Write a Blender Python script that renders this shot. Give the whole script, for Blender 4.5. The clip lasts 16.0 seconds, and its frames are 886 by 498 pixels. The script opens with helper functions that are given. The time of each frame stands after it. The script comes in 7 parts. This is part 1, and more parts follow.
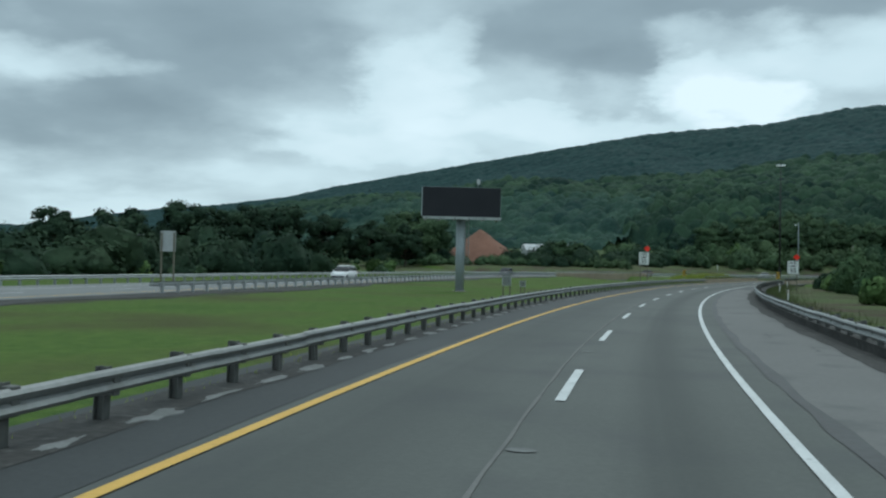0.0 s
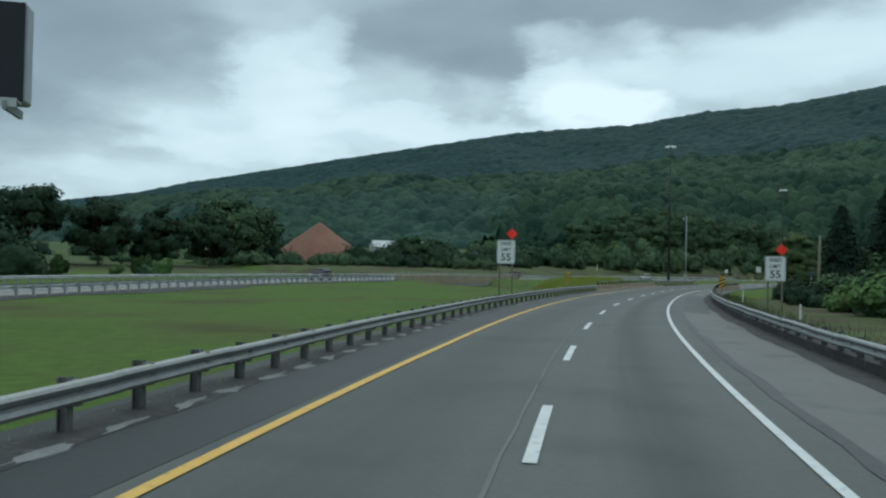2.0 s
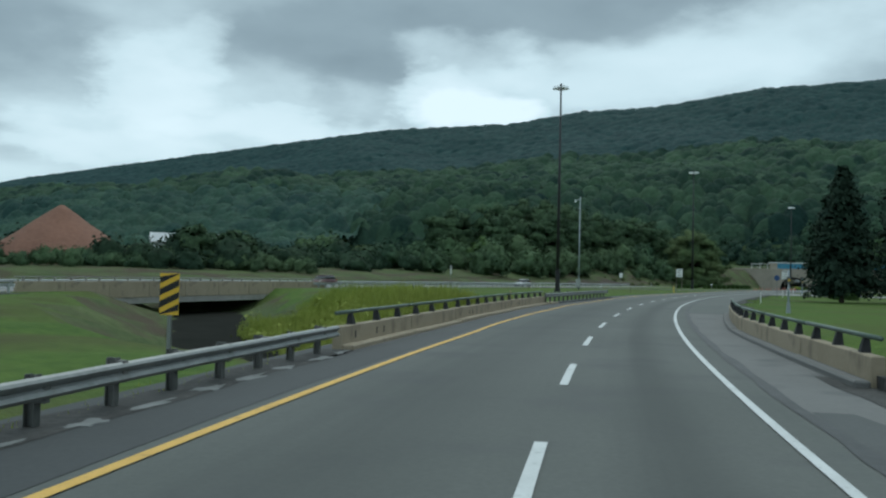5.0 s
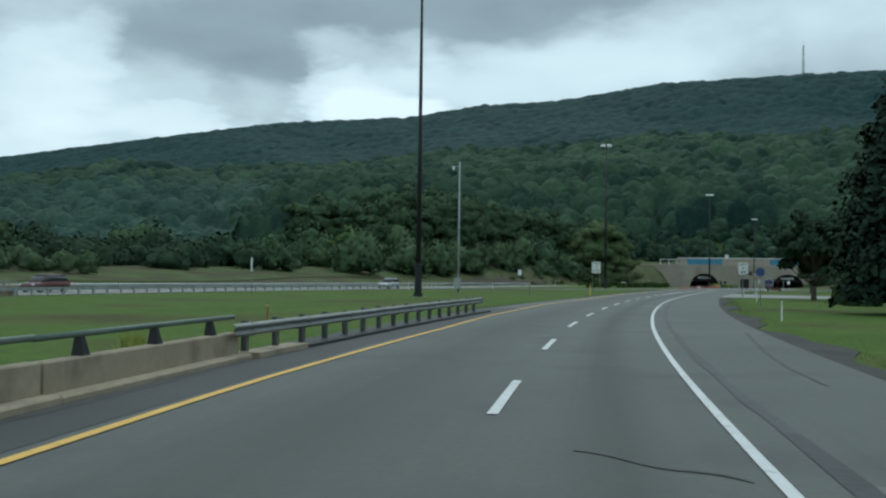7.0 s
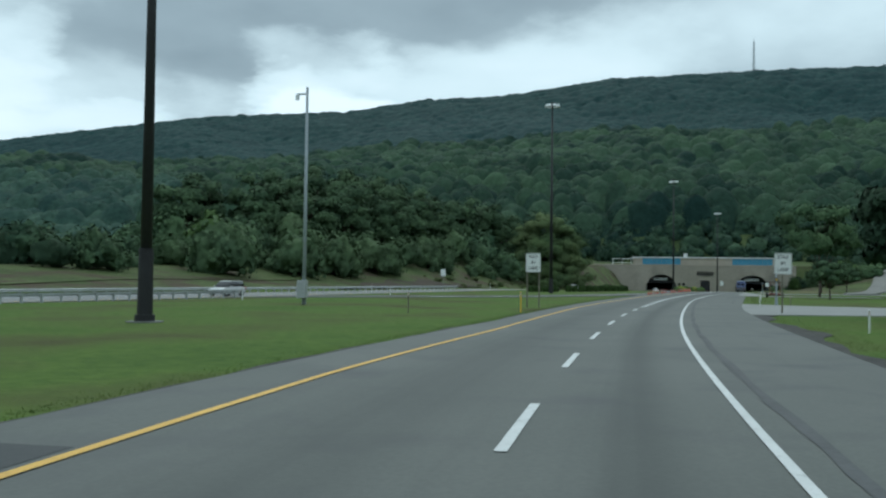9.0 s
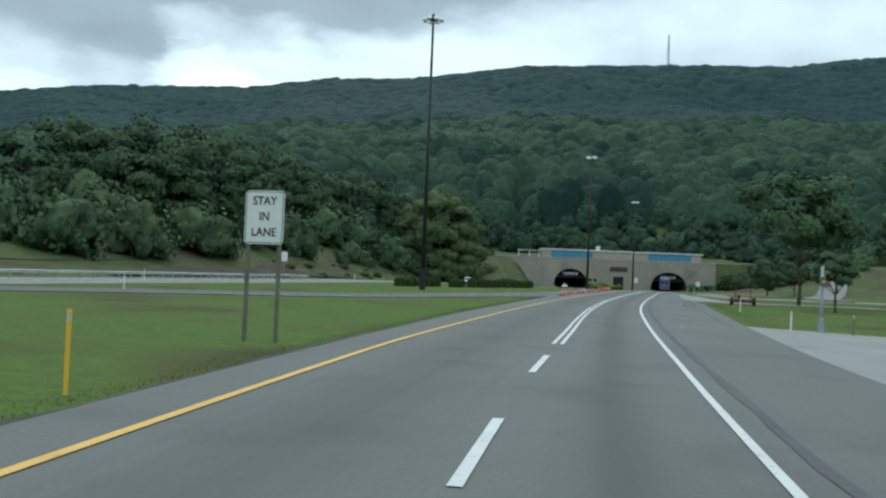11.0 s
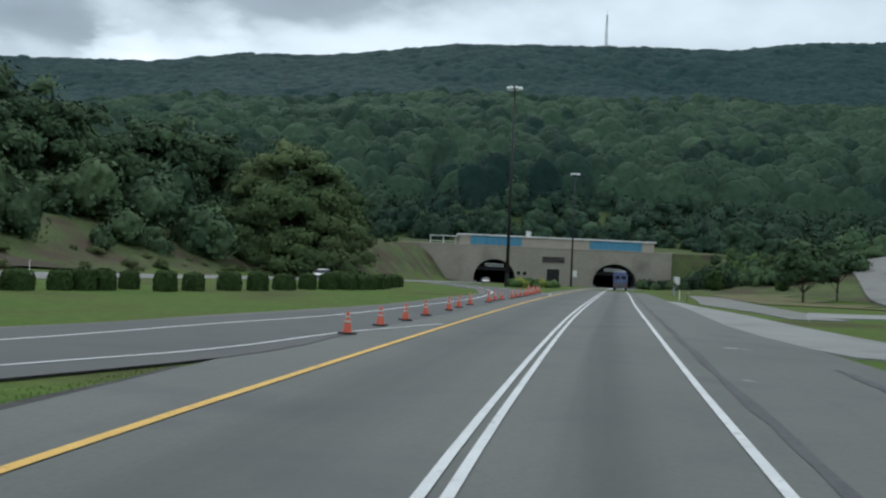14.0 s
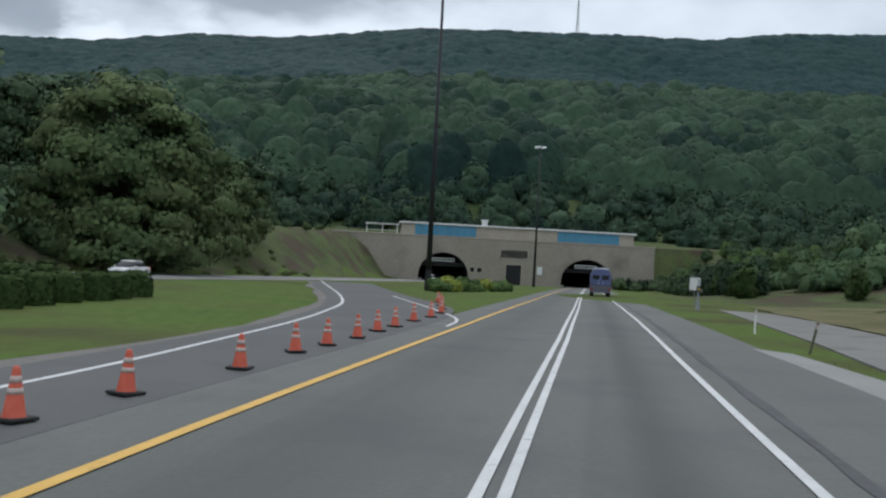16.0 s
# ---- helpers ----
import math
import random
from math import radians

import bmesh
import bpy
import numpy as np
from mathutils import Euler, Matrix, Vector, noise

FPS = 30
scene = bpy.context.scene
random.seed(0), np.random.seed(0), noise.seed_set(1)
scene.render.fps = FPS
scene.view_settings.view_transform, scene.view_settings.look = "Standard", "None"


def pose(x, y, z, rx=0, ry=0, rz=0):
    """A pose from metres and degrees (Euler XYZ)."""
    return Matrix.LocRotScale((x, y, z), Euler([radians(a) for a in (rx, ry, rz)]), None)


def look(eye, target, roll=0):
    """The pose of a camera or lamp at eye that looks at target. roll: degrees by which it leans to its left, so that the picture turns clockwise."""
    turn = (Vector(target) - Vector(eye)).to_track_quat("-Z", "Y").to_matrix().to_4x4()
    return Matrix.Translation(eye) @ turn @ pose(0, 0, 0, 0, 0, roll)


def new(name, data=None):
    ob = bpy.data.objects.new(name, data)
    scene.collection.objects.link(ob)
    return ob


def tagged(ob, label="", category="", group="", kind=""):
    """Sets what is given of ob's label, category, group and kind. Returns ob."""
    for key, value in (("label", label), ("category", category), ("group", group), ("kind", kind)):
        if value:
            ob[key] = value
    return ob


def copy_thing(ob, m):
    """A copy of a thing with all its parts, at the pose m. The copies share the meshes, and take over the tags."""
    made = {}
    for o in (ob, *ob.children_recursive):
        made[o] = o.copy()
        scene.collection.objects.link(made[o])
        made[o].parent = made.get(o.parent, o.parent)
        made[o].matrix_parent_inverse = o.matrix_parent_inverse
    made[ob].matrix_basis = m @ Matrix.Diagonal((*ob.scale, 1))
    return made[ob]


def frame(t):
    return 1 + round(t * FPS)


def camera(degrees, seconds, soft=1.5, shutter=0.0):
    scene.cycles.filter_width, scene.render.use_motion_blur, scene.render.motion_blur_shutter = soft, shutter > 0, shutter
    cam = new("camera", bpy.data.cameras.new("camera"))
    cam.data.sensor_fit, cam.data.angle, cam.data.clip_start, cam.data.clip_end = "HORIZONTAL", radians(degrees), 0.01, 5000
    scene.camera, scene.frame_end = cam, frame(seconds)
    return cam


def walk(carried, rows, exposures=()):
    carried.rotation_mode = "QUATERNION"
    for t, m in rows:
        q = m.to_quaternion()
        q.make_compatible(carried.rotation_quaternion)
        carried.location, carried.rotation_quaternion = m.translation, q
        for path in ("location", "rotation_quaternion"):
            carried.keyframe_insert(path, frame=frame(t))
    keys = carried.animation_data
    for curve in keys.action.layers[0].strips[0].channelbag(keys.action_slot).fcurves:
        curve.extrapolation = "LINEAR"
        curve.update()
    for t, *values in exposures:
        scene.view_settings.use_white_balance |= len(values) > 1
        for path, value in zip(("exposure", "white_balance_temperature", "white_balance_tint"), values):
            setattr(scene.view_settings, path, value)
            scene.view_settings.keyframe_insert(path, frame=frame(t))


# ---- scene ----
cam = camera(52.44, 16.0, soft=2.3)
# seconds, eye x, y, z, yaw, pitch, lean
PATH = [
    (0.0, 1.82, -25.34, 2.12, 2.35, 1.00, 1.16),
    (0.5, 3.65, -12.55, 2.13, 0.47, 1.17, 1.23),
    (1.0, 5.81, 0.12, 2.12, -1.50, 1.04, 1.56),
    (1.5, 8.37, 12.74, 2.17, -3.89, 1.13, 1.55),
    (2.0, 11.36, 25.12, 2.22, -5.85, 1.20, 1.24),
    (2.5, 14.69, 37.47, 2.21, -7.33, 1.13, 1.38),
    (3.0, 18.34, 49.73, 2.23, -8.40, 1.33, 1.47),
    (3.5, 22.24, 61.91, 2.26, -9.19, 1.39, 1.23),
    (6.0, 45.54, 120.15, 2.03, -17.03, 1.74, 1.07),
    (6.5, 51.17, 131.30, 2.03, -18.50, 1.66, 0.72),
    (7.0, 57.05, 142.33, 2.04, -19.64, 1.76, 0.75),
    (7.5, 63.12, 153.30, 2.10, -20.43, 2.00, 0.47),
    (8.0, 69.43, 164.10, 2.15, -20.94, 2.05, 0.05),
    (10.5, 100.61, 212.23, 2.17, -27.28, 1.47, 2.46),
    (11.0, 107.93, 221.83, 2.20, -28.57, 1.39, 2.35),
    (11.5, 115.42, 231.37, 2.20, -29.40, 1.27, 2.30),
    (12.0, 123.01, 240.86, 2.18, -30.36, 1.40, 2.11),
    (12.5, 130.69, 250.27, 2.17, -31.18, 1.33, 2.18),
    (13.0, 138.43, 259.60, 2.17, -31.53, 1.29, 2.40),
    (13.5, 146.27, 268.81, 2.16, -32.10, 1.14, 2.55),
    (14.0, 154.23, 277.93, 2.15, -32.66, 1.09, 2.53),
    (14.5, 162.29, 287.00, 2.13, -33.16, 1.14, 2.63),
    (15.0, 170.45, 296.01, 2.14, -33.52, 1.06, 2.65),
    (15.5, 178.68, 305.00, 2.17, -33.98, 1.05, 2.77),
    (16.0, 186.97, 313.93, 2.17, -34.62, 0.93, 3.00),
]

# seconds, stops, kelvin, tint: the picture starts darker and cooler
EXPOSURES = [(0, -0.36, 5880, 0), (8, -0.3, 5880, 0), (10.5, 0, 5950, 3), (11.5, 0.078, 5990, 4.6), (13, -0.08, 6050, 7), (16, -0.14, 6300, 17)]


def eye_pose(x, y, z, turn, pitch, lean):
    c = math.cos(radians(pitch))
    way = Vector((-math.sin(radians(turn)) * c, math.cos(radians(turn)) * c, math.sin(radians(pitch))))
    return look((x, y, z), Vector((x, y, z)) + way, lean)


walk(cam, [(t, eye_pose(*row)) for t, *row in PATH], exposures=EXPOSURES)

# gaps in the cloud: bearing, height, half width, half height in degrees, force
GAPS = [(-4.6, 10.6, 3.0, 3.0, 0.30), (-1.5, 13.6, 2.4, 1.8, 0.24), (5, 8.9, 9, 0.9, 0.24), (16.0, 10.2, 3.6, 1.3, 1.0), (13.2, 11.6, 3.2, 1.2, 0.45), (15.0, 13.6, 5.0, 1.4, 0.30), (23, 12.6, 6, 2.0, 0.22), (33, 13.8, 5.5, 2.6, 0.20), (-8, 7.2, 5, 1.1, 0.22), (-27, 11.6, 4.5, 1.3, 0.26), (44, 14.8, 7, 2.5, 0.05)]
# heavy grey masses in the same deck
MASSES = [(-22, 7.0, 8, 2.6, 0.26), (7.0, 14.8, 9.0, 3.0, 0.36), (8.0, 12.2, 4.0, 1.5, 0.18), (20.0, 17.6, 10.0, 2.8, 0.26), (33.0, 19.0, 10.0, 2.8, 0.22), (-18, 12.6, 11, 3.4, 0.29), (-29, 8.4, 9, 2.2, 0.20), (-36, 15, 8, 5, 0.30), (-9, 17.5, 9, 2.0, 0.20)]

# ---- sky and sun: broken overcast, brighter gaps low over the ridge ----
world = bpy.data.worlds.new("sky")
scene.world = world
world.use_nodes = True
wn, wl = world.node_tree.nodes, world.node_tree.links
wn.clear()


def wmath(op, a, b=None, c=None):
    n = wn.new("ShaderNodeMath")
    n.operation = op
    for i, v in enumerate((a, b, c)):
        if v is None:
            continue
        if isinstance(v, (int, float)):
            n.inputs[i].default_value = v
        else:
            wl.new(v, n.inputs[i])
    return n.outputs[0]


def ramp01(x, lo, hi):
    n = wn.new("ShaderNodeMapRange")
    n.interpolation_type = "SMOOTHSTEP"
    n.inputs[1].default_value, n.inputs[2].default_value = lo, hi
    wl.new(x, n.inputs[0])
    return n.outputs[0]


def bearing(az, el):
    a, e = radians(az), radians(el)
    return (math.sin(a) * math.cos(e), math.cos(a) * math.cos(e), math.sin(e))


sky = wn.new("ShaderNodeTexSky")
sky.sky_type = "NISHITA"
sky.sun_disc = False
sky.sun_elevation, sky.sun_rotation = radians(48), radians(20)
coord = wn.new("ShaderNodeTexCoord").outputs["Generated"]
sep = wn.new("ShaderNodeSeparateXYZ")
wl.new(coord, sep.inputs[0])
up = wmath("MAXIMUM", sep.outputs[2], 0.0)
# flat cloud deck seen in perspective
lift = wmath("ADD", up, 0.26)
flat = wn.new("ShaderNodeCombineXYZ")
wl.new(wmath("DIVIDE", sep.outputs[0], lift), flat.inputs[0])
wl.new(wmath("DIVIDE", sep.outputs[1], lift), flat.inputs[1])


def cloud_noise(scale, detail, shift, rough=0.55):
    mp = wn.new("ShaderNodeMapping")
    mp.inputs["Location"].default_value = shift
    wl.new(flat.outputs[0], mp.inputs[0])
    n = wn.new("ShaderNodeTexNoise")
    n.inputs["Scale"].default_value, n.inputs["Detail"].default_value, n.inputs["Roughness"].default_value = scale, detail, rough
    wl.new(mp.outputs[0], n.inputs["Vector"])
    return n


big = cloud_noise(1.1, 3.0, (3.1, 1.7, 0.0)).outputs[0]
mid = cloud_noise(2.6, 6.0, (0.4, 5.2, 2.0), 0.50).outputs[0]
warp = cloud_noise(3.0, 7.0, (7.4, 0.2, 4.0), 0.56).outputs["Color"]
drift = wn.new("ShaderNodeSeparateXYZ")
wl.new(warp, drift.inputs[0])
# bearing and height in degrees, their edges frayed by noise
side = wmath("MULTIPLY", wmath("ARCTAN2", sep.outputs[0], sep.outputs[1]), 57.2958)
side = wmath("ADD", side, wmath("MULTIPLY", wmath("SUBTRACT", drift.outputs[0], 0.5), 14.0))
rise = wmath("MULTIPLY", wmath("ARCSINE", sep.outputs[2]), 57.2958)
rise = wmath("ADD", rise, wmath("MULTIPLY", wmath("SUBTRACT", drift.outputs[1], 0.5), 6.0))


def spots(places):
    total = None
    for az, el, wide, high, force in places:
        a = wmath("DIVIDE", wmath("SUBTRACT", side, az), wide)
        b = wmath("DIVIDE", wmath("SUBTRACT", rise, el), high)
        d = wmath("ADD", wmath("MULTIPLY", a, a), wmath("MULTIPLY", b, b))
        spot = wmath("MULTIPLY", wmath("SUBTRACT", 1.0, ramp01(d, -0.2, 2.1)), force)
        total = spot if total is None else wmath("SUBTRACT", wmath("ADD", total, spot), wmath("MULTIPLY", total, spot))
    return total


shade = wmath("ADD", wmath("MULTIPLY", big, 0.60), wmath("MULTIPLY", mid, 0.55))
shade = wmath("ADD", wmath("MULTIPLY", ramp01(shade, 0.32, 0.84), 0.50), 0.54)
shade = wmath("ADD", shade, wmath("SUBTRACT", wmath("MULTIPLY", spots(GAPS), 1.25), spots(MASSES)))
# the low edge of the deck is pale, the high deck out over the valley is thin and bright
shade = wmath("ADD", shade, wmath("MULTIPLY", ramp01(up, 0.20, 0.02), 0.16))
shade = wmath("ADD", shade, wmath("MULTIPLY", ramp01(up, 0.38, 0.85), 0.75))
tone = wn.new("ShaderNodeValToRGB")
wl.new(wmath("MULTIPLY", shade, 0.62), tone.inputs[0])
els = tone.color_ramp.elements
els[0].position, els[0].color = 0.0, (0.200, 0.250, 0.285, 1)
els[1].position, els[1].color = 1.0, (0.98, 1.06, 1.10, 1)
for p, col in ((0.30, (0.36, 0.43, 0.47, 1)), (0.62, (0.76, 0.87, 0.91, 1))):
    e = els.new(p)
    e.color = col
back = wn.new("ShaderNodeBackground")
wl.new(tone.outputs[0], back.inputs[0])
back.inputs[1].default_value = 1.17
clear = wn.new("ShaderNodeBackground")
wl.new(sky.outputs[0], clear.inputs[0])
clear.inputs[1].default_value = 0.08
both = wn.new("ShaderNodeMixShader")
both.inputs[0].default_value = 0.93
wl.new(clear.outputs[0], both.inputs[1])
wl.new(back.outputs[0], both.inputs[2])
wout = wn.new("ShaderNodeOutputWorld")
wl.new(both.outputs[0], wout.inputs[0])

sun = new("sun", bpy.data.lights.new("sun", "SUN"))
sun.data.energy, sun.data.angle, sun.data.color = 0.9, radians(20), (1.0, 0.96, 0.90)
sun.matrix_world = look((0, 0, 500), Vector((0, 0, 500)) - Vector(bearing(20, 48)))

# ---- materials ----


def surface(name, a, b, fine=8.0, broad=0.4, rough=0.8, bump=0.3, metal=0.0, third=None, coords="Object", random_amount=0.0, spec=0.3, bump_scale=None, distance=0.02):
    """Two tones mixed by a broad and a fine noise, an optional third as stains, with fine relief."""
    m = bpy.data.materials.new(name)
    m.use_nodes = True
    n, l = m.node_tree.nodes, m.node_tree.links
    p = n["Principled BSDF"]
    p.inputs["Roughness"].default_value, p.inputs["Metallic"].default_value = rough, metal
    p.inputs["Specular IOR Level"].default_value = spec
    tc = n.new("ShaderNodeTexCoord")

    def tex(scale, detail=4.0):
        t = n.new("ShaderNodeTexNoise")
        t.inputs["Scale"].default_value, t.inputs["Detail"].default_value = scale, detail
        l.new(tc.outputs[coords], t.inputs["Vector"])
        return t.outputs[0]

    def stretch(x, lo=0.33, hi=0.67):
        r = n.new("ShaderNodeMapRange")
        r.inputs[1].default_value, r.inputs[2].default_value = lo, hi
        l.new(x, r.inputs[0])
        return r.outputs[0]

    f, g = tex(fine), tex(broad)
    mixf = n.new("ShaderNodeMath")
    mixf.operation = "MULTIPLY_ADD"
    l.new(stretch(f), mixf.inputs[0])
    mixf.inputs[1].default_value = 0.45
    half = n.new("ShaderNodeMath")
    half.operation = "MULTIPLY"
    l.new(stretch(g), half.inputs[0])
    half.inputs[1].default_value = 0.55
    l.new(half.outputs[0], mixf.inputs[2])
    fac = mixf.outputs[0]
    if random_amount:
        info = n.new("ShaderNodeObjectInfo")
        sh = n.new("ShaderNodeMath")
        sh.operation = "MULTIPLY_ADD"
        l.new(info.outputs["Random"], sh.inputs[0])
        sh.inputs[1].default_value = random_amount
        off = n.new("ShaderNodeMath")
        off.operation = "SUBTRACT"
        l.new(fac, off.inputs[0])
        off.inputs[1].default_value = random_amount / 2
        l.new(off.outputs[0], sh.inputs[2])
        fac = sh.outputs[0]
    mix = n.new("ShaderNodeMix")
    mix.data_type = "RGBA"
    l.new(fac, mix.inputs[0])
    mix.inputs[6].default_value, mix.inputs[7].default_value = (*a, 1), (*b, 1)
    col = mix.outputs[2]
    if third:
        tint, scale, lo, hi = third
        m2 = n.new("ShaderNodeMix")
        m2.data_type = "RGBA"
        l.new(stretch(tex(scale, 6.0), lo, hi), m2.inputs[0])
        l.new(col, m2.inputs[6])
        m2.inputs[7].default_value = (*tint, 1)
        col = m2.outputs[2]
    l.new(col, p.inputs["Base Color"])
    if bump:
        bp = n.new("ShaderNodeBump")
        bp.inputs["Strength"].default_value, bp.inputs["Distance"].default_value = bump, distance
        l.new(tex(bump_scale, 5.0) if bump_scale else f, bp.inputs["Height"])
        l.new(bp.outputs[0], p.inputs["Normal"])
    return m


def leafy(name, dark, light, warm, broad=0.07, relief=0.9, hue="tree_hue"):
    """Foliage: hue drifts from crown to crown, each leaf clump its own shade."""
    m = bpy.data.materials.new(name)
    m.use_nodes = True
    n, l = m.node_tree.nodes, m.node_tree.links
    p = n["Principled BSDF"]
    p.inputs["Roughness"].default_value = 0.8
    p.inputs["Specular IOR Level"].default_value = 0.04
    tc, geo = n.new("ShaderNodeTexCoord"), n.new("ShaderNodeNewGeometry")
    t = n.new("ShaderNodeTexNoise")
    t.inputs["Scale"].default_value, t.inputs["Detail"].default_value = broad, 3.0
    l.new(tc.outputs["Object"], t.inputs["Vector"])
    r = n.new("ShaderNodeMapRange")
    r.inputs[1].default_value, r.inputs[2].default_value = 0.35, 0.68
    l.new(t.outputs[0], r.inputs[0])
    m1 = n.new("ShaderNodeMix")
    m1.data_type = "RGBA"
    pick = geo.outputs["Random Per Island"]
    if hue:
        named = n.new("ShaderNodeAttribute")
        named.attribute_name = hue
        pick = named.outputs["Fac"]
    l.new(pick, m1.inputs[0])
    m1.inputs[6].default_value, m1.inputs[7].default_value = (*dark, 1), (*light, 1)
    m2 = n.new("ShaderNodeMix")
    m2.data_type = "RGBA"
    sc = n.new("ShaderNodeMath")
    sc.operation = "MULTIPLY"
    sc.inputs[1].default_value = 0.6
    l.new(r.outputs[0], sc.inputs[0])
    l.new(sc.outputs[0], m2.inputs[0])
    l.new(m1.outputs[2], m2.inputs[6])
    m2.inputs[7].default_value = (*warm, 1)
    # leaf masses: relief, with shade painted into its hollows by the same noise
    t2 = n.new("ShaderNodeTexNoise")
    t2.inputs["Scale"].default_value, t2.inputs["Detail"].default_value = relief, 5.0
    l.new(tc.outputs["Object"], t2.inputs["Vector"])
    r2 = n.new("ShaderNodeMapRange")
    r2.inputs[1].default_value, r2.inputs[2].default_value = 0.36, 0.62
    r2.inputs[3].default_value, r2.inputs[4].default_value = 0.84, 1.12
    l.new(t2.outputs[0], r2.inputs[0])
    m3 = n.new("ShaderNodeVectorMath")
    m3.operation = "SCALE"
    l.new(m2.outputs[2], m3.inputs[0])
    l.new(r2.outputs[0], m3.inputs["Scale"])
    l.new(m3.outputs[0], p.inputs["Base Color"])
    bp = n.new("ShaderNodeBump")
    bp.inputs["Strength"].default_value, bp.inputs["Distance"].default_value = 0.45, 0.30 / relief
    l.new(t2.outputs[0], bp.inputs["Height"])
    l.new(bp.outputs[0], p.inputs["Normal"])
    return m


M_ASPHALT = surface("asphalt", (0.1000, 0.1080, 0.0990), (0.1360, 0.1430, 0.1320), 14.0, 0.12, 0.82, 0.35, third=((0.0918, 0.0960, 0.0960), 0.35, 0.52, 0.75), distance=0.006)
M_GRIT = surface("dark_grit", (0.030, 0.030, 0.028), (0.070, 0.068, 0.064), 7.0, 0.5, 0.95, 0.8, third=((0.12, 0.117, 0.11), 3.0, 0.60, 0.78), distance=0.03)
M_TRACK = surface("asphalt_wheel_track", (0.030, 0.033, 0.034), (0.048, 0.052, 0.053), 14.0, 0.2, 0.7, 0.3, distance=0.005)
M_SHOULDER = surface("shoulder_asphalt", (0.132, 0.131, 0.126), (0.170, 0.168, 0.161), 12.0, 0.25, 0.88, 0.5, third=((0.096, 0.098, 0.097), 0.5, 0.55, 0.72), distance=0.008)
M_SEAM = surface("tar_seam", (0.026, 0.028, 0.029), (0.052, 0.055, 0.057), 6.0, 0.6, 0.6, 0.2)
M_WORN = surface("dark_worn_joint", (0.055, 0.058, 0.059), (0.092, 0.096, 0.098), 6.0, 0.4, 0.75, 0.3)
# Near-black colour stands in for the shade under the bridge decks.
M_BEDSHADE = surface("wet_creek_mud", (0.006, 0.007, 0.005), (0.016, 0.017, 0.013), 3.0, 0.3, 0.95, 0.4, spec=0.05)
M_OLDROAD = surface("pale_concrete_road", (0.205, 0.210, 0.202), (0.275, 0.280, 0.268), 10.0, 0.3, 0.9, 0.3, third=((0.171, 0.171, 0.162), 0.4, 0.55, 0.8))
M_WHITE = surface("white_road_paint", (0.4872, 0.5040, 0.4956), (0.6216, 0.6384, 0.6300), 25.0, 1.2, 0.7, 0.2, third=((0.2856, 0.2940, 0.2940), 5.0, 0.60, 0.78))
M_YELLOW = surface("yellow_road_paint", (0.56, 0.34, 0.075), (0.68, 0.43, 0.105), 25.0, 1.2, 0.7, 0.2, third=((0.34, 0.22, 0.07), 4.0, 0.58, 0.80))
M_GRASS = surface("mown_grass", (0.0500, 0.0920, 0.0195), (0.1180, 0.1740, 0.0390), 2.0, 0.10, 0.95, 0.9, third=((0.0700, 0.0740, 0.0300), 0.10, 0.46, 0.66), spec=0.1, bump_scale=7.0, distance=0.10)
M_ROUGH = surface("rough_bank_grass", (0.052, 0.076, 0.029), (0.112, 0.136, 0.058), 1.6, 0.13, 0.95, 0.9, third=((0.078, 0.064, 0.044), 0.16, 0.46, 0.62), spec=0.1, bump_scale=2.2, distance=0.35)
M_FIELD = surface("dry_field_grass", (0.0720, 0.0960, 0.0390), (0.1150, 0.1350, 0.0600), 1.0, 0.08, 0.95, 0.8, third=((0.0729, 0.0966, 0.0387), 0.2, 0.5, 0.7), spec=0.1, distance=0.2)
M_FLOOR = surface("forest_floor", (0.045, 0.075, 0.028), (0.085, 0.110, 0.042), 0.6, 0.05, 0.95, 0.8, spec=0.1, distance=0.5)
M_SOIL = surface("damp_bare_soil", (0.040, 0.042, 0.030), (0.080, 0.082, 0.050), 3.0, 0.25, 0.95, 0.8, third=((0.060, 0.095, 0.028), 0.35, 0.54, 0.64), spec=0.1, distance=0.06)
M_BANKSOIL = surface("eroded_bank_soil", (0.046, 0.038, 0.031), (0.088, 0.072, 0.058), 1.2, 0.16, 0.95, 0.9, third=((0.062, 0.074, 0.034), 0.22, 0.52, 0.66), spec=0.1, distance=0.2)
M_SLIP = surface("crossover_asphalt", (0.078, 0.082, 0.081), (0.106, 0.109, 0.106), 14.0, 0.12, 0.85, 0.35, third=((0.076, 0.079, 0.079), 0.35, 0.52, 0.75), distance=0.006)
M_DIRT = surface("bare_gravel", (0.115, 0.110, 0.100), (0.19, 0.18, 0.165), 9.0, 0.5, 0.95, 0.8, distance=0.05)
M_GALV = surface("weathered_galvanised_steel", (0.19, 0.20, 0.195), (0.28, 0.29, 0.285), 7.0, 0.5, 0.55, 0.1, 0.55, third=((0.1047, 0.0981, 0.0860), 1.6, 0.6, 0.85), random_amount=0.4)
# Same steel as M_GALV, lightened in colour for the opposite rails' shaded backs.
M_GALVPALE = surface("bright_galvanised_steel", (0.34, 0.36, 0.36), (0.46, 0.48, 0.48), 7.0, 0.5, 0.5, 0.1, 0.2, third=((0.20, 0.20, 0.19), 1.6, 0.6, 0.85), random_amount=0.4)
M_POST = surface("weathered_post_steel", (0.10, 0.105, 0.10), (0.17, 0.17, 0.16), 8.0, 1.0, 0.7, 0.2, 0.3, random_amount=0.5)
M_PAD = surface("pale_post_pad", (0.125, 0.13, 0.125), (0.22, 0.225, 0.22), 9.0, 1.5, 0.9, 0.4, random_amount=0.6)
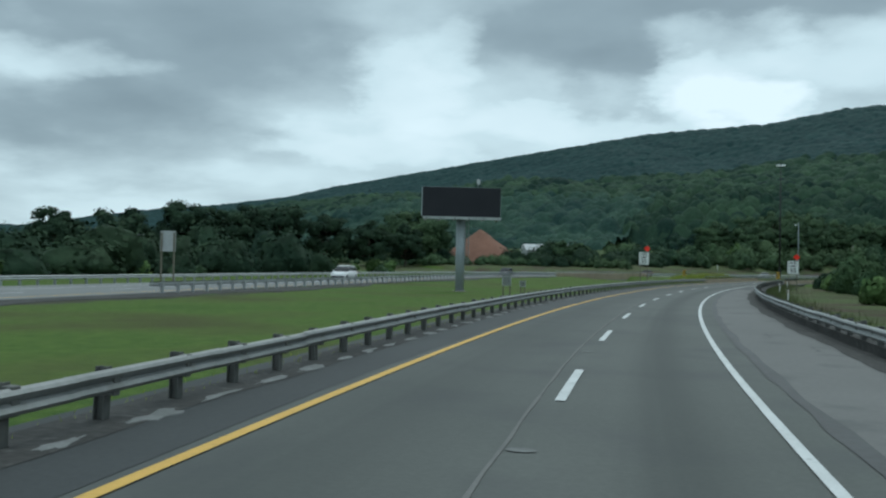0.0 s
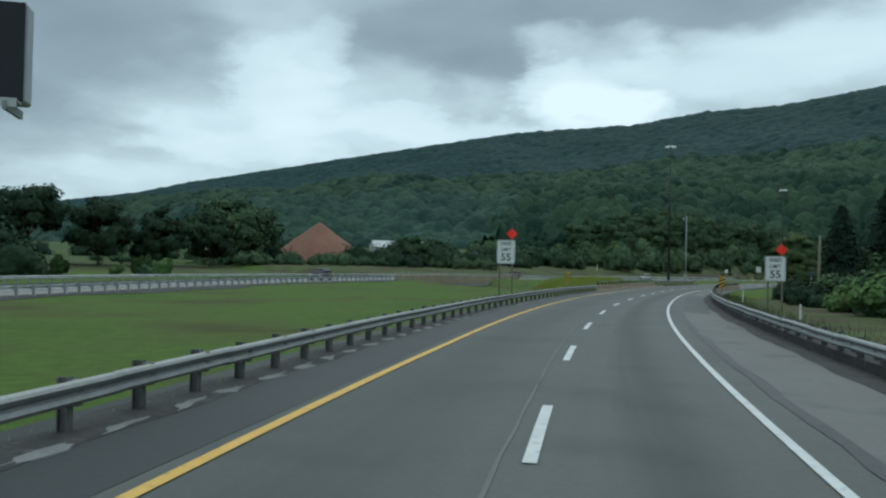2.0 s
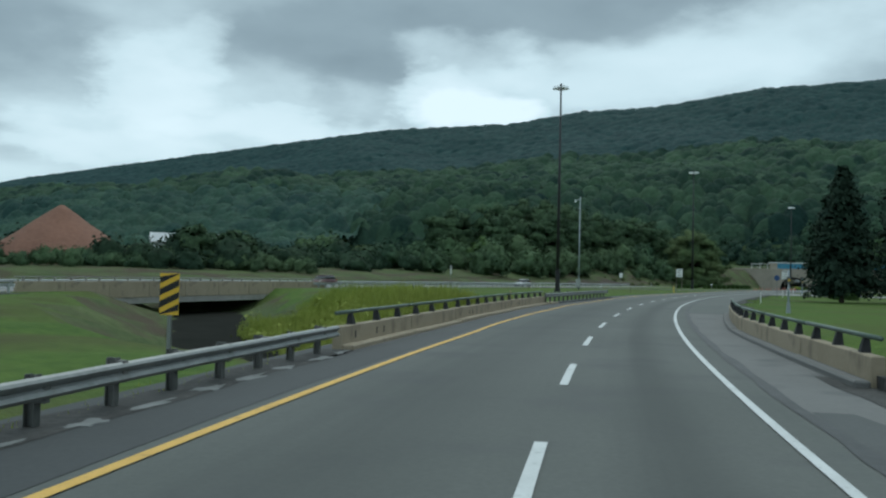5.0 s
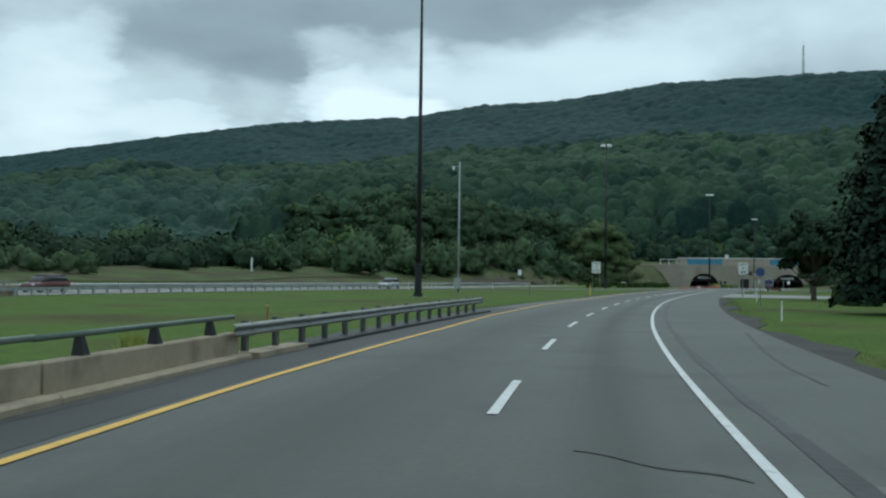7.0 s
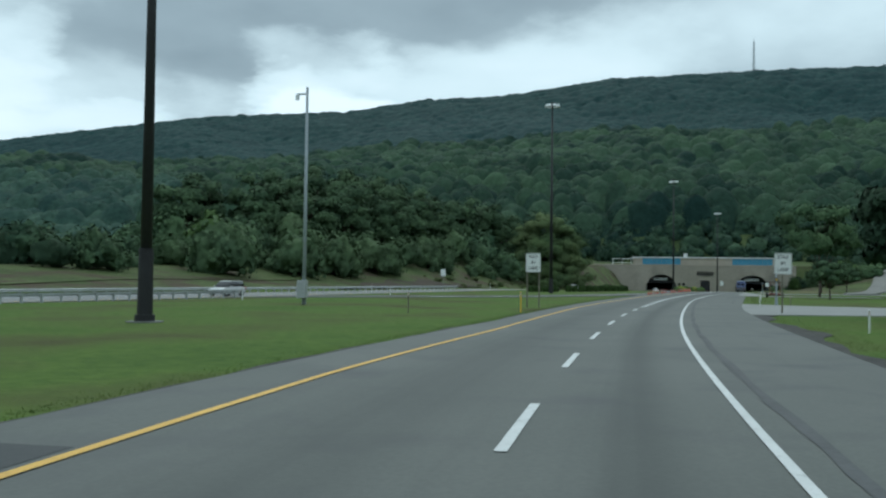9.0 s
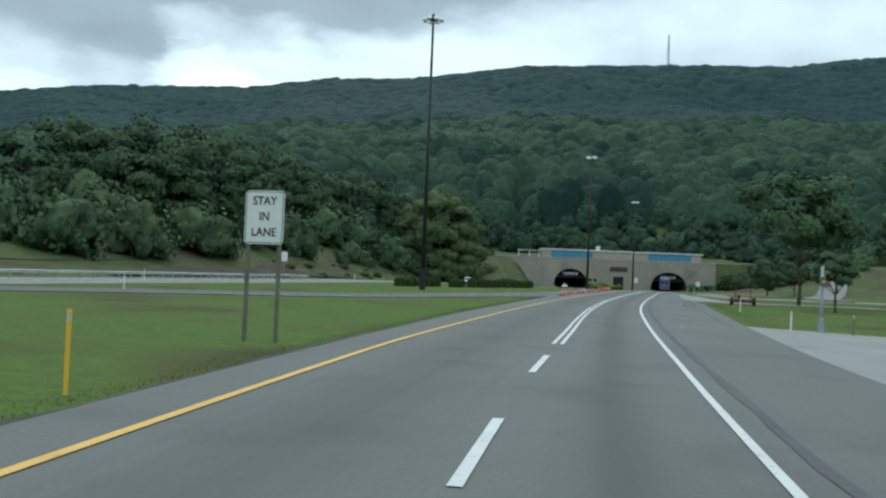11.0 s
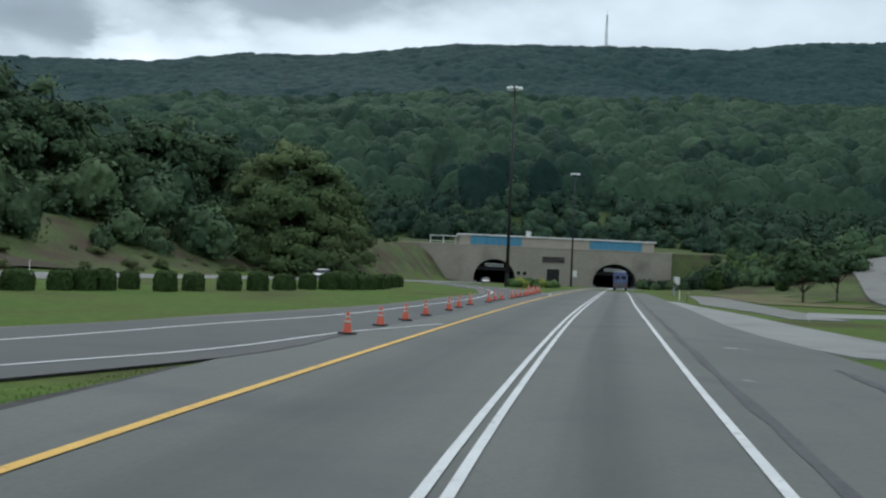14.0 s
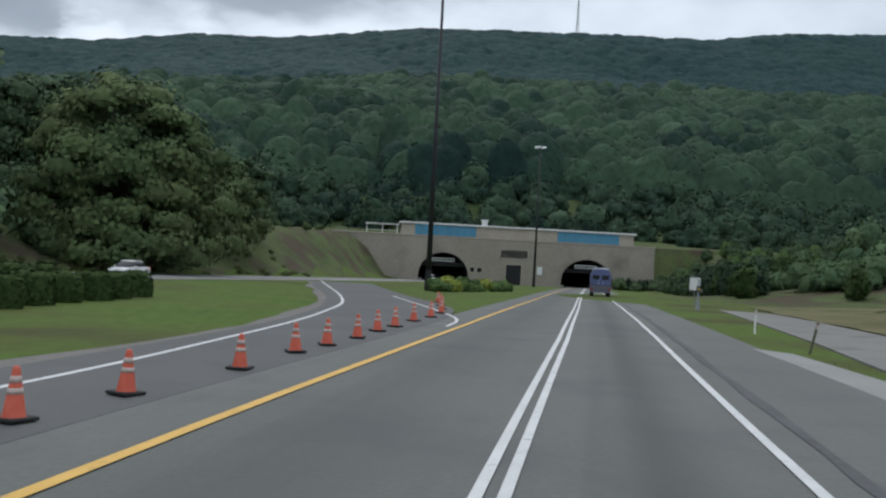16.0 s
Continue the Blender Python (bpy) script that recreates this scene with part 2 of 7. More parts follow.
M_CONC = surface("tan_stained_concrete", (0.265, 0.222, 0.155), (0.355, 0.300, 0.220), 6.0, 0.5, 0.9, 0.3, third=((0.165, 0.140, 0.105), 0.9, 0.54, 0.76), random_amount=0.4)
M_CURB = surface("grey_curb_concrete", (0.22, 0.215, 0.20), (0.33, 0.32, 0.29), 6.0, 0.7, 0.9, 0.3)
M_RAILGREEN = surface("faded_green_rail_paint", (0.080, 0.112, 0.092), (0.135, 0.172, 0.145), 6.0, 0.8, 0.5, 0.1, 0.2)
M_BLACKSTEEL = surface("dark_bronze_pole_paint", (0.016, 0.016, 0.018), (0.032, 0.032, 0.034), 4.0, 0.4, 0.5, 0.1, 0.1)
M_GREYPOLE = surface("grey_painted_steel", (0.25, 0.285, 0.305), (0.33, 0.365, 0.385), 3.0, 0.5, 0.5, 0.1, 0.1, third=((0.20, 0.22, 0.23), 0.9, 0.62, 0.85))
M_LAMP = surface("pale_aluminium", (0.70, 0.72, 0.73), (0.85, 0.87, 0.88), 5.0, 1.0, 0.4, 0.0, 0.1)
M_BOARD = surface("dark_sign_face", (0.010, 0.011, 0.016), (0.020, 0.021, 0.028), 30.0, 0.6, 0.45, 0.2)
M_SIGNWHITE = surface("white_sign_sheeting", (0.66, 0.68, 0.66), (0.76, 0.78, 0.76), 6.0, 1.0, 0.45, 0.0)
M_SIGNBLACK = surface("black_sign_print", (0.012, 0.012, 0.013), (0.03, 0.03, 0.032), 20.0, 2.0, 0.5, 0.0)
M_SIGNBACK = surface("bare_aluminium_sign", (0.34, 0.36, 0.36), (0.46, 0.48, 0.48), 4.0, 0.8, 0.5, 0.0, 0.5)
M_SIGNYELLOW = surface("yellow_sign_sheeting", (0.70, 0.42, 0.04), (0.80, 0.50, 0.06), 8.0, 1.0, 0.5, 0.0)
M_SIGNBLUE = surface("blue_sign_sheeting", (0.035, 0.075, 0.20), (0.05, 0.10, 0.25), 6.0, 1.0, 0.5, 0.0)
M_REDFLAG = surface("red_orange_fabric", (0.85, 0.055, 0.035), (0.95, 0.090, 0.055), 10.0, 2.0, 0.7, 0.2)
M_WOODPOST = surface("weathered_wood_post", (0.115, 0.110, 0.080), (0.20, 0.185, 0.14), 12.0, 1.5, 0.85, 0.4)
M_CONE = surface("orange_cone_plastic", (0.5400, 0.0980, 0.0560), (0.6300, 0.1350, 0.0820), 8.0, 2.0, 0.5, 0.0, random_amount=0.4)
M_CONEWHITE = surface("reflective_collar", (0.46, 0.36, 0.32), (0.62, 0.52, 0.47), 10.0, 3.0, 0.5, 0.0)
M_RUBBER = surface("black_rubber", (0.014, 0.014, 0.014), (0.03, 0.03, 0.03), 15.0, 2.0, 0.8, 0.1)
M_STONE = surface("tan_portal_stone", (0.26, 0.235, 0.195), (0.36, 0.325, 0.27), 1.6, 0.10, 0.9, 0.4, third=((0.19, 0.175, 0.15), 0.12, 0.52, 0.78), distance=0.05)
M_STONE2 = surface("pale_cladding_stone", (0.34, 0.30, 0.25), (0.42, 0.375, 0.31), 1.4, 0.2, 0.9, 0.3)
M_BLUE = surface("blue_enamel_panel", (0.060, 0.215, 0.33), (0.085, 0.27, 0.40), 1.2, 0.2, 0.4, 0.0, random_amount=0.5)
M_TRIM = surface("white_roof_trim", (0.60, 0.61, 0.60), (0.72, 0.73, 0.72), 2.0, 0.2, 0.6, 0.0)
M_TUNNEL = surface("sooty_tunnel_lining", (0.045, 0.047, 0.050), (0.085, 0.088, 0.092), 1.0, 0.2, 0.7, 0.2)
M_DARK = surface("dark_opening_paint", (0.012, 0.012, 0.014), (0.025, 0.026, 0.028), 2.0, 0.5, 0.7, 0.0)
M_BARK = surface("bark", (0.055, 0.045, 0.035), (0.11, 0.09, 0.07), 6.0, 0.8, 0.95, 0.8, distance=0.04)
M_PILE = surface("rust_red_aggregate", (0.165, 0.086, 0.060), (0.235, 0.120, 0.082), 1.2, 0.08, 0.95, 0.6, distance=0.3)
M_CLADWHITE = surface("white_metal_cladding", (0.68, 0.70, 0.71), (0.78, 0.80, 0.81), 1.0, 0.1, 0.5, 0.0)
M_GLASS = surface("dark_vehicle_glass", (0.012, 0.014, 0.016), (0.02, 0.022, 0.025), 1.0, 0.3, 0.08, 0.0, spec=0.6)
M_CHROME = surface("pale_metal_trim", (0.45, 0.46, 0.47), (0.6, 0.61, 0.62), 5.0, 1.0, 0.3, 0.0, 0.7)
M_REDLIGHT = surface("red_lamp_plastic", (0.30, 0.012, 0.010), (0.42, 0.02, 0.016), 10.0, 3.0, 0.3, 0.0)
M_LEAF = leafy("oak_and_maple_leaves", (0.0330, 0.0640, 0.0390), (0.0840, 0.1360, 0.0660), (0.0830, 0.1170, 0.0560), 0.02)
# Far leaves: distance haze is put into this bluish base colour.
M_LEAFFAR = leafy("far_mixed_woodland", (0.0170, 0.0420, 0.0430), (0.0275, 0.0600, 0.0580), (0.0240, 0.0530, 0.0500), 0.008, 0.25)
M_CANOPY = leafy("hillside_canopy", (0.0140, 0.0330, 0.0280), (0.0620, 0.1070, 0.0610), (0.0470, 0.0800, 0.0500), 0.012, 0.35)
# As M_CANOPY but paler and bluer, with valley haze in the colour.
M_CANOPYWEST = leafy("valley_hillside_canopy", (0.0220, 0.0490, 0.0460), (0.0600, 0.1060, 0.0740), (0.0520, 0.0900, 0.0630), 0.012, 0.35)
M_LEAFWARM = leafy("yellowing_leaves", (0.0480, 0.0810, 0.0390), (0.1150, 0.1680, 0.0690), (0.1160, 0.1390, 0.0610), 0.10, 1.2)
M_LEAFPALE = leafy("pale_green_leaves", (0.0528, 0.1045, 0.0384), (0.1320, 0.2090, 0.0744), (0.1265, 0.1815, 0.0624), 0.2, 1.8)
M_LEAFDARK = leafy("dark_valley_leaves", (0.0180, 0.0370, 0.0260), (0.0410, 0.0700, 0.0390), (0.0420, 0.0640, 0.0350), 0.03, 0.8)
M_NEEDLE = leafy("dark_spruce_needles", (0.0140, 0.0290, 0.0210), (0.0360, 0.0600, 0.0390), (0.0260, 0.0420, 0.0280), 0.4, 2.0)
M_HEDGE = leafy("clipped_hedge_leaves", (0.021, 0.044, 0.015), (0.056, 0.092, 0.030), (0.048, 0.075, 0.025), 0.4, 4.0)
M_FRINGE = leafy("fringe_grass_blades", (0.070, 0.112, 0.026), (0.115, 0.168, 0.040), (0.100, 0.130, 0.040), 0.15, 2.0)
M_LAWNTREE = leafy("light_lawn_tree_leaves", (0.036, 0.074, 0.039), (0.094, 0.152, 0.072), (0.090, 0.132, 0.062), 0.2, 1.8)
M_OPPROAD = surface("grey_worn_asphalt", (0.160, 0.165, 0.163), (0.220, 0.225, 0.221), 10.0, 0.2, 0.88, 0.3, third=((0.125, 0.128, 0.126), 0.3, 0.55, 0.78))
M_DRYGRASS = surface("dry_tan_grass", (0.105, 0.104, 0.050), (0.165, 0.150, 0.082), 1.4, 0.15, 0.95, 0.8, third=((0.070, 0.092, 0.036), 0.2, 0.50, 0.66), spec=0.1, distance=0.15)
M_LANE = surface("worn_lane_concrete", (0.150, 0.150, 0.138), (0.215, 0.213, 0.196), 8.0, 0.25, 0.9, 0.4, third=((0.115, 0.114, 0.104), 0.5, 0.52, 0.74))
M_BRUSH = leafy("bank_brush_leaves", (0.050, 0.072, 0.030), (0.120, 0.150, 0.060), (0.115, 0.120, 0.060), 0.15, 2.0)
M_WEED = leafy("tall_weeds", (0.1900, 0.2350, 0.0480), (0.3000, 0.3550, 0.0770), (0.3000, 0.3050, 0.0850), 0.15, 3.0)


def paint(name, col, rough=0.3):
    return surface(name, col, tuple(min(1, c * 1.12 + 0.004) for c in col), 3.0, 0.5, rough, 0.0, spec=0.5)


def road_surface():
    """Asphalt with a soft oil band down each lane, paler wheel paths and fine aggregate."""
    m = M_ASPHALT.copy()
    m.name = "worn_asphalt"
    n, l = m.node_tree.nodes, m.node_tree.links
    p = n["Principled BSDF"]
    base = p.inputs["Base Color"].links[0].from_socket
    uvn = n.new("ShaderNodeUVMap")
    uvn.uv_map = "wear"
    sp = n.new("ShaderNodeSeparateXYZ")
    l.new(uvn.outputs[0], sp.inputs[0])

    def mth(op, a, b):
        k = n.new("ShaderNodeMath")
        k.operation = op
        for i, v in enumerate((a, b)):
            if isinstance(v, (int, float)):
                k.inputs[i].default_value = v
            else:
                l.new(v, k.inputs[i])
        return k.outputs[0]

    stretch = n.new("ShaderNodeMapping")
    stretch.inputs["Scale"].default_value = (2.6, 0.035, 1)
    l.new(uvn.outputs[0], stretch.inputs[0])
    streak = n.new("ShaderNodeTexNoise")
    streak.inputs["Scale"].default_value, streak.inputs["Detail"].default_value = 1.0, 4.0
    l.new(stretch.outputs[0], streak.inputs["Vector"])
    wob = mth("ADD", sp.outputs[0], mth("MULTIPLY", mth("SUBTRACT", streak.outputs[0], 0.5), 0.5))
    total = None
    for mid, wide, force in ((1.68, 0.55, 0.50), (-2.3, 1.3, 0.38)):
        d = mth("DIVIDE", mth("SUBTRACT", wob, mid), wide)
        g = mth("MULTIPLY", mth("POWER", 2.718, mth("MULTIPLY", mth("MULTIPLY", d, d), -1.0)), force)
        total = g if total is None else mth("ADD", total, g)
    total = mth("ADD", total, mth("MULTIPLY", mth("SUBTRACT", streak.outputs[0], 0.5), 0.35))
    mix = n.new("ShaderNodeMix")
    mix.data_type = "RGBA"
    mix.clamp_factor = True
    l.new(total, mix.inputs[0])
    l.new(base, mix.inputs[6])
    mix.inputs[7].default_value = (0.042, 0.047, 0.046, 1)
    # Darker up to s = 190, rising to full tone at s = 262.
    along_tone = n.new("ShaderNodeMapRange")
    along_tone.inputs[1].default_value, along_tone.inputs[2].default_value = 190.0, 262.0
    along_tone.inputs[3].default_value, along_tone.inputs[4].default_value = 0.84, 1.0
    l.new(sp.outputs[1], along_tone.inputs[0])
    toned = n.new("ShaderNodeVectorMath")
    toned.operation = "SCALE"
    l.new(mix.outputs[2], toned.inputs[0])
    l.new(along_tone.outputs[0], toned.inputs["Scale"])
    l.new(toned.outputs[0], p.inputs["Base Color"])
    return m


M_ROAD = road_surface()

# ---- plan: the road axis, the portal's own axes, the ground's height ----
AXIS_S = (-60, 0, 40, 80, 120, 160, 200, 240, 280, 320, 360, 400, 440, 660)
AXIS_H = (4.78, 8.67, 12.77, 17.21, 21.81, 26.31, 30.5, 34.35, 37.71, 40.27, 41.98, 43.02, 43.67, 44.2)
_s = np.arange(-90, 661, 0.5)
_h = np.radians(np.interp(_s + 0.25, AXIS_S, AXIS_H))
_x = np.concatenate(([0], np.cumsum(np.sin(_h) * 0.5)[:-1]))
_y = np.concatenate(([0], np.cumsum(np.cos(_h) * 0.5)[:-1]))
_x += -5.584 - np.interp(-60, _s, _x)
_y += -84.873 - np.interp(-60, _s, _y)
GATE = np.array([338.42, 498.01])  # middle of the portal
GU, GV = np.array([0.8657, -0.5006]), np.array([0.5006, 0.8657])


def uv(x, y):
    return (x - GATE[0]) * GU[0] + (y - GATE[1]) * GU[1], (x - GATE[0]) * GV[0] + (y - GATE[1]) * GV[1]


def from_uv(u, v, z=0.0):
    return Vector((GATE[0] + u * GU[0] + v * GV[0], GATE[1] + u * GU[1] + v * GV[1], z))


def base_z(v):
    """The roads fall gently towards the tunnel."""
    q = np.clip((np.asarray(v, float) + 205.0) / 205.0, 0, 1)
    return -2.45 * q ** 1.2


def at(s, off, z=0.0):
    """A place s metres along the road, off metres to the right of its axis, z above the ground."""
    h = float(np.interp(s, _s, _h))
    x, y = float(np.interp(s, _s, _x)) + off * math.cos(h), float(np.interp(s, _s, _y)) - off * math.sin(h)
    return Vector((x, y, z + float(base_z(uv(x, y)[1]))))


def heading(s):
    return math.degrees(float(np.interp(s, _s, _h)))


def stand(s, off, z=0.0, turn=0.0):
    """The pose of a thing on the ground whose +y looks along the road."""
    p = at(s, off, z)
    return pose(p.x, p.y, p.z, 0, 0, -heading(s) + turn)


def tab(*pairs):
    a, b = [p[0] for p in pairs], [p[1] for p in pairs]
    return lambda s: float(np.interp(s, a, b))


OFF_WHITE = tab((-60, 2.40), (20, 2.40), (78, 2.57), (120, 2.56), (165, 2.24), (186, 2.12), (200, 2.03), (215, 1.98), (262, 2.04), (272, 2.10), (282, 2.17), (297, 2.24), (308, 2.19), (320, 2.11), (331, 2.01), (342, 2.01), (352, 2.10), (362, 2.24), (374, 2.44), (386, 2.60), (396, 2.67), (408, 2.73), (438, 2.97), (660, 3.00))
OFF_MID = tab((-60, -0.6), (50, -0.67), (110, -0.84), (135, -0.75), (166, -1.03), (190, -1.19), (215, -1.42), (270, -1.31), (290, -1.30), (300, -1.14), (308, -1.08), (316, -1.15), (331, -1.27), (345, -1.27), (356, -1.23), (367, -1.10), (377, -0.97), (386, -0.84), (398, -0.62), (405, -0.49), (413, -0.34), (422, -0.18), (438, -0.06), (450, 0.0), (660, 0.0))
OFF_YELLOW = tab((-60, -4.22), (7, -4.15), (30, -4.17), (76, -4.30), (108, -4.77), (160, -5.25), (166, -5.50), (175, -5.68), (186, -5.82), (193, -6.02), (212, -6.00), (224, -6.27), (246, -6.30), (264, -5.62), (280, -5.66), (298, -5.90), (317, -5.66), (343, -5.41), (355, -5.30), (367, -5.06), (380, -4.80), (405, -4.32), (425, -3.72), (470, -3.42), (660, -3.42))
OFF_RAIL_L = tab((-60, -5.96), (20, -6.06), (78, -6.56), (150, -7.21), (165, -7.31), (180, -7.76), (201.5, -8.26), (226, -8.56))
OFF_RAIL_L2 = tab((197, -8.02), (227, -7.5))
OFF_RAIL_R = tab((-60, 6.3), (26, 6.2), (90, 5.9), (146, 5.2), (168, 4.6), (187, 5.35))
OFF_PAVE_L = tab((-60, -6.9), (20, -7.0), (78, -7.5), (150, -8.1), (201, -9.0), (228, -8.9), (256, -7.9), (272, -7.2), (320, -7.45), (350, -7.3), (376, -7.6), (430, -5.2), (470, -5.0), (660, -5.0))
OFF_PAVE_R = tab((-60, 7.0), (90, 6.8), (150, 6.0), (187, 6.0), (228, 6.2), (260, 6.6), (300, 6.6), (335, 7.45), (360, 7.7), (420, 5.9), (466, 5.5), (660, 5.0))


def hermite(points, step):
    """A smooth polyline through plan points."""
    p = np.array(points, float)
    d = np.gradient(p, axis=0)
    out = []
    for k in range(len(p) - 1):
        n = max(2, int(np.hypot(*(p[k + 1] - p[k])[:2]) / step))
        for i in range(n):
            u = i / n
            out.append((2 * u ** 3 - 3 * u * u + 1) * p[k] + (u ** 3 - 2 * u * u + u) * d[k] + (3 * u * u - 2 * u ** 3) * p[k + 1] + (u ** 3 - u * u) * d[k + 1])
    out.append(p[-1])
    return np.array(out)


# the opposite carriageway's near edge
OPP = hermite([(-30, -80), (-25, -10), (-18, 31), (-11.5, 64), (-4, 104), (5, 140), (19, 177), (38, 209), (64, 243), (101, 281), (135, 317), (168, 350), (211, 391), (242, 421), (284, 463), (324, 505)], 2.0)
OPP_T = np.gradient(OPP, axis=0)
OPP_T /= np.hypot(OPP_T[:, 0], OPP_T[:, 1])[:, None]
OPP_N = np.stack([-OPP_T[:, 1], OPP_T[:, 0]], 1)  # away from our road
OPP_S = np.concatenate(([0], np.cumsum(np.hypot(*np.diff(OPP, axis=0).T))))
OPP_WIDE = 13.5


def opp(s, off, z=0.0):
    """A place s metres along the opposite road, off metres beyond its near edge."""
    x = float(np.interp(s, OPP_S, OPP[:, 0])) + off * float(np.interp(s, OPP_S, OPP_N[:, 0]))
    y = float(np.interp(s, OPP_S, OPP[:, 1])) + off * float(np.interp(s, OPP_S, OPP_N[:, 1]))
    return Vector((x, y, z + float(base_z(uv(x, y)[1]))))


def opp_turn(s):
    return math.degrees(math.atan2(-float(np.interp(s, OPP_S, OPP_T[:, 0])), float(np.interp(s, OPP_S, OPP_T[:, 1]))))


def smooth(x):
    x = np.clip(x, 0, 1)
    return x * x * (3 - 2 * x)


def rumple(x, y, size, seed):
    """Cheap smooth noise of plan coordinates, about -1 to 1."""
    r = np.random.RandomState(seed)
    total = np.zeros(np.shape(x))
    for k in range(7):
        a, f, ph = r.uniform(0, 6.28), r.uniform(0.6, 1.7) / size, r.uniform(0, 6.28)
        total = total + np.sin((x * math.cos(a) + y * math.sin(a)) * f * 6.28 + ph)
    return total / 3.2


CREEK = np.array([(-45.0, 262.0), (33.5, 206.0), (34.5, 172.0), (37.5, 142.0), (47.0, 122.0), (80.0, 84.0), (125.0, 60.0)])


def creek_depth(x, y):
    best = np.full(np.shape(x), 1e9)
    for a, b in zip(CREEK[:-1], CREEK[1:]):
        d = b - a
        t = np.clip(((x - a[0]) * d[0] + (y - a[1]) * d[1]) / (d @ d), 0, 1)
        best = np.minimum(best, np.hypot(x - a[0] - t * d[0], y - a[1] - t * d[1]))
    return -3.4 * (1 - smooth((best - 3.6) / 7.0))


def ground_z(x, y):
    x, y = np.asarray(x, float), np.asarray(y, float)
    u, v = uv(x, y)
    z = base_z(v) + creek_depth(x, y)
    k = u - 172.0
    ridge = np.interp(k, (-2700, -2089, -1838, -1574, -1374, -1275, -1046, -828, -683, -500, -397, -310, -168, 0, 149, 230, 356, 900), (30, 58, 101, 109, 123, 139, 164, 187, 202, 206, 221, 223, 244, 251, 254, 267, 275, 285)) - 6.0
    up = np.interp(v, (0, 40, 130, 300, 400, 560, 680, 735, 800, 1100, 1900), (0, 3, 38, 98, 112, 180, 243, 258, 246, 160, 85)) / 258.0
    hill = ridge * up + 7.0 * rumple(x, y, 260, 3) * smooth(v / 200.0) * smooth((690 - v) / 150.0)
    front = np.clip(-v, 0, None)
    left = (-33 - 0.250 * front - u) / (11 + 0.09 * front)
    right = (u - 34 + 0.20 * np.minimum(front, 230)) / (22 + 0.12 * front)
    al = np.interp(front, (0, 60, 130, 200, 260, 400, 640), (11.4, 9.6, 8.2, 6.6, 3.8, 1.8, 0.8))
    ar = np.interp(front, (0, 60, 130, 230), (11.4, 7.5, 3.5, 0.0))
    bank = np.maximum(al * smooth(left) + np.clip(left - 1, 0, 12) * 0.5, ar * smooth(right) + np.clip(right - 1, 0, 12) * 0.4 * smooth(1 - front / 260))
    bank = bank + 5.5 * np.exp(-((x - 292.0) ** 2 + (y - 357.0) ** 2) / 512.0)
    z = z + np.where(v < 0.3, bank, 11.5)
    return np.where(v < 0.3, z, np.maximum(z, 9.2) + hill)


# ---- mesh helpers ----


def link(name, bm, material, parent=None, label="", smooth_faces=False):
    me = bpy.data.meshes.new(name)
    bm.to_mesh(me)
    bm.free()
    return link_mesh(name, me, material, parent, label, smooth_faces)


def link_mesh(name, me, material, parent=None, label="", smooth_faces=False):
    if not me.materials:
        for m in material if isinstance(material, (list, tuple)) else (material,):
            me.materials.append(m)
    if smooth_faces:
        me.polygons.foreach_set("use_smooth", [True] * len(me.polygons))
    ob = new(name, me)
    if parent:
        ob.parent = parent
    if label:
        ob["label"] = label
    return ob


def part(name, bm, material, parent, label="", smooth_faces=False):
    return link(name, bm, material, parent, label, smooth_faces)


def thing(name, label, category, m=None, group="", kind=""):
    ob = tagged(new(name), label, category, group, kind)
    ob.empty_display_size = 0.3
    if m is not None:
        ob.matrix_basis = m
    return ob


def box(bm, x0, x1, y0, y1, z0, z1, bevel=0.0):
    r = bmesh.ops.create_cube(bm, size=1.0)
    bmesh.ops.transform(bm, verts=r["verts"], matrix=Matrix.Translation(((x0 + x1) / 2, (y0 + y1) / 2, (z0 + z1) / 2)) @ Matrix.Diagonal((x1 - x0, y1 - y0, z1 - z0, 1)))
    if bevel:
        es = list({e for v in r["verts"] for e in v.link_edges})
        bmesh.ops.bevel(bm, geom=es, offset=bevel, segments=1, affect="EDGES")
    return bm


def boxed(*a, **k):
    return box(bmesh.new(), *a, **k)


def tube(bm, a, b, ra, rb=None, n=8):
    a, b = Vector(a), Vector(b)
    rb = ra if rb is None else rb
    r = bmesh.ops.create_cone(bm, cap_ends=True, segments=n, radius1=ra, radius2=rb, depth=(b - a).length)
    m = Matrix.Translation((a + b) / 2) @ (b - a).to_track_quat("Z", "Y").to_matrix().to_4x4()
    bmesh.ops.transform(bm, verts=r["verts"], matrix=m)
    return bm


def tubed(*a, **k):
    return tube(bmesh.new(), *a, **k)


def strip_mesh(name, left, right, material, cap=0.0, parent=None, label=""):
    """A ribbon between two polylines of Vectors, with a skirt of depth cap."""
    n = len(left)
    vs = [tuple(p) for p in left] + [tuple(p) for p in right]
    fs = [(i, n + i, n + i + 1, i + 1) for i in range(n - 1)]
    if cap:
        b = len(vs)
        vs += [(p[0], p[1], p[2] - cap) for p in left] + [(p[0], p[1], p[2] - cap) for p in right]
        fs += [(i + 1, b + i + 1, b + i, i) for i in range(n - 1)] + [(n + i, b + n + i, b + n + i + 1, n + i + 1) for i in range(n - 1)]
        fs += [(0, b, b + n, n), (n - 1, 2 * n - 1, b + 2 * n - 1, b + n - 1)]
    me = bpy.data.meshes.new(name)
    me.from_pydata(vs, [], fs)
    return link_mesh(name, me, material, parent, label)


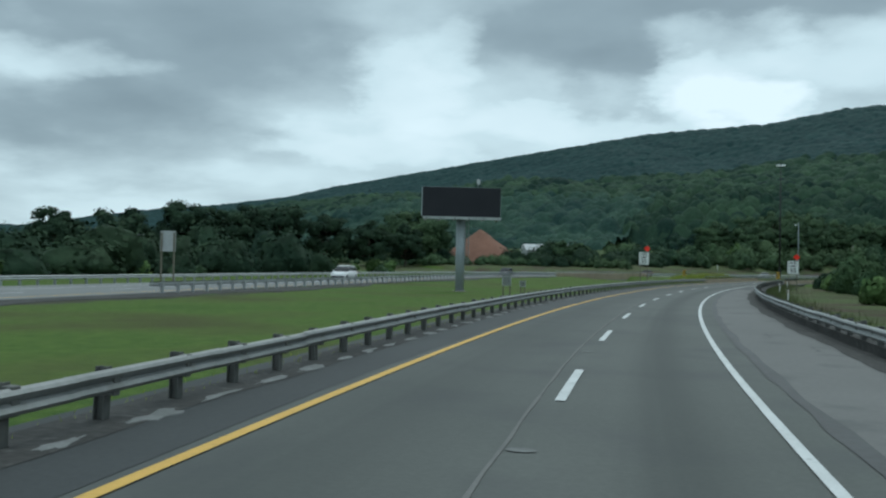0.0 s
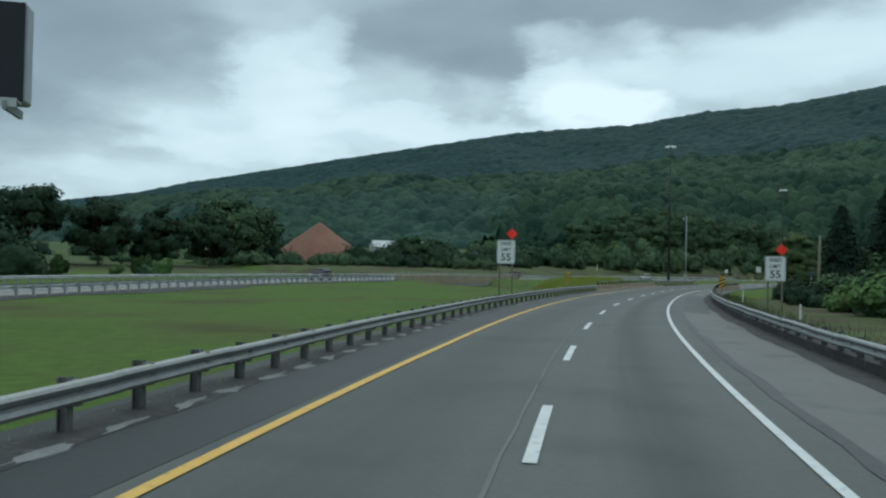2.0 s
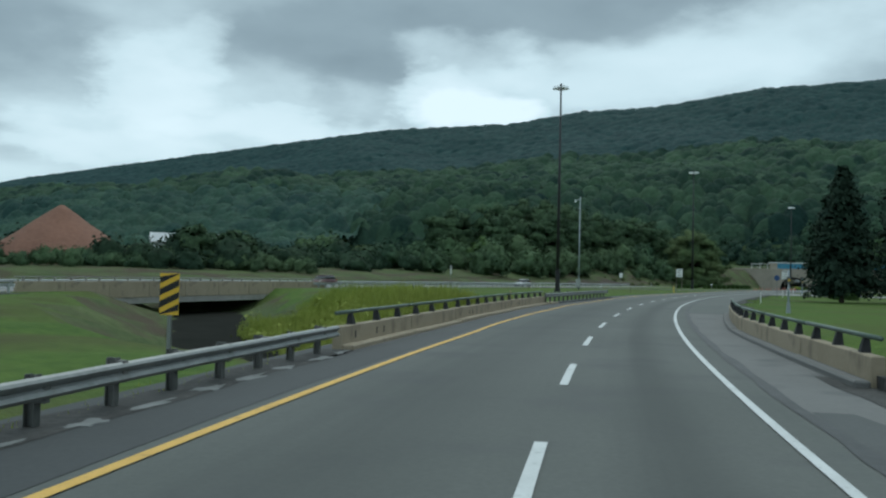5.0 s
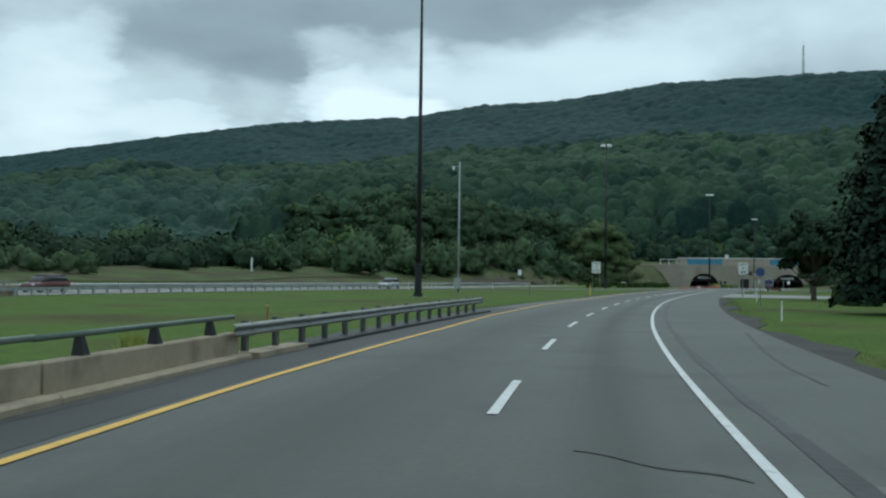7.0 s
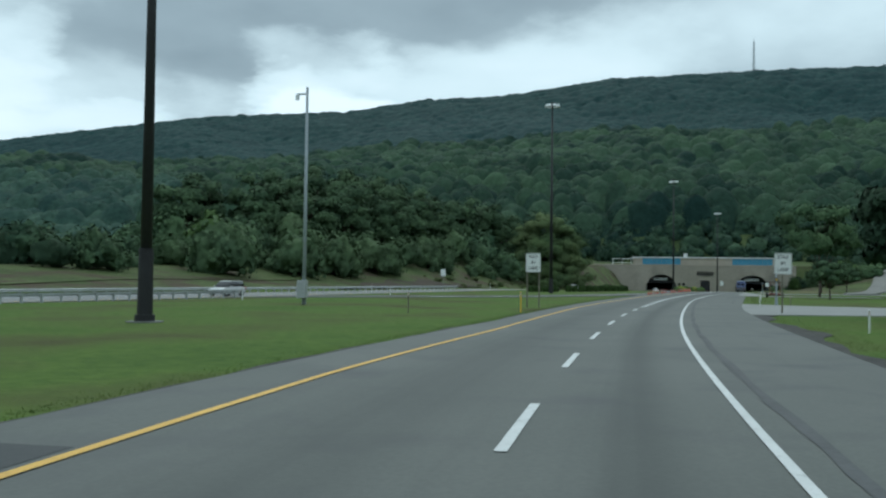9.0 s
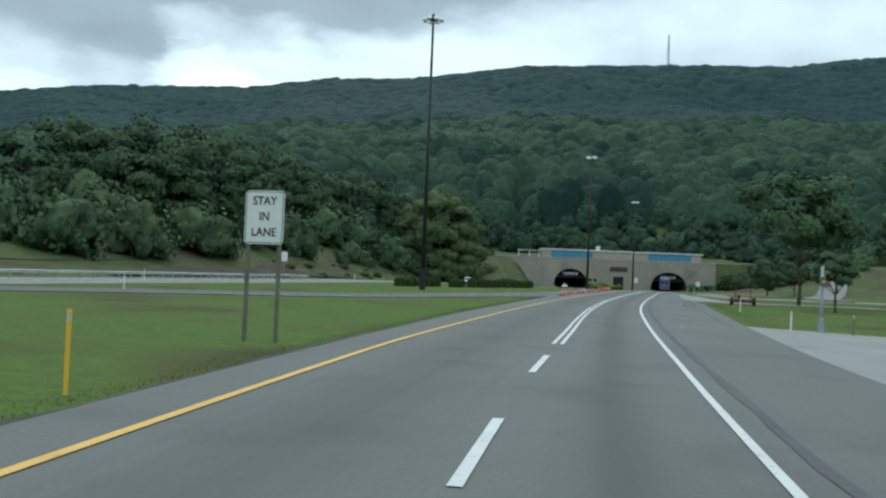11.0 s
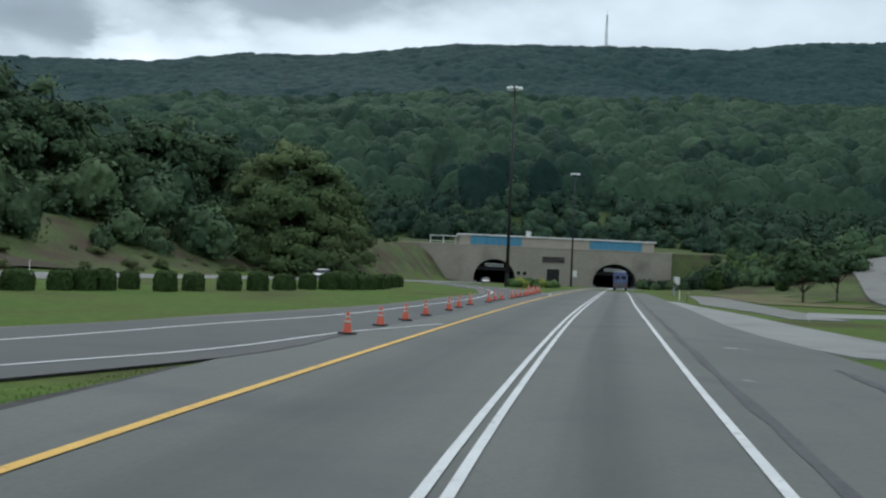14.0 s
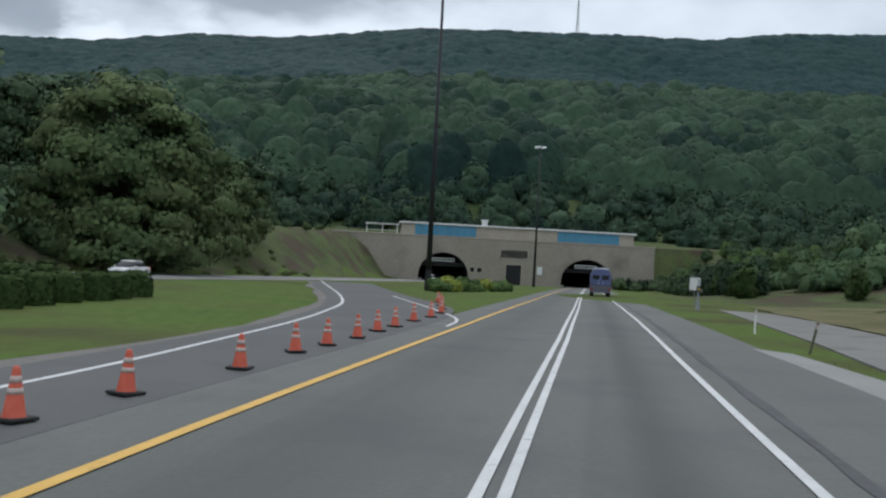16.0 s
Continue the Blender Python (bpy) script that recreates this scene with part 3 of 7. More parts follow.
def ribbon(name, s0, s1, offa, offb, z, material, step=4.0, cap=0.0, parent=None, label=""):
    n = max(2, int((s1 - s0) / step) + 1)
    ss = np.linspace(s0, s1, n)
    fa = offa if callable(offa) else (lambda s: offa)
    fb = offb if callable(offb) else (lambda s: offb)
    return strip_mesh(name, [at(s, fa(s), z) for s in ss], [at(s, fb(s), z) for s in ss], material, cap, parent, label)


def array_mesh(name, verts, quads=None, tris=None):
    """A mesh from arrays of vertices and faces, made fast."""
    me = bpy.data.meshes.new(name)
    nq, nt = (0 if quads is None else len(quads)), (0 if tris is None else len(tris))
    me.vertices.add(len(verts))
    me.vertices.foreach_set("co", np.asarray(verts, np.float32).ravel())
    loops = np.concatenate([np.asarray(a, np.int32).ravel() for a in (quads, tris) if a is not None])
    me.loops.add(len(loops))
    me.loops.foreach_set("vertex_index", loops)
    me.polygons.add(nq + nt)
    me.polygons.foreach_set("loop_start", np.concatenate((np.arange(nq) * 4, nq * 4 + np.arange(nt) * 3)).astype(np.int32))
    me.update(calc_edges=True)
    return me


# ---- ground: one sheet to the horizon ----


def graded(fine0, fine1, step, far0, far1, grow=1.18):
    mid = list(np.arange(fine0, fine1 + 0.01, step))
    lo, hi, d = [fine0], [fine1], step
    while lo[-1] > far0:
        d *= grow
        lo.append(lo[-1] - d)
    d = step
    while hi[-1] < far1:
        d *= grow
        hi.append(hi[-1] + d)
    return lo[:0:-1] + mid + hi[1:]


ARCHES = ((-19.8, 6.6), (18.4, 7.0))  # middle and half width of the two tunnel mouths
us = sorted(set(round(a, 2) for a in graded(-220, 110, 5.0, -3200, 2600)) | {c + s * w for c, w in ARCHES for s in (-1, 1)})
vs_ = sorted(set(round(a, 2) for a in graded(-660, -5, 5.0, -2600, -6)) | {-2.0, 0.15, 0.45, 4.0, 9.0} | set(round(a, 2) for a in graded(14, 150, 8.0, 15, 2900, 1.12)))
UU, VV = np.meshgrid(us, vs_)
gx, gy = GATE[0] + UU * GU[0] + VV * GV[0], GATE[1] + UU * GU[1] + VV * GV[1]
gz = ground_z(gx, gy) - 0.02
nu, nv = len(us), len(vs_)
quads, mats = [], []
for j in range(nv - 1):
    for i in range(nu - 1):
        uc, vc = (us[i] + us[i + 1]) / 2, (vs_[j] + vs_[j + 1]) / 2
        if 0.1 < vc < 0.5 and any(abs(uc - c) < w for c, w in ARCHES):
            continue  # the tunnel mouths
        quads.append((j * nu + i, j * nu + i + 1, (j + 1) * nu + i + 1, (j + 1) * nu + i))
        front = max(-vc, 0)
        wooded = vc > 16 or uc < -75 - 0.3 * front or (uc > 150 and vc > -250) or uc > 400
        xc, yc = GATE[0] + uc * GU[0] + vc * GV[0], GATE[1] + uc * GU[1] + vc * GV[1]
        slope = abs(float(ground_z(xc, yc)) - float(base_z(vc))) > 0.35
        mats.append(1 if wooded else 2 if slope else 0)
gm = array_mesh("ground", np.stack([gx, gy, gz], -1).reshape(-1, 3), np.array(quads))
ground = link_mesh("ground", gm, (M_GRASS, M_FLOOR, M_ROUGH), smooth_faces=True)
gm.polygons.foreach_set("material_index", mats)
tagged(ground, "mown grass verges and median rising to a wooded ridge", "ground", kind="structure")

# ---- roads ----
def road_mesh():
    """The carriageway, with a map of metres from the lane line and metres along, for its wear."""
    ss = np.linspace(-88, 655, 190)
    cols = [OFF_PAVE_L, OFF_YELLOW, lambda s: OFF_MID(s) - 1.9, OFF_MID, lambda s: OFF_MID(s) + 1.7, OFF_WHITE, OFF_PAVE_R]
    vs, uvs, fs = [], [], []
    for s in ss:
        for c in cols:
            vs.append(tuple(at(s, c(s), 0.03)))
            uvs.append((c(s) - OFF_MID(s), s))
    w = len(cols)
    for i in range(len(ss) - 1):
        for j in range(w - 1):
            fs.append((i * w + j, i * w + j + 1, (i + 1) * w + j + 1, (i + 1) * w + j))
    n = len(vs)
    for j, flip in ((0, False), (w - 1, True)):
        low = len(vs)
        for i in range(len(ss)):
            x, y, z = vs[i * w + j]
            vs.append((x, y, z - 0.25))
            uvs.append(uvs[i * w + j])
        for i in range(len(ss) - 1):
            q = (low + i, i * w + j, (i + 1) * w + j, low + i + 1)
            fs.append(q[::-1] if flip else q)
    me = bpy.data.meshes.new("road")
    me.from_pydata(vs, [], fs)
    lay = me.uv_layers.new(name="wear")
    for lp in me.loops:
        lay.data[lp.index].uv = uvs[lp.vertex_index]
    return me


road = link_mesh("road", road_mesh(), M_ROAD)
tagged(road, "grey asphalt two-lane motorway carriageway curving to a tunnel", "road", kind="structure")
shoulder = ribbon("shoulder", -88, 187, lambda s: OFF_WHITE(s) + 0.80, lambda s: OFF_PAVE_R(s) - 0.05, 0.036, M_SHOULDER)
tagged(shoulder, "paler rough asphalt shoulder beside the traffic lane", "road shoulder", kind="structure")
ribbon("tar_seam", -88, 190, lambda s: OFF_WHITE(s) + 0.60 + 0.03 * math.sin(s * 0.9) + 0.03 * math.sin(s * 2.3), lambda s: OFF_WHITE(s) + 0.86 + 0.03 * math.sin(s * 0.63 + 1) + 0.04 * math.sin(s * 3.1), 0.041, M_SEAM, 1.5, 0, road)
joint = tab((190, 0.70), (316, 0.60), (342, 0.58), (352, 0.65), (390, 0.68), (470, 0.55))
ribbon("worn_seam", 190, 470, lambda s: OFF_WHITE(s) + joint(s) - 0.10 + 0.03 * math.sin(s * 0.9) + 0.02 * math.sin(s * 2.3), lambda s: OFF_WHITE(s) + joint(s) + 0.11 + 0.04 * math.sin(s * 0.63 + 1), 0.041, M_WORN, 1.5, 0, road)


def ragged(s, seed):
    return math.sin(s * 12.99 + seed * 7.1) * 437.58 % 1.0


for s0, s1, o0, o1, wide in ((318, 341, 6.35, 6.1, 0.10), (346, 368, 5.62, 5.85, 0.26), (340, 362, 6.15, 6.25, 0.09), (352, 366, 6.6, 6.5, 0.16), (196, 214, 4.6, 5.2, 0.08)):
    ribbon("crack", s0, s1, lambda s: o0 + (o1 - o0) * (s - s0) / (s1 - s0) + 0.14 * ragged(s, o0) - 0.5 * wide * ragged(s, o1) + 0.2 * math.sin(s * 0.21), lambda s: o0 + (o1 - o0) * (s - s0) / (s1 - s0) + 0.14 * ragged(s, o0) + wide * ragged(s, o1 + 3) + 0.02 + 0.2 * math.sin(s * 0.21), 0.041, M_WORN, 0.55, 0, road)
left_edge = ribbon("median_shoulder", -88, 236, lambda s: OFF_PAVE_L(s) + 0.02, lambda s: OFF_YELLOW(s) - 0.30 + 0.05 * math.sin(s * 0.3), 0.036, M_TRACK, 3.0)
tagged(left_edge, "dark narrow asphalt shoulder beside the yellow line", "road shoulder", kind="structure")
dirt = ribbon("verge_dirt", -88, 149, lambda s: OFF_RAIL_R(s) - 0.62 + 0.07 * math.sin(s * 0.5) + 0.04 * math.sin(s * 1.7), lambda s: OFF_RAIL_R(s) + 0.6, 0.045, M_GRIT, 1.0)
tagged(dirt, "dark grit washed against the outer guardrail", "grit", kind="structure")
curb_r = ribbon("asphalt_curb", -88, 147, lambda s: OFF_RAIL_R(s) + 0.10, lambda s: OFF_RAIL_R(s) + 0.75, 0.30, M_GRIT, 3.0, 0.4)
tagged(curb_r, "dark asphalt curb behind the outer guardrail", "curb", kind="structure")
dirt2 = ribbon("median_grit", -88, 151, lambda s: OFF_RAIL_L(s) - 0.55 - 0.12 * math.sin(s * 0.7) - 0.1 * math.sin(s * 2.1), lambda s: OFF_RAIL_L(s) + 0.45 + 0.06 * math.sin(s * 0.9), 0.042, M_GRIT, 1.2)
stub = ribbon("median_curb", 197.85, 201.2, lambda s: OFF_RAIL_L2(s) - 0.3, lambda s: OFF_RAIL_L2(s) + 0.32 + 0.02 * math.sin(s * 2.3), 0.17, M_CONC, 1.2, 0.25)
tagged(stub, "broken tan concrete curb at the parapet's end", "curb", kind="structure")
grime = ribbon("gutter_grime", 149, 204, lambda s: OFF_RAIL_L(s) + 0.33, lambda s: OFF_RAIL_L(s) + 0.55 + 0.05 * math.sin(s * 0.7) + 0.03 * math.sin(s * 2.9), 0.042, M_SEAM, 1.2)
tagged(grime, "black grime in the gutter along the bridge curb", "gutter", kind="structure")
berm = ribbon("median_curb_2", 201.2, 229, lambda s: OFF_RAIL_L2(s) - 0.45, lambda s: OFF_RAIL_L2(s) + 0.34 + 0.03 * math.sin(s * 1.3), 0.12, M_TRACK, 1.5, 0.2)
tagged(berm, "low dark asphalt curb under the short guardrail", "curb", kind="structure")
tagged(dirt2, "dark grit and broken asphalt under the median guardrail", "grit", kind="structure")

ribbon("edge_line", -88, 650, lambda s: OFF_WHITE(s) - 0.075, lambda s: OFF_WHITE(s) + 0.075, 0.047, M_WHITE, 3.0, 0, road, "solid white edge line")
ribbon("edge_line", -88, 650, lambda s: OFF_YELLOW(s) - 0.09, lambda s: OFF_YELLOW(s) + 0.09, 0.047, M_YELLOW, 3.0, 0, road, "solid yellow edge line")
for a, b in ((-0.20, -0.07), (0.06, 0.19)):
    ribbon("double_line", 300.6, 650, lambda s, a=a: OFF_MID(s) + a, lambda s, b=b: OFF_MID(s) + b, 0.047, M_WHITE, 3.0, 0, road, "worn double white line")
dash_start = tab((-7, -71.0), (0, 14.12), (3, 50.1), (4, 61.6), (5, 73.4), (6, 85.5), (8, 110.1), (10, 134.6), (13, 166.34), (17, 215.0), (22, 270.0), (24, 292.0))
for i in range(-7, 25):
    s = dash_start(i)
    ribbon("lane_dash", s, s + 4.4, lambda q: OFF_MID(q) - 0.085, lambda q: OFF_MID(q) + 0.085, 0.047, M_WHITE, 2.0, 0, road)

# old sealed crack wandering beside the lane dashes, and a cross crack
ribbon("tar_seam", -60, 118, lambda s: OFF_MID(s) - 0.39 + 0.03 * math.sin(s * 0.21) + 0.01 * math.sin(s * 1.3), lambda s: OFF_MID(s) - 0.34 + 0.03 * math.sin(s * 0.21) + 0.015 * math.sin(s * 1.9), 0.042, M_SHOULDER, 1.0, 0.02, road, "pale sealed crack")
crack = [at(188.15 - 0.7 * o + 0.10 * math.sin(o * 5), o, 0.043) for o in np.linspace(0.05, 1.85, 16)]
strip_mesh("crack", crack, [p + Vector((0.03, 0.07 + 0.03 * (i % 3), 0)) for i, p in enumerate(crack)], M_SEAM, 0, road, "black tar-filled cross crack")
rng = random.Random(5)
for s, o, l, w in ((47.5, 5.2, 2.6, 0.10), (26, 5.0, 1.6, 0.12), (31, 4.3, 2.2, 0.10), (36, 5.4, 1.4, 0.16), (64, 4.6, 2.4, 0.12), (90, 4.8, 3.0, 0.14), (118, 4.4, 2.0, 0.12)):
    pts = [at(s + l * (k / 8 - 0.5), o + 0.06 * rng.uniform(-1, 1), 0.042) for k in range(9)]
    strip_mesh("crack", pts, [p + Vector((w * rng.uniform(0.3, 1), -w * rng.uniform(0, 0.6), 0)) for p in pts], M_SEAM, 0, shoulder)
repair = tab((101.6, 4.85), (103, 4.80), (110, 5.0), (117, 5.15), (128, 5.02), (136, 4.85), (140, 4.4), (143, 3.9))
ribbon("asphalt_patch", 101.6, 143, lambda s: OFF_WHITE(s) + 0.86 + 1.2 * max(0.0, min(1.0, (104.2 - s) / 2.6)), repair, 0.042, M_SLIP, 0.6, 0, shoulder, "darker asphalt repair patch")
for s, o in ((10.2, -0.75), (22.6, -0.8), (46.6, -0.85), (99.5, -0.85), (184.5, -1.5), (209, -1.75)):
    bm = bmesh.new()
    bmesh.ops.create_circle(bm, cap_ends=True, radius=0.14, segments=9)
    ob = part("road_marker_stub", bm, M_PAD, road)
    ob.matrix_basis = stand(s, o, 0.044) @ Matrix.Diagonal((1.3, 0.8, 1, 1))

# the opposite carriageway and the crossover between the two
opp_l = [opp(s, OPP_WIDE, 0.03) for s in OPP_S]
opp_r = [opp(s, 0, 0.03) for s in OPP_S]
opp_road = strip_mesh("opposite_road", opp_l, opp_r, M_OPPROAD, 0.25)
tagged(opp_road, "pale grey opposite carriageway beyond the median", "road", kind="structure")
for o, m in ((1.3, M_YELLOW), (9.2, M_WHITE)):
    strip_mesh("edge_line", [opp(s, o + 0.1, 0.04) for s in OPP_S], [opp(s, o - 0.1, 0.04) for s in OPP_S], m, 0, opp_road)
for s in np.arange(4, OPP_S[-1] - 10, 12.19):
    strip_mesh("lane_dash", [opp(s, 5.3, 0.04), opp(s + 3.6, 5.3, 0.04)], [opp(s, 5.1, 0.04), opp(s + 3.6, 5.1, 0.04)], M_WHITE, 0, opp_road)
link_l = hermite([(104, 286), (120, 289), (135, 291), (148, 298), (157.3, 303.8), (164.5, 308.9), (172.2, 314.5), (180.5, 321.8), (189.3, 330.3), (197.8, 339.4), (203.5, 347.2), (207.5, 353.8), (214.3, 366.9), (224, 388), (236, 412)], 2.0)
link_r = hermite([(100, 278), (118, 281), (133.5, 283), (147, 289.5), (157.2, 294.5), (161.2, 296.9), (165.5, 301.1), (170.5, 306), (178, 313.5), (190.3, 326), (200, 335.5), (208, 343.8), (214.5, 353), (221, 367), (232, 389), (244, 412)], 2.0)
link_l, link_r = [c[np.linspace(0, len(c) - 1, 90).round().astype(int)] for c in (link_l, link_r)]
lz = lambda p, z: Vector((p[0], p[1], z + float(base_z(uv(p[0], p[1])[1]))))
crossover = strip_mesh("crossover_road", [lz(p, 0.035) for p in link_l], [lz(p, 0.035) for p in link_r], M_SLIP, 0.2)
tagged(crossover, "grey asphalt crossover slip road between the carriageways", "road", kind="structure")


def side_line(name, points, width, z, material, parent, label=""):
    """A painted or sealed line through plan points."""
    c = hermite(points, 1.5)
    d = np.gradient(c, axis=0)
    d /= np.hypot(d[:, 0], d[:, 1])[:, None]
    nrm = np.stack([-d[:, 1], d[:, 0]], 1) * width / 2
    return strip_mesh(name, [lz(p, z) for p in c + nrm], [lz(p, z) for p in c - nrm], material, 0, parent, label)


side_line("edge_line", [(148, 295.0), (156.9, 300.5), (163.4, 305.4), (170.3, 310.4), (180, 319.4), (189.2, 328.3), (195.5, 335.6), (200.2, 341.4), (204.4, 347.4), (209.2, 355.0), (215.8, 367.8), (226, 389), (240, 418)], 0.15, 0.042, M_WHITE, crossover, "white edge line")
side_line("edge_line", [(120, 282.4), (133, 284.4), (147, 290.6), (156.3, 295.6), (159.7, 297.2), (162.3, 298.9), (166.1, 302.0), (169.2, 303.9), (172.1, 305.6)], 0.13, 0.048, M_WHITE, crossover, "white edge line")
side_line("tar_seam", [(155, 293.4), (157.6, 294.7), (160.8, 296.5), (163.4, 298.7), (165.5, 301.0), (168.5, 304.0)], 0.24, 0.044, M_SEAM, crossover, "dark sunken joint")
side_line("edge_line", [(204.6, 339.0), (207.6, 342.6), (211, 349), (215, 357.5), (219, 366)], 0.14, 0.050, M_WHITE, crossover, "worn white line")

fringe_d = np.gradient(link_l, axis=0)
fringe_n = np.stack([-fringe_d[:, 1], fringe_d[:, 0]], 1) / np.hypot(fringe_d[:, 0], fringe_d[:, 1])[:, None]
fringe_w = np.array([0.45 + 0.22 * ragged(k, 2.0) + 0.18 * math.sin(k * 0.6) for k in range(len(link_l))])[:, None]
fringe = strip_mesh("gravel_verge_3", [lz(p, 0.012) for p in link_l + fringe_n * fringe_w], [lz(p, 0.026) for p in link_l - fringe_n * 0.05], M_DIRT, 0.1)
tagged(fringe, "pale loose gravel along the crossover's edge", "gravel verge", kind="structure")

# service drive beside the right shoulder
apron = strip_mesh("service_apron", [at(s, OFF_PAVE_R(s) - 0.6, 0.024) for s in (289, 296, 304, 312, 320)], [at(s, o, 0.024) for s, o in ((291, 13), (297, 30), (303, 40), (309, 40), (316, 12.5))], M_OLDROAD, 0.2)
tagged(apron, "pale concrete service apron joining the shoulder", "driveway", kind="structure")
near = ((375, 27), (373, 16), (372.1, 11.9), (371.9, 9.6), (372.5, 7.8), (375, 7.1), (380.6, 6.45), (387, 6.1), (396, 6.1), (405.5, 6.1), (414, 5.95), (422.7, 5.6))
far = ((380, 27), (377.8, 17), (377.1, 13.4), (377.7, 12), (379.6, 11.1), (383.6, 10.55), (390, 9.8), (395, 9.4), (400.8, 9.0), (407, 8.2), (412.1, 7.4), (421.5, 6.6))
drive = strip_mesh("service_drive", [at(s, o, 0.036) for s, o in near], [at(s, o, 0.036) for s, o in far], M_OLDROAD, 0.2)
tagged(drive, "pale concrete service drive joining the shoulder", "driveway", kind="structure")
near = ((398, 11.0), (406, 10.4), (418, 8.0), (426.6, 8.6), (440.8, 9.4), (460, 10.4), (480.8, 11.2), (497, 12.4))
far = ((399, 14.4), (408, 14.2), (420, 13.6), (435, 13.6), (450, 14.0), (465, 14.2), (483, 13.8), (497, 13.2))
lane = strip_mesh("service_lane", [at(s, o, 0.044) for s, o in near], [at(s, o, 0.044) for s, o in far], M_LANE, 0.2)
tagged(lane, "pale gravelled service lane climbing beside the shoulder", "driveway", kind="structure")
near = ((396, 11.6), (400, 12.4), (403, 15), (405, 18), (406, 26), (407, 38), (408, 52))
far = ((404, 13.0), (411, 14.6), (411, 16.8), (413.4, 20.8), (414.5, 27), (416, 38), (419, 52))
branch = strip_mesh("service_branch", [at(s, o, 0.050) for s, o in near], [at(s, o, 0.050) for s, o in far], M_OLDROAD, 0.2)
tagged(branch, "narrow pale lane crossing the lawn", "driveway", kind="structure")
bend_c = hermite([(219, 308), (228, 317.5), (239, 325.5), (252, 335), (264.5, 344), (273, 350.4), (280, 356), (287, 360), (297, 363), (310, 361)], 2.0)
bend_d = np.gradient(bend_c, axis=0)
bend_n = np.stack([-bend_d[:, 1], bend_d[:, 0]], 1) / np.hypot(bend_d[:, 0], bend_d[:, 1])[:, None] * 2.7
hill_lane = strip_mesh("hill_lane", [Vector((*p, float(ground_z(*p)) + 0.28)) for p in bend_c + bend_n], [Vector((*p, float(ground_z(*p)) + 0.28)) for p in bend_c - bend_n], M_LANE, 0.8)
tagged(hill_lane, "pale lane bending up the grassy bank", "driveway", kind="structure")
slope_s = np.arange(428, 476, 4)
dry = strip_mesh("dry_bank", [at(s, 14.1 - 0.3 * math.sin(s), 0) for s in slope_s], [at(s, 27 + 2.5 * math.sin(s * 0.4) - 0.05 * (s - 428), 0) for s in slope_s], M_DRYGRASS, 0.3)
for q in dry.data.vertices:
    q.co.z = max(float(ground_z(q.co.x, q.co.y)), q.co.z) + 0.05
tagged(dry, "dry tan grass bank above the service lane", "grass bank", kind="structure")
for s, o, w, h in ((315.8, 3.85, 0.22, 0.10), (315.7, 4.3, 0.08, 0.14), (315.6, 4.6, 0.14, 0.08), (373.2, 4.5, 0.14, 0.3), (372.9, 4.9, 0.08, 0.25), (364.4, 3.5, 0.10, 0.12)):
    a, b = at(s, o - w, 0.045), at(s - 0.1, o + w, 0.045)
    t = Vector((0.0, h, 0.0))
    strip_mesh("paint_mark", [a + t, (a + b) / 2 + t * 1.4, b + t], [a, (a + b) / 2 - t * 0.3, b], M_WHITE, 0, road, "sprayed white survey mark")
verge = ribbon("gravel_verge", 190, 300, OFF_PAVE_R, lambda s: OFF_PAVE_R(s) + 0.9 + 0.5 * math.sin(s * 0.31) + 0.3 * math.sin(s * 0.83), 0.012, M_GRIT, 2.0, 0.1)
tagged(verge, "loose dark gravel along the shoulder's edge", "gravel verge", kind="structure")
verge2 = ribbon("gravel_verge_2", 228, 361, lambda s: OFF_PAVE_L(s) - 0.22 - 0.10 * math.sin(s * 0.41) - 0.10 * math.sin(s * 1.1), OFF_PAVE_L, 0.012, M_GRIT, 2.0, 0.1)
tagged(verge2, "thin gravel margin between asphalt and grass", "gravel verge", kind="structure")

opp_dirt = strip_mesh("opposite_gravel", [opp(s, 0.05, 0.02) for s in np.arange(40, 262, 3)], [opp(s, -3.2 - 3.2 * max(0.0, 1 - s / 130) - 1.2 * math.sin(s * 0.11) - 0.6 * math.sin(s * 0.37), 0.015) for s in np.arange(40, 262, 3)], M_GRIT, 0.1)
tagged(opp_dirt, "dark gravel shoulder of the opposite carriageway", "gravel verge", kind="structure")

soil_y = np.arange(-6, 60, 0.4)
soil_l = np.interp(soil_y, (-6, 24, 46, 59.6), (-27.0, -21.5, -15.1, -9.4))
soil_r = np.maximum(np.interp(soil_y, (-6, 10, 24, 34, 46, 57, 60), (-21.0, -14.0, -8.0, -6.0, -6.8, -8.4, -9.2)) + 0.6 * np.sin(soil_y * 0.9) + 0.35 * np.sin(soil_y * 2.3) + 0.3 * np.sin(soil_y * 5.1), soil_l + 0.1)
soil = strip_mesh("bare_soil", [Vector((x, y, float(ground_z(x, y)) + 0.030)) for x, y in zip(soil_l, soil_y)], [Vector((x, y, float(ground_z(x, y)) - 0.07)) for x, y in zip(soil_r, soil_y)], M_SOIL)
tagged(soil, "dark bare soil and thin grass before the opposite guardrail", "bare soil", kind="structure")

field = strip_mesh("dry_field", [opp(s, 78 + 6 * math.sin(s * 0.05), 0.0) for s in np.arange(335, 476, 10)], [opp(s, 27 + 2 * math.sin(s * 0.08), 0.0) for s in np.arange(335, 476, 10)], M_FIELD)
for q in field.data.vertices:
    q.co.z = float(ground_z(q.co.x, q.co.y)) + 0.10
tagged(field, "tan dry-grass field behind the opposite road", "field", kind="structure")

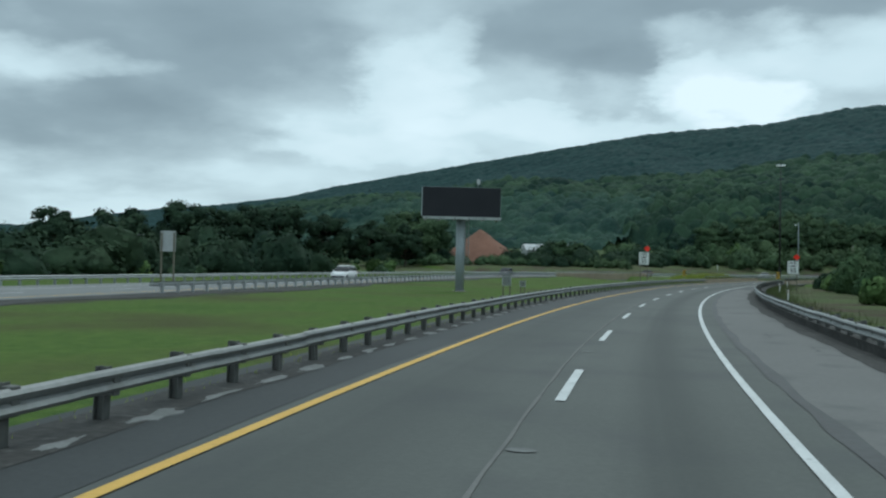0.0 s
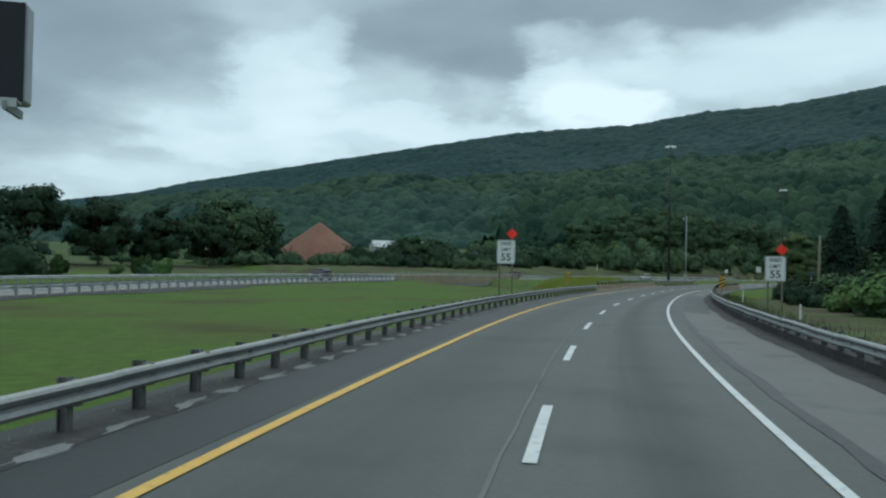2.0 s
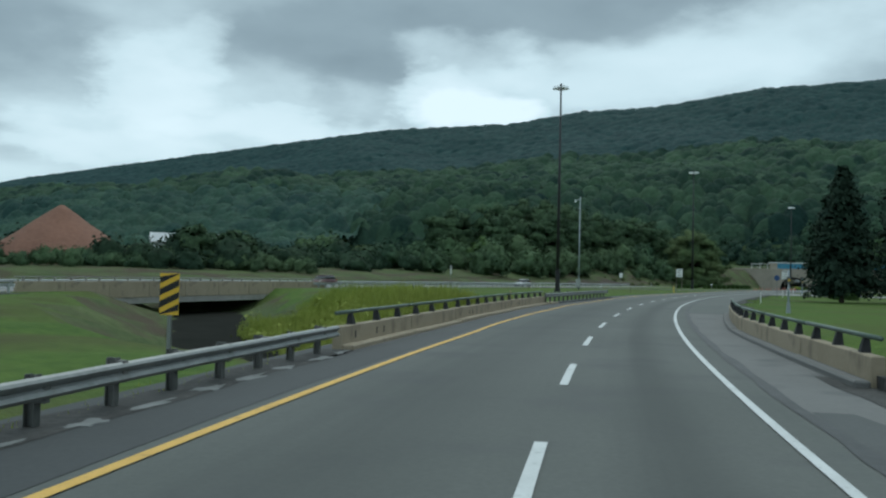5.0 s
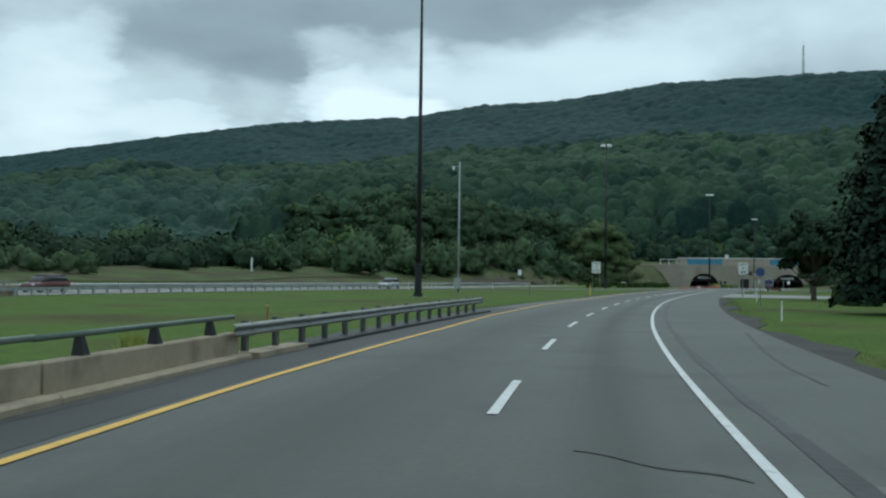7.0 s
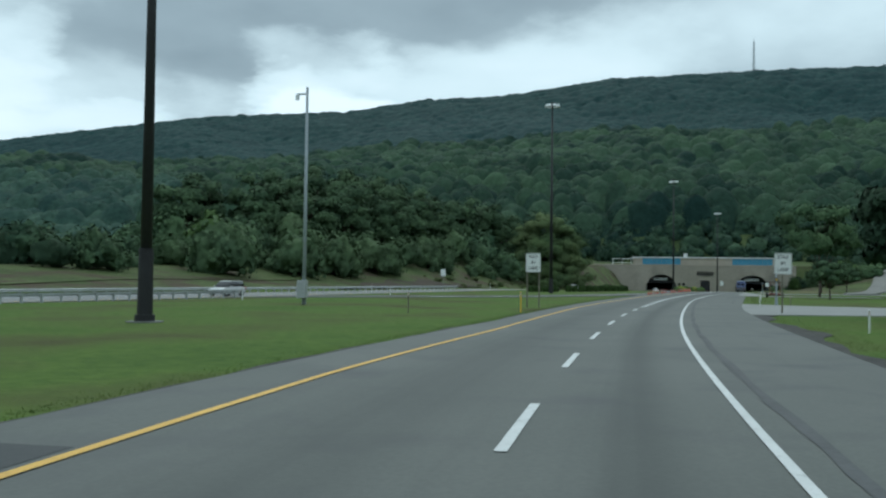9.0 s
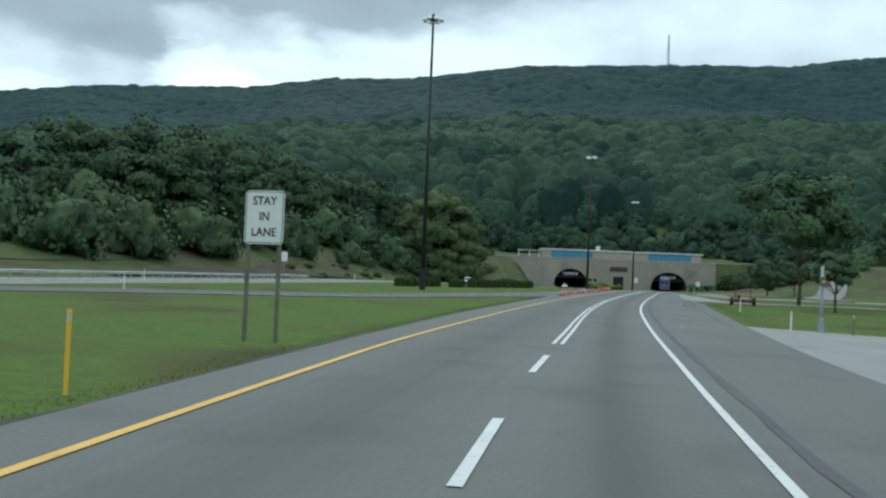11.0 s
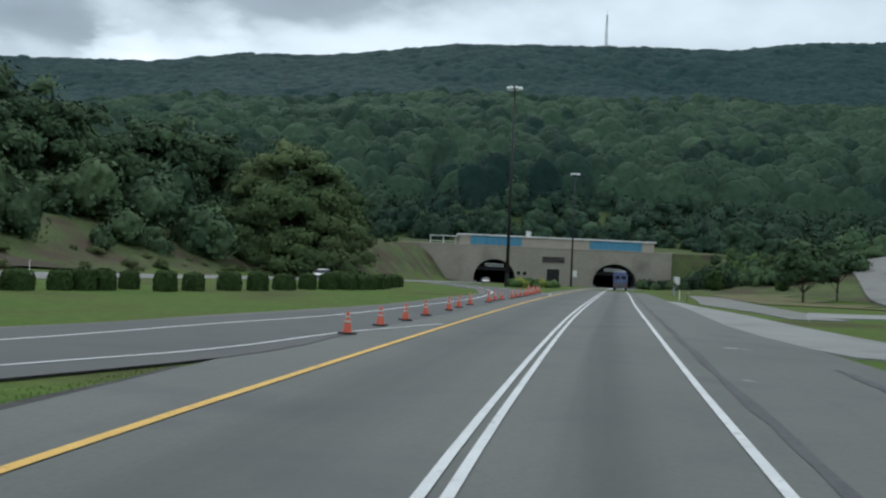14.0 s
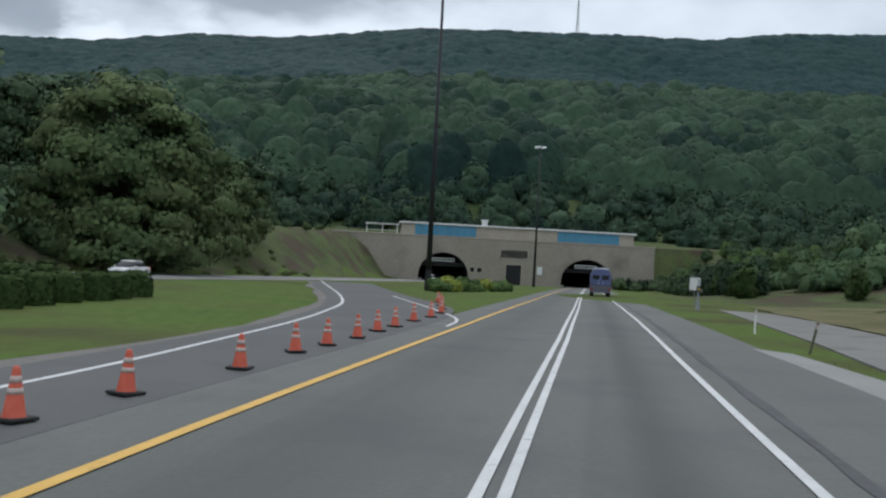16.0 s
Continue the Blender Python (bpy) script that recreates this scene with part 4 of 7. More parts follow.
rough_s = np.arange(-40, 150, 3.0)
rough = strip_mesh("rough_verge", [at(s, OFF_RAIL_R(s) + 0.72, 0) for s in rough_s], [at(s, 15 + 1.5 * math.sin(s * 0.17), 0) for s in rough_s], M_ROUGH)
for q in rough.data.vertices:
    q.co.z = float(ground_z(q.co.x, q.co.y)) + 0.04
tagged(rough, "rough olive grass bank beyond the outer guardrail", "grass bank", kind="structure")

soil_s = np.arange(446, 522, 3.0)
bank_soil = strip_mesh("eroded_bank", [opp(s, 15.6 + 6.5 * math.sin(math.pi * (s - 446) / 75) + 1.2 * math.sin(s * 0.41), 0) for s in soil_s], [opp(s, 15.5 + 0.5 * math.sin(s * 0.5), 0) for s in soil_s], M_BANKSOIL)
for q in bank_soil.data.vertices:
    q.co.z = float(ground_z(q.co.x, q.co.y)) + 0.28
tagged(bank_soil, "brown eroded soil at the foot of the wooded bank", "bare soil", kind="structure")

bed_c = hermite([(p[0], p[1]) for p in CREEK[1:6]], 2.0)
bed_d = np.gradient(bed_c, axis=0)
bed_n = np.stack([-bed_d[:, 1], bed_d[:, 0]], 1) / np.hypot(bed_d[:, 0], bed_d[:, 1])[:, None] * 3.6
bed = strip_mesh("creek_bed", [Vector((*p, -2.75)) for p in bed_c + bed_n], [Vector((*p, -2.75)) for p in bed_c - bed_n], M_BEDSHADE)
tagged(bed, "dark wet mud in the creek's bed", "creek", kind="structure")

# bridge decks over the creek
deck = ribbon("bridge_deck", 146, 204, lambda s: OFF_RAIL_L(s) - 0.25, lambda s: OFF_RAIL_R(min(s, 187)) + 0.25, -0.05, M_CURB, 4.0, 0.95)
tagged(deck, "concrete bridge deck under the carriageway", "bridge deck", kind="structure")
i0, i1 = np.searchsorted(OPP_S, 266), np.searchsorted(OPP_S, 316)
deck2 = strip_mesh("opposite_bridge_deck", [opp(s, OPP_WIDE + 0.3, -0.02) for s in OPP_S[i0:i1]], [opp(s, -0.3, -0.02) for s in OPP_S[i0:i1]], M_CURB, 1.35)
tagged(deck2, "concrete bridge deck under the opposite carriageway", "bridge deck", kind="structure")

# ---- tunnel portal ----
portal = thing("tunnel_portal", "tan stone twin tunnel portal with blue panels and white roof trim", "tunnel portal", pose(GATE[0], GATE[1], 0, 0, 0, math.degrees(math.atan2(GU[1], GU[0]))))
FLOOR_Z, CROWN_Z, WALL_TOP = -2.55, 5.15, 9.1


def arch_ring(c, w, grow=0.0, n=18):
    """Outline of a tunnel mouth, from the left foot over the crown to the right foot."""
    spring = FLOOR_Z + 1.6
    pts = [(c - w - grow, FLOOR_Z - 0.4)]
    for k in range(n + 1):
        a = math.pi * (1 - k / n)
        pts.append((c + (w + grow) * math.cos(a), spring + (CROWN_Z - spring + grow) * math.sin(a)))
    pts.append((c + w + grow, FLOOR_Z - 0.4))
    return pts


def face_wall(bm, y0, y1):
    """The front wall with both mouths cut through, built column by column."""
    xs = sorted(set([-49, -40, -36, 36.5, 0.0, -11, -6, 6, 11] + [round(p[0], 4) for c, w in ARCHES for p in arch_ring(c, w)]))
    rings = [(c, w, arch_ring(c, w)[1:-1]) for c, w in ARCHES]

    def under(x):
        for c, w, ring in rings:
            if abs(x - c) <= w + 1e-6:
                return float(np.interp(x, [p[0] for p in ring], [p[1] for p in ring]))
        return None

    for a, b in zip(xs[:-1], xs[1:]):
        m = under((a + b) / 2)
        za, zb = (FLOOR_Z - 0.6, FLOOR_Z - 0.6) if m is None else (under(a), under(b))
        v = [bm.verts.new((x, y, z)) for y in (y0, y1) for x, z in ((a, za), (b, zb), (b, WALL_TOP), (a, WALL_TOP))]
        for f in ((0, 1, 2, 3), (7, 6, 5, 4), (3, 2, 6, 7), (0, 4, 5, 1)):
            bm.faces.new([v[i] for i in f])
        if a == xs[0]:
            bm.faces.new([v[i] for i in (0, 3, 7, 4)])
        if b == xs[-1]:
            bm.faces.new([v[i] for i in (1, 5, 6, 2)])
    bmesh.ops.remove_doubles(bm, verts=bm.verts, dist=0.001)
    return bm


part("front_wall", face_wall(bmesh.new(), -0.5, 0.9), M_STONE, portal, "tan stone-faced front wall")
part("coping", boxed(-49.1, 36.6, -0.62, 1.0, WALL_TOP, WALL_TOP + 0.32, bevel=0.05), M_STONE2, portal, "pale stone coping")
for c, w in ARCHES:
    a, b = arch_ring(c, w, 0.0), arch_ring(c, w, 0.75)
    bm = bmesh.new()
    va = [[bm.verts.new((x, y, z)) for x, z in ring] for ring, y in ((a, -0.72), (b, -0.72), (a, -0.4), (b, -0.4))]
    for i in range(len(a) - 1):
        bm.faces.new((va[0][i], va[0][i + 1], va[1][i + 1], va[1][i]))
        bm.faces.new((va[1][i], va[1][i + 1], va[3][i + 1], va[3][i]))
        bm.faces.new((va[2][i], va[2][i + 1], va[0][i + 1], va[0][i]))
    part("arch_surround", bm, M_STONE, portal, "stone arch surround")
    bm = bmesh.new()
    rows = [[bm.verts.new((x, y, z)) for x, z in arch_ring(c, w, 0.02)] for y in (-0.3, 6, 20, 60, 130)]
    for r0, r1 in zip(rows[:-1], rows[1:]):
        for i in range(len(r0) - 1):
            bm.faces.new((r0[i], r1[i], r1[i + 1], r0[i + 1]))
    bm.faces.new(rows[-1])
    part("tunnel_lining", bm, M_TUNNEL, portal, "sooty dark tunnel lining", True)
    bm = bmesh.new()
    bm.faces.new([bm.verts.new(p) for p in ((c - w, -0.4, FLOOR_Z + 0.06), (c + w, -0.4, FLOOR_Z + 0.06), (c + w, 130, FLOOR_Z + 0.06), (c - w, 130, FLOOR_Z + 0.06))])
    part("tunnel_roadway", bm, M_ASPHALT, portal, "asphalt tunnel roadway")
    # header over the lanes, with its lane sign, and the raised walks
    head = part("header_beam", boxed(c - w * 0.86, c + w * 0.86, 1.6, 2.2, 1.55, 2.5), M_DARK, portal, "dark header beam across the mouth")
    sign = part("lane_sign", boxed(c - 3.0, c + 3.0, 1.25, 1.58, 2.75, 3.75, bevel=0.05), M_SIGNWHITE, portal, "pale overhead sign inside the mouth")
    for k in range(7):
        part("print_bar", boxed(c - 2.7 + k * 0.8, c - 2.15 + k * 0.8, 1.22, 1.252, 3.0, 3.5), M_SIGNBLACK, sign)
    for sx in (-1, 1):
        part("raised_walk", boxed(c + sx * (w - 0.05) - 0.9 * (sx > 0), c + sx * (w - 0.05) + 0.9 * (sx < 0), -0.3, 60, FLOOR_Z, FLOOR_Z + 0.7), M_CURB, portal)
        part("signal_head", boxed(c + sx * 2.2 - 0.35, c + sx * 2.2 + 0.35, 1.35, 1.6, 1.75, 2.35, bevel=0.05), M_DARK, head, "black lane signal")
# upper building
part("upper_wall", boxed(-31.2, 31.2, 1.3, 9.0, WALL_TOP - 0.4, 12.35), M_STONE2, portal, "pale stone upper storey")
part("roof", boxed(-31.8, 31.8, 0.7, 9.5, 12.35, 12.80, bevel=0.06), M_TRIM, portal, "flat roof with white trim")
for a, b in ((-27.7, -11.4), (10.4, 27.2)):
    for k in range(8):
        x0 = a + (b - a) * k / 8
        part("blue_panel", boxed(x0 + 0.03, x0 + (b - a) / 8 - 0.03, 1.16, 1.30, 9.55, 12.25, bevel=0.02), M_BLUE, portal)
for x in np.arange(-10.6, 10.0, 2.6):
    part("stone_panel", boxed(x + 0.03, x + 2.55, 1.20, 1.31, 9.5, 12.25, bevel=0.03), M_STONE2, portal)
# open steel canopy on the roof terrace, and the vent stack
canopy = part("canopy_roof", boxed(-40.6, -31.9, 0.9, 5.0, 11.75, 12.0), M_TRIM, portal, "open white canopy beside the upper storey")
for x in (-40.3, -36.2, -32.3):
    for y in (1.1, 4.8):
        part("canopy_post", boxed(x - 0.09, x + 0.09, y - 0.09, y + 0.09, WALL_TOP, 11.76), M_TRIM, canopy)
part("canopy_rail", boxed(-40.3, -32.3, 1.0, 1.1, 10.15, 10.27), M_TRIM, canopy)
vent = part("vent_stack", boxed(-9.7, -8.3, 3.0, 4.4, 12.8, 14.2, bevel=0.08), M_TRIM, portal, "small white roof vent")
part("vent_cap", boxed(-9.95, -8.05, 2.75, 4.65, 14.2, 14.4), M_TRIM, vent)
# service door, louvre and small windows between the mouths
part("louvre_frame", boxed(-5.2, 2.6, -0.60, -0.48, 4.55, 6.75), M_STONE2, portal)
for k in range(8):
    part("louvre_slat", boxed(-4.9, 2.3, -0.68, -0.60, 4.70 + k * 0.25, 4.86 + k * 0.25), M_DARK, portal)
part("door_frame", boxed(-3.6, 1.0, -0.62, -0.48, FLOOR_Z, 3.1), M_STONE2, portal)
part("service_door", boxed(-3.3, 0.7, -0.68, -0.60, FLOOR_Z, 2.75), M_DARK, portal, "dark steel service door")
for x in (-12.3, -10.3):
    w = part("small_window", boxed(x - 0.75, x + 0.75, -0.58, -0.48, 0.3, 1.7), M_STONE2, portal)
    part("pane", boxed(x - 0.6, x + 0.6, -0.62, -0.57, 0.45, 1.55), M_GLASS, w)
wall_sign = part("wall_sign", boxed(5.0, 6.3, -0.58, -0.5, 0.6, 2.6), M_SIGNWHITE, portal, "small white notice")
# terrace rail on the wall's top
for x in np.arange(-48, -41, 2.2):
    part("terrace_post", boxed(x - 0.04, x + 0.04, 0.1, 0.18, WALL_TOP + 0.3, WALL_TOP + 1.35), M_GALV, portal)
part("terrace_rail", boxed(-48.1, -40.5, 0.10, 0.18, WALL_TOP + 1.28, WALL_TOP + 1.36), M_GALV, portal)

# ---- guardrails ----


def beam_mesh(length, material):
    """One W-beam panel along +y, its face towards +x, top at 0.74 m."""
    prof = [(0.0, 0.43), (0.055, 0.455), (0.085, 0.495), (0.05, 0.545), (0.0, 0.585), (0.05, 0.625), (0.085, 0.675), (0.055, 0.715), (0.0, 0.74)]
    bm = bmesh.new()
    rows = [[bm.verts.new((x - d, y, z)) for y in (-0.12, length + 0.12)] for d in (0.0, 0.008) for x, z in prof]
    n = len(prof)
    for k in range(n - 1):
        bm.faces.new((rows[k][0], rows[k][1], rows[k + 1][1], rows[k + 1][0]))
        bm.faces.new((rows[n + k][0], rows[n + k + 1][0], rows[n + k + 1][1], rows[n + k][1]))
    for k in (0, n - 1):
        bm.faces.new((rows[k][0], rows[n + k][0], rows[n + k][1], rows[k][1]) if k else (rows[k][1], rows[n + k][1], rows[n + k][0], rows[k][0]))
    me = bpy.data.meshes.new("beam")
    bm.to_mesh(me)
    bm.free()
    me.materials.append(material)
    return me


def post_mesh(top, material):
    """An I-section post behind the beam with its offset block."""
    bm = bmesh.new()
    box(bm, -0.26, -0.245, -0.075, 0.075, -0.3, top)
    box(bm, -0.125, -0.11, -0.075, 0.075, -0.3, top)
    box(bm, -0.245, -0.125, -0.006, 0.006, -0.3, top)
    box(bm, -0.11, 0.03, -0.07, 0.07, 0.40, top - 0.03, bevel=0.01)
    me = bpy.data.meshes.new("post")
    bm.to_mesh(me)
    bm.free()
    me.materials.append(material)
    return me


def pad_mesh(seed):
    """A ragged worn patch of pale surfacing at a post's foot."""
    r = random.Random(seed)
    bm = bmesh.new()
    n = 18
    top = []
    for k in range(n):
        a = 6.283 * k / n
        u = r.uniform(0.55, 1.25)
        top.append(bm.verts.new((0.15 * u * math.cos(a) + 0.05 * math.sin(2 * a + seed), 0.62 * u * math.sin(a), 0.0)))
    bm.faces.new(top)
    low = [bm.verts.new((v.co.x * 1.05, v.co.y * 1.03, -0.02)) for v in top]
    for k in range(n):
        bm.faces.new((low[k], low[(k + 1) % n], top[(k + 1) % n], top[k]))
    me = bpy.data.meshes.new("post_pad")
    bm.to_mesh(me)
    bm.free()
    me.materials.append(M_PAD)
    return me


BEAM, BEAM_LONG, POST, POST_LOW, PADS = beam_mesh(3.81, M_GALV), beam_mesh(7.62, M_GALVPALE), post_mesh(0.765, M_POST), post_mesh(0.64, M_GALVPALE), [pad_mesh(k) for k in range(5)]
prng = random.Random(11)


def guardrail(label, places, side, panel=3.81, posts=2, pads=False, end=False):
    """places: function of a running distance that gives a Vector and a yaw; side 1: the beam faces right."""
    rail = thing("guardrail", label, "guardrail")
    total, where = places
    k = 0
    d = 0.0
    while d + panel <= total + 0.01:
        p, turn = where(d)
        q, _ = where(d + panel)
        yaw = math.degrees(math.atan2(-(q - p).x, (q - p).y))
        flip = 0 if side > 0 else 180
        base = p if side > 0 else q
        m = pose(base.x, base.y, base.z + prng.uniform(-0.012, 0.012), 0, 0, yaw + flip + prng.uniform(-0.12, 0.12))
        link_mesh("beam", BEAM if panel < 5 else BEAM_LONG, M_GALV, rail).matrix_basis = m
        for i in range(posts):
            a, _ = where(d + panel * (i + 0.5) / posts)
            pm = pose(a.x, a.y, a.z + prng.uniform(-0.02, 0.03), prng.uniform(-1.2, 1.2), prng.uniform(-1.5, 1.5), yaw + flip)
            link_mesh("post", POST if panel < 5 else POST_LOW, M_POST, rail).matrix_basis = pm
            if pads:
                po = link_mesh("post_pad", PADS[prng.randrange(5)], M_PAD, rail)
                po.matrix_basis = pose(a.x, a.y, a.z + 0.078, 0, 0, yaw + flip) @ pose(0.30, 0.55 + prng.uniform(-0.15, 0.15), 0, 0, 0, prng.uniform(-4, 4)) @ Matrix.Diagonal((prng.uniform(0.6, 1.3), prng.uniform(0.7, 1.2), 1, 1))
        d += panel
    if end:
        p, turn = where(total)
        bm = tubed((0, 0, 0.42), (0, 0, 0.76), 0.13, n=10)
        part("end_shoe", bm, M_GALV, rail, "rounded steel end terminal").matrix_basis = pose(p.x, p.y, p.z, 0, 0, turn)
    return rail


def along(off, s0, s1, z=0.03):
    return s1 - s0, lambda d: (at(s0 + d, off(s0 + d), z), -heading(s0 + d))


def along_opp(off, s0, s1):
    return s1 - s0, lambda d: (opp(s0 + d, off(s0 + d) if callable(off) else off, 0.0), opp_turn(s0 + d))


guardrail("weathered galvanised guardrail along the median on pale post pads", along(OFF_RAIL_L, -40, 151, -0.03), 1, pads=True)
guardrail("short galvanised guardrail between bridge parapet and grass", along(OFF_RAIL_L2, 197.2, 227.7, 0.14), 1, end=True)
guardrail("galvanised guardrail along the outer shoulder", along(OFF_RAIL_R, -20, 147), -1)
guardrail("galvanised guardrail between the median and the opposite road", along_opp(-0.6, 109, 262), -1, 7.62, 4, end=False)
guardrail("galvanised guardrail between grass and the opposite road", along_opp(-0.6, 315, 392), -1, 7.62, 4)
guardrail("galvanised guardrail beyond the opposite road", along_opp(tab((0, 14.0), (400, 14.0), (488, 10.0)), 20, 488), 1, 7.62, 4)

# ---- bridge parapets with steel rail ----


def parapet(label, s0, s1, off, side, panel=7.32):
    wall = thing("bridge_parapet", label, "parapet")
    n = max(1, round((s1 - s0) / panel))
    step = (s1 - s0) / n
    for i in range(n):
        a, b = s0 + i * step, s0 + (i + 1) * step
        p, q = at(a, off(a)), at(b, off(b))
        L = (q - p).length
        yaw = math.degrees(math.atan2(-(q - p).x, (q - p).y))
        m = pose(p.x, p.y, p.z + prng.uniform(-0.02, 0.02), 0, 0, yaw)
        bm = bmesh.new()
        prof = [(0.0, 0.0), (0.0, 0.66), (-0.28, 0.66), (-0.28, 0.0)]
        v = [[bm.verts.new((side * x, y, z)) for x, z in prof] for y in (0.04, L - 0.04)]
        for k in range(4):
            bm.faces.new((v[0][k], v[0][(k + 1) % 4], v[1][(k + 1) % 4], v[1][k]))
        bm.faces.new(v[0][::-1]), bm.faces.new(v[1])
        bmesh.ops.recalc_face_normals(bm, faces=bm.faces)
        bmesh.ops.bevel(bm, geom=[e for e in bm.edges if abs(e.verts[0].co.z - 0.66) < 0.01 and abs(e.verts[1].co.z - 0.66) < 0.01], offset=0.025, segments=1, affect="EDGES")
        part("wall_panel", bm, M_CONC, wall).matrix_basis = m
        bm = boxed(0.0 if side > 0 else -0.34, 0.34 if side > 0 else 0.0, 0.01, L - 0.01, -0.05, 0.16 + prng.uniform(-0.02, 0.02), bevel=0.04)
        part("curb", bm, M_CONC if side > 0 else M_SHOULDER, wall).matrix_basis = m
        np_ = 3
        for k in range(np_):
            y = L * (k + 0.5) / np_
            bm = bmesh.new()
            foot = [bm.verts.new((side * x, y + dy, 0.655)) for x, dy in ((-0.05, -0.11), (-0.27, -0.11), (-0.27, 0.11), (-0.05, 0.11))]
            head = [bm.verts.new((side * x, y + dy, 0.98)) for x, dy in ((-0.13, -0.06), (-0.25, -0.06), (-0.25, 0.06), (-0.13, 0.06))]
            bm.faces.new(head)
            for i2 in range(4):
                bm.faces.new((foot[i2], foot[(i2 + 1) % 4], head[(i2 + 1) % 4], head[i2]))
            bmesh.ops.recalc_face_normals(bm, faces=bm.faces)
            part("rail_post", bm, M_BLACKSTEEL, wall, "dark cast rail post").matrix_basis = m
        part("top_rail", tubed((side * -0.17, -0.02, 1.02), (side * -0.17, L + 0.02, 1.02), 0.055), M_RAILGREEN, wall, "faded green tubular rail", True).matrix_basis = m
        # No hole is cut: a near-black plate carries its inner shade.
        if side > 0 and i % 2 == 0:
            for y in (1.2, 3.4, 4.2):
                part("drain_hole", boxed(0.0, 0.004, y, y + 0.12, 0.28, 0.48), M_DARK, wall).matrix_basis = m
    return wall


parapet("tan stained concrete bridge parapet with a green steel rail", 151, 197.8, OFF_RAIL_L, 1)
parapet("tan concrete bridge parapet beside the outer shoulder", 147, 187.3, OFF_RAIL_R, -1)
opar = thing("bridge_parapet", "rust-streaked concrete parapet of the opposite bridge", "parapet")
for k in range(9):
    p, q = opp(262 + 6.3 * k, -0.35), opp(268.3 + 6.3 * k, -0.35)
    yaw = math.degrees(math.atan2(-(q - p).x, (q - p).y))
    m = pose(p.x, p.y, p.z, 0, 0, yaw)
    part("wall_panel", boxed(-0.3, 0.0, 0.02, 6.28, -0.75, 0.85, bevel=0.03), M_CONC, opar).matrix_basis = m
    for y in (1, 3, 5):
        part("rail_post", boxed(-0.25, -0.1, y - 0.07, y + 0.07, 0.8, 1.2), M_CURB, opar).matrix_basis = m
    part("top_rail", boxed(-0.24, -0.12, 0, 6.3, 1.18, 1.28), M_CURB, opar).matrix_basis = m

# ---- signs ----


def words(text, size, depth=0.004):
    cu = bpy.data.curves.new("lettering", "FONT")
    cu.body, cu.size, cu.align_x, cu.align_y, cu.extrude, cu.offset = text, size, "CENTER", "CENTER", depth, size * 0.012
    ob = bpy.data.objects.new("lettering", cu)
    me = bpy.data.meshes.new_from_object(ob)
    bpy.data.objects.remove(ob)
    bpy.data.curves.remove(cu)
    # stand it up, facing -y
    me.transform(Matrix.Rotation(radians(90), 4, "X"))
    return me


def sign(name, label, m, w, h, lines, foot, posts, flag=False, post_mat=None, post_r=0.05):
    """A sheet on posts, its face towards -y. lines: text, letter height, height in the sheet."""
    ob = thing(name, label, "road sign", m)
    bm = boxed(-w / 2, w / 2, -0.012, 0.0, foot, foot + h)
    bmesh.ops.bevel(bm, geom=[e for e in bm.edges if abs(e.verts[0].co.y - e.verts[1].co.y) > 0.005], offset=0.05, segments=3, affect="EDGES")
    sheet = part("sign_sheet", bm, M_SIGNWHITE, ob, "white sign sheet")
    for x0, x1, z0, z1 in ((-w / 2 + 0.03, w / 2 - 0.03, 0.03, 0.05), (-w / 2 + 0.03, w / 2 - 0.03, h - 0.05, h - 0.03), (-w / 2 + 0.03, -w / 2 + 0.05, 0.05, h - 0.05), (w / 2 - 0.05, w / 2 - 0.03, 0.05, h - 0.05)):
        part("border", boxed(x0, x1, -0.016, -0.011, foot + z0, foot + z1), M_SIGNBLACK, sheet)
    for text, size, z, squeeze in lines:
        me = words(text, size)
        t = link_mesh("lettering", me, M_SIGNBLACK, sheet, "black lettering")
        t.matrix_basis = pose(0, -0.016, foot + z) @ Matrix.Diagonal((squeeze, 1, 1, 1))
    for x in posts:
        bm = boxed(x - post_r, x + post_r, 0.004, 0.004 + 2 * post_r, -0.4, foot + h * 0.9, bevel=0.01)
        part("post", bm, post_mat or M_WOODPOST, ob)
    if flag:
        bm = bmesh.new()
        c = foot + h + 0.40
        v = [bm.verts.new(p) for p in ((0.35, 0.03, c), (0.0, 0.09, c + 0.38), (-0.37, 0.02, c), (0.02, -0.05, c - 0.36), (0.0, 0.02, c))]
        for i in range(4):
            bm.faces.new((v[i], v[(i + 1) % 4], v[4]))
        bmesh.ops.solidify(bm, geom=bm.faces, thickness=0.015)
        f = part("warning_flag", bm, M_REDFLAG, ob, "red-orange diamond flag on a thin staff")
        f.matrix_basis = pose(w * 0.30, 0, 0)
        part("staff", tubed((w * 0.30, 0.05, foot + h * 0.3), (w * 0.30, 0.05, foot + h + 0.95), 0.014), M_GALV, f)
        for o in f.children:
            o.matrix_basis = pose(-w * 0.30, 0, 0)
    return ob


